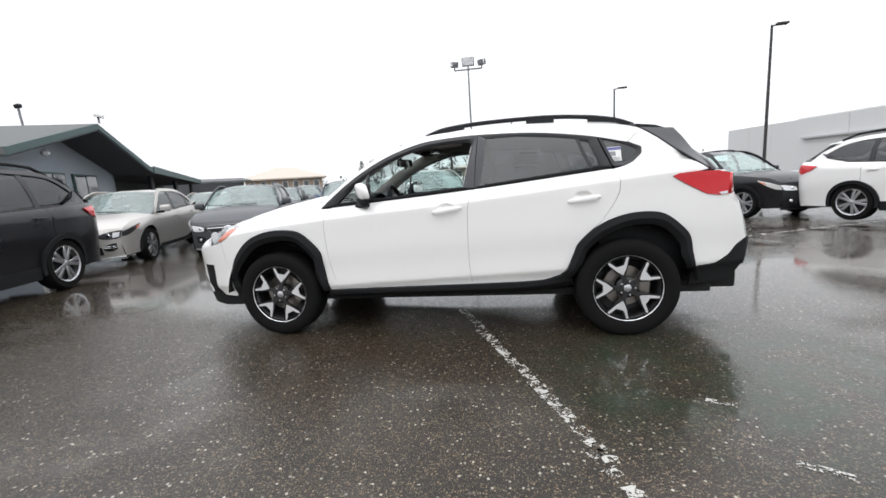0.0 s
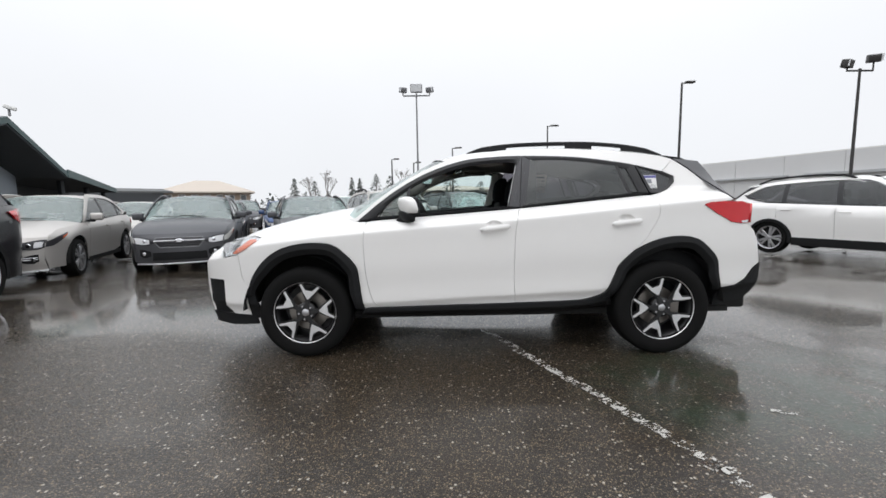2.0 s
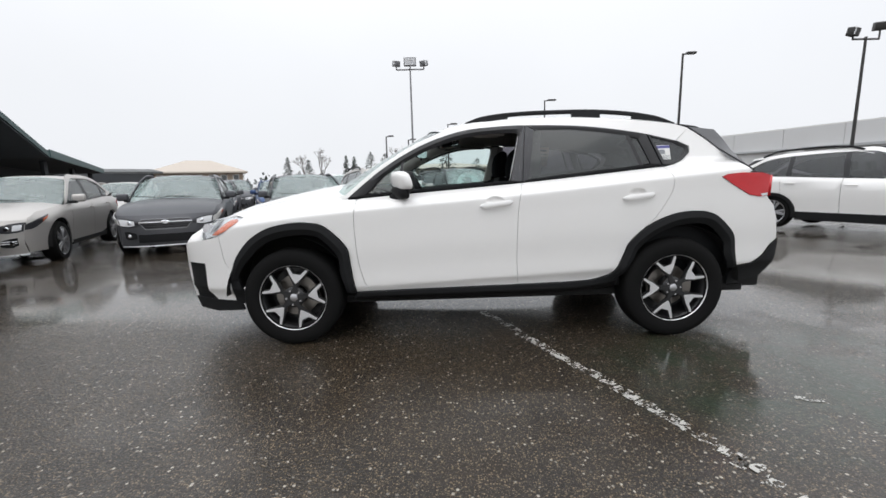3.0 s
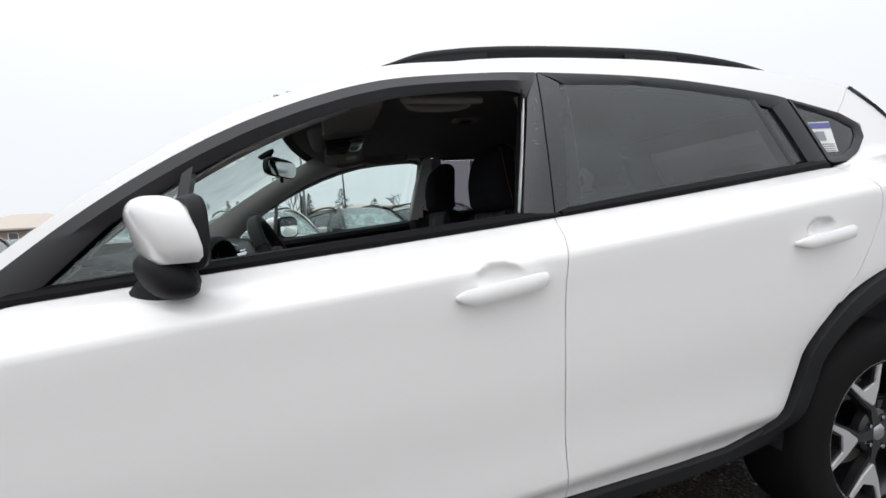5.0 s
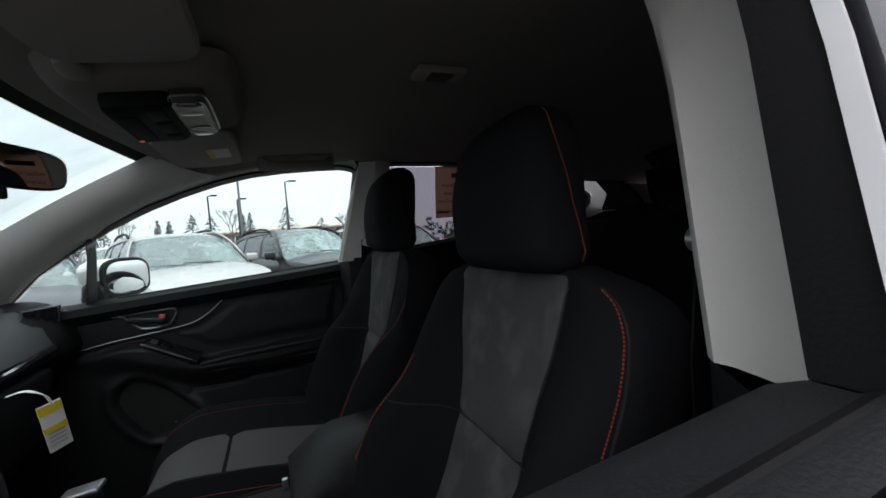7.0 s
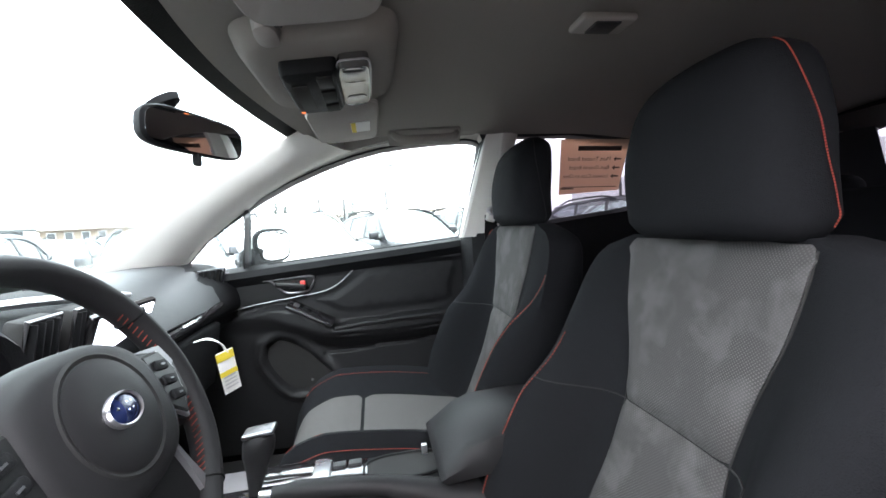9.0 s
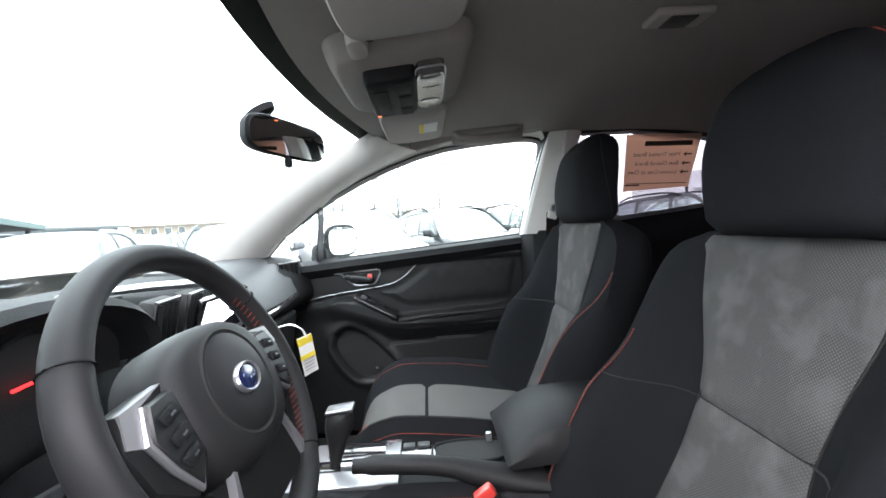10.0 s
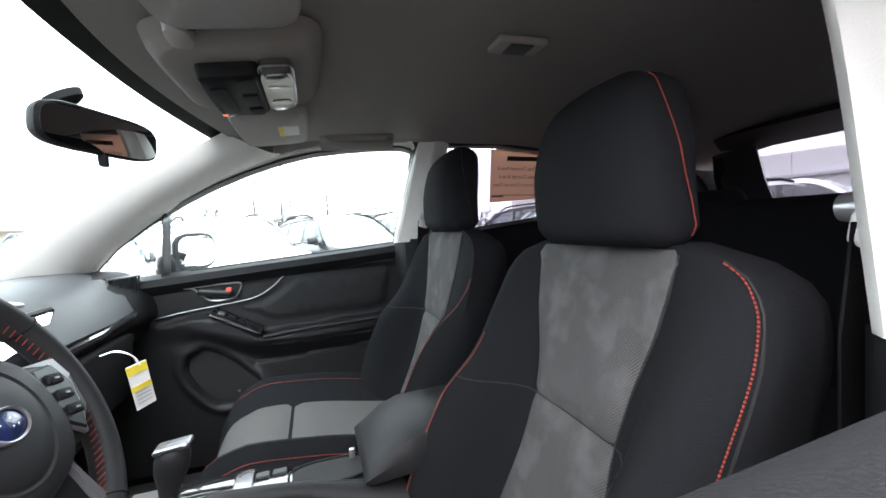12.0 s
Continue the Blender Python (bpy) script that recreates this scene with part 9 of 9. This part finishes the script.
# rain drops on the wet side of the car
def drops(name, n, xr, zr, lift, seed, accept, r0=0.0007, r1=0.0020, s=-1, mat="water"):
    rnd = random.Random(seed)
    verts, faces = [], []
    k = 0
    while k < n:
        x, z = rnd.uniform(*xr), rnd.uniform(*zr)
        if not accept(x, z):
            continue
        k += 1
        r = r0 + (r1 - r0) * rnd.random() ** 2.2
        st_x, st_z = rnd.uniform(0.8, 1.5), rnd.uniform(0.8, 1.2)
        b = len(verts)
        for q, h in ((1.0, 0.0), (0.8, 0.16), (0.45, 0.25)):
            for j in range(8):
                a = math.pi * j / 4
                xx, zz = x + q * r * st_x * math.cos(a), z + q * r * st_z * math.sin(a)
                verts.append((xx, s * (car_side(xx, zz) + lift + h * r), zz))
        verts.append((x, s * (car_side(x, z) + lift + 0.28 * r), z))
        for ring in range(2):
            for j in range(8):
                f = (b + ring * 8 + j, b + ring * 8 + (j + 1) % 8, b + ring * 8 + 8 + (j + 1) % 8, b + ring * 8 + 8 + j)
                faces.append(f if s < 0 else f[::-1])
        for j in range(8):
            f = (b + 16 + j, b + 16 + (j + 1) % 8, b + 24)
            faces.append(f if s < 0 else f[::-1])
    me = bpy.data.meshes.new(name)
    me.from_pydata(verts, [], faces)
    me.update()
    for p in me.polygons:
        p.use_smooth = True
    me.materials.append(M[mat])
    ob = new(name, me)
    return tagged(ob, "clear rain drops on the window and pillar", "water drops", kind="stuff")


drops("rain_drops", 420, (0.20, 0.38), (1.115, 1.47), 0.0065, 5, lambda x, z: x > 0.195 + 0.24 * (z - 1.11) and x < 0.31 + 0.25 * (z - 1.11))
drops("rain_drops", 700, (0.33, 1.05), (1.12, 1.445), -0.0115, 6, lambda x, z: x > 0.325 + 0.22 * (z - 1.12) and z > BELT(x) + 0.03 and z < 1.44 - 0.1 * max(0, x - 0.6))
drops("rain_drops", 750, (-0.78, 0.24), (1.06, 1.43), -0.019, 7, lambda x, z: z > BELT(x) + 0.022 + 0.16 * random.Random(int(x * 1e5)).random() ** 1.5 - 0.0 and z < (top_z(x) - 0.06) and x < 0.19 + 0.24 * (z - 1.12) and z < BELT(x) + 0.26, 0.0008, 0.0024, 1, "water_clear")
drops("rain_drops", 350, (0.36, 0.98), (1.14, 1.42), -0.0115, 8, lambda x, z: z > BELT(x) + 0.03 and z < 1.43 - 0.1 * max(0, x - 0.6) and x > 0.36, 0.0008, 0.0024, 1, "water_clear")
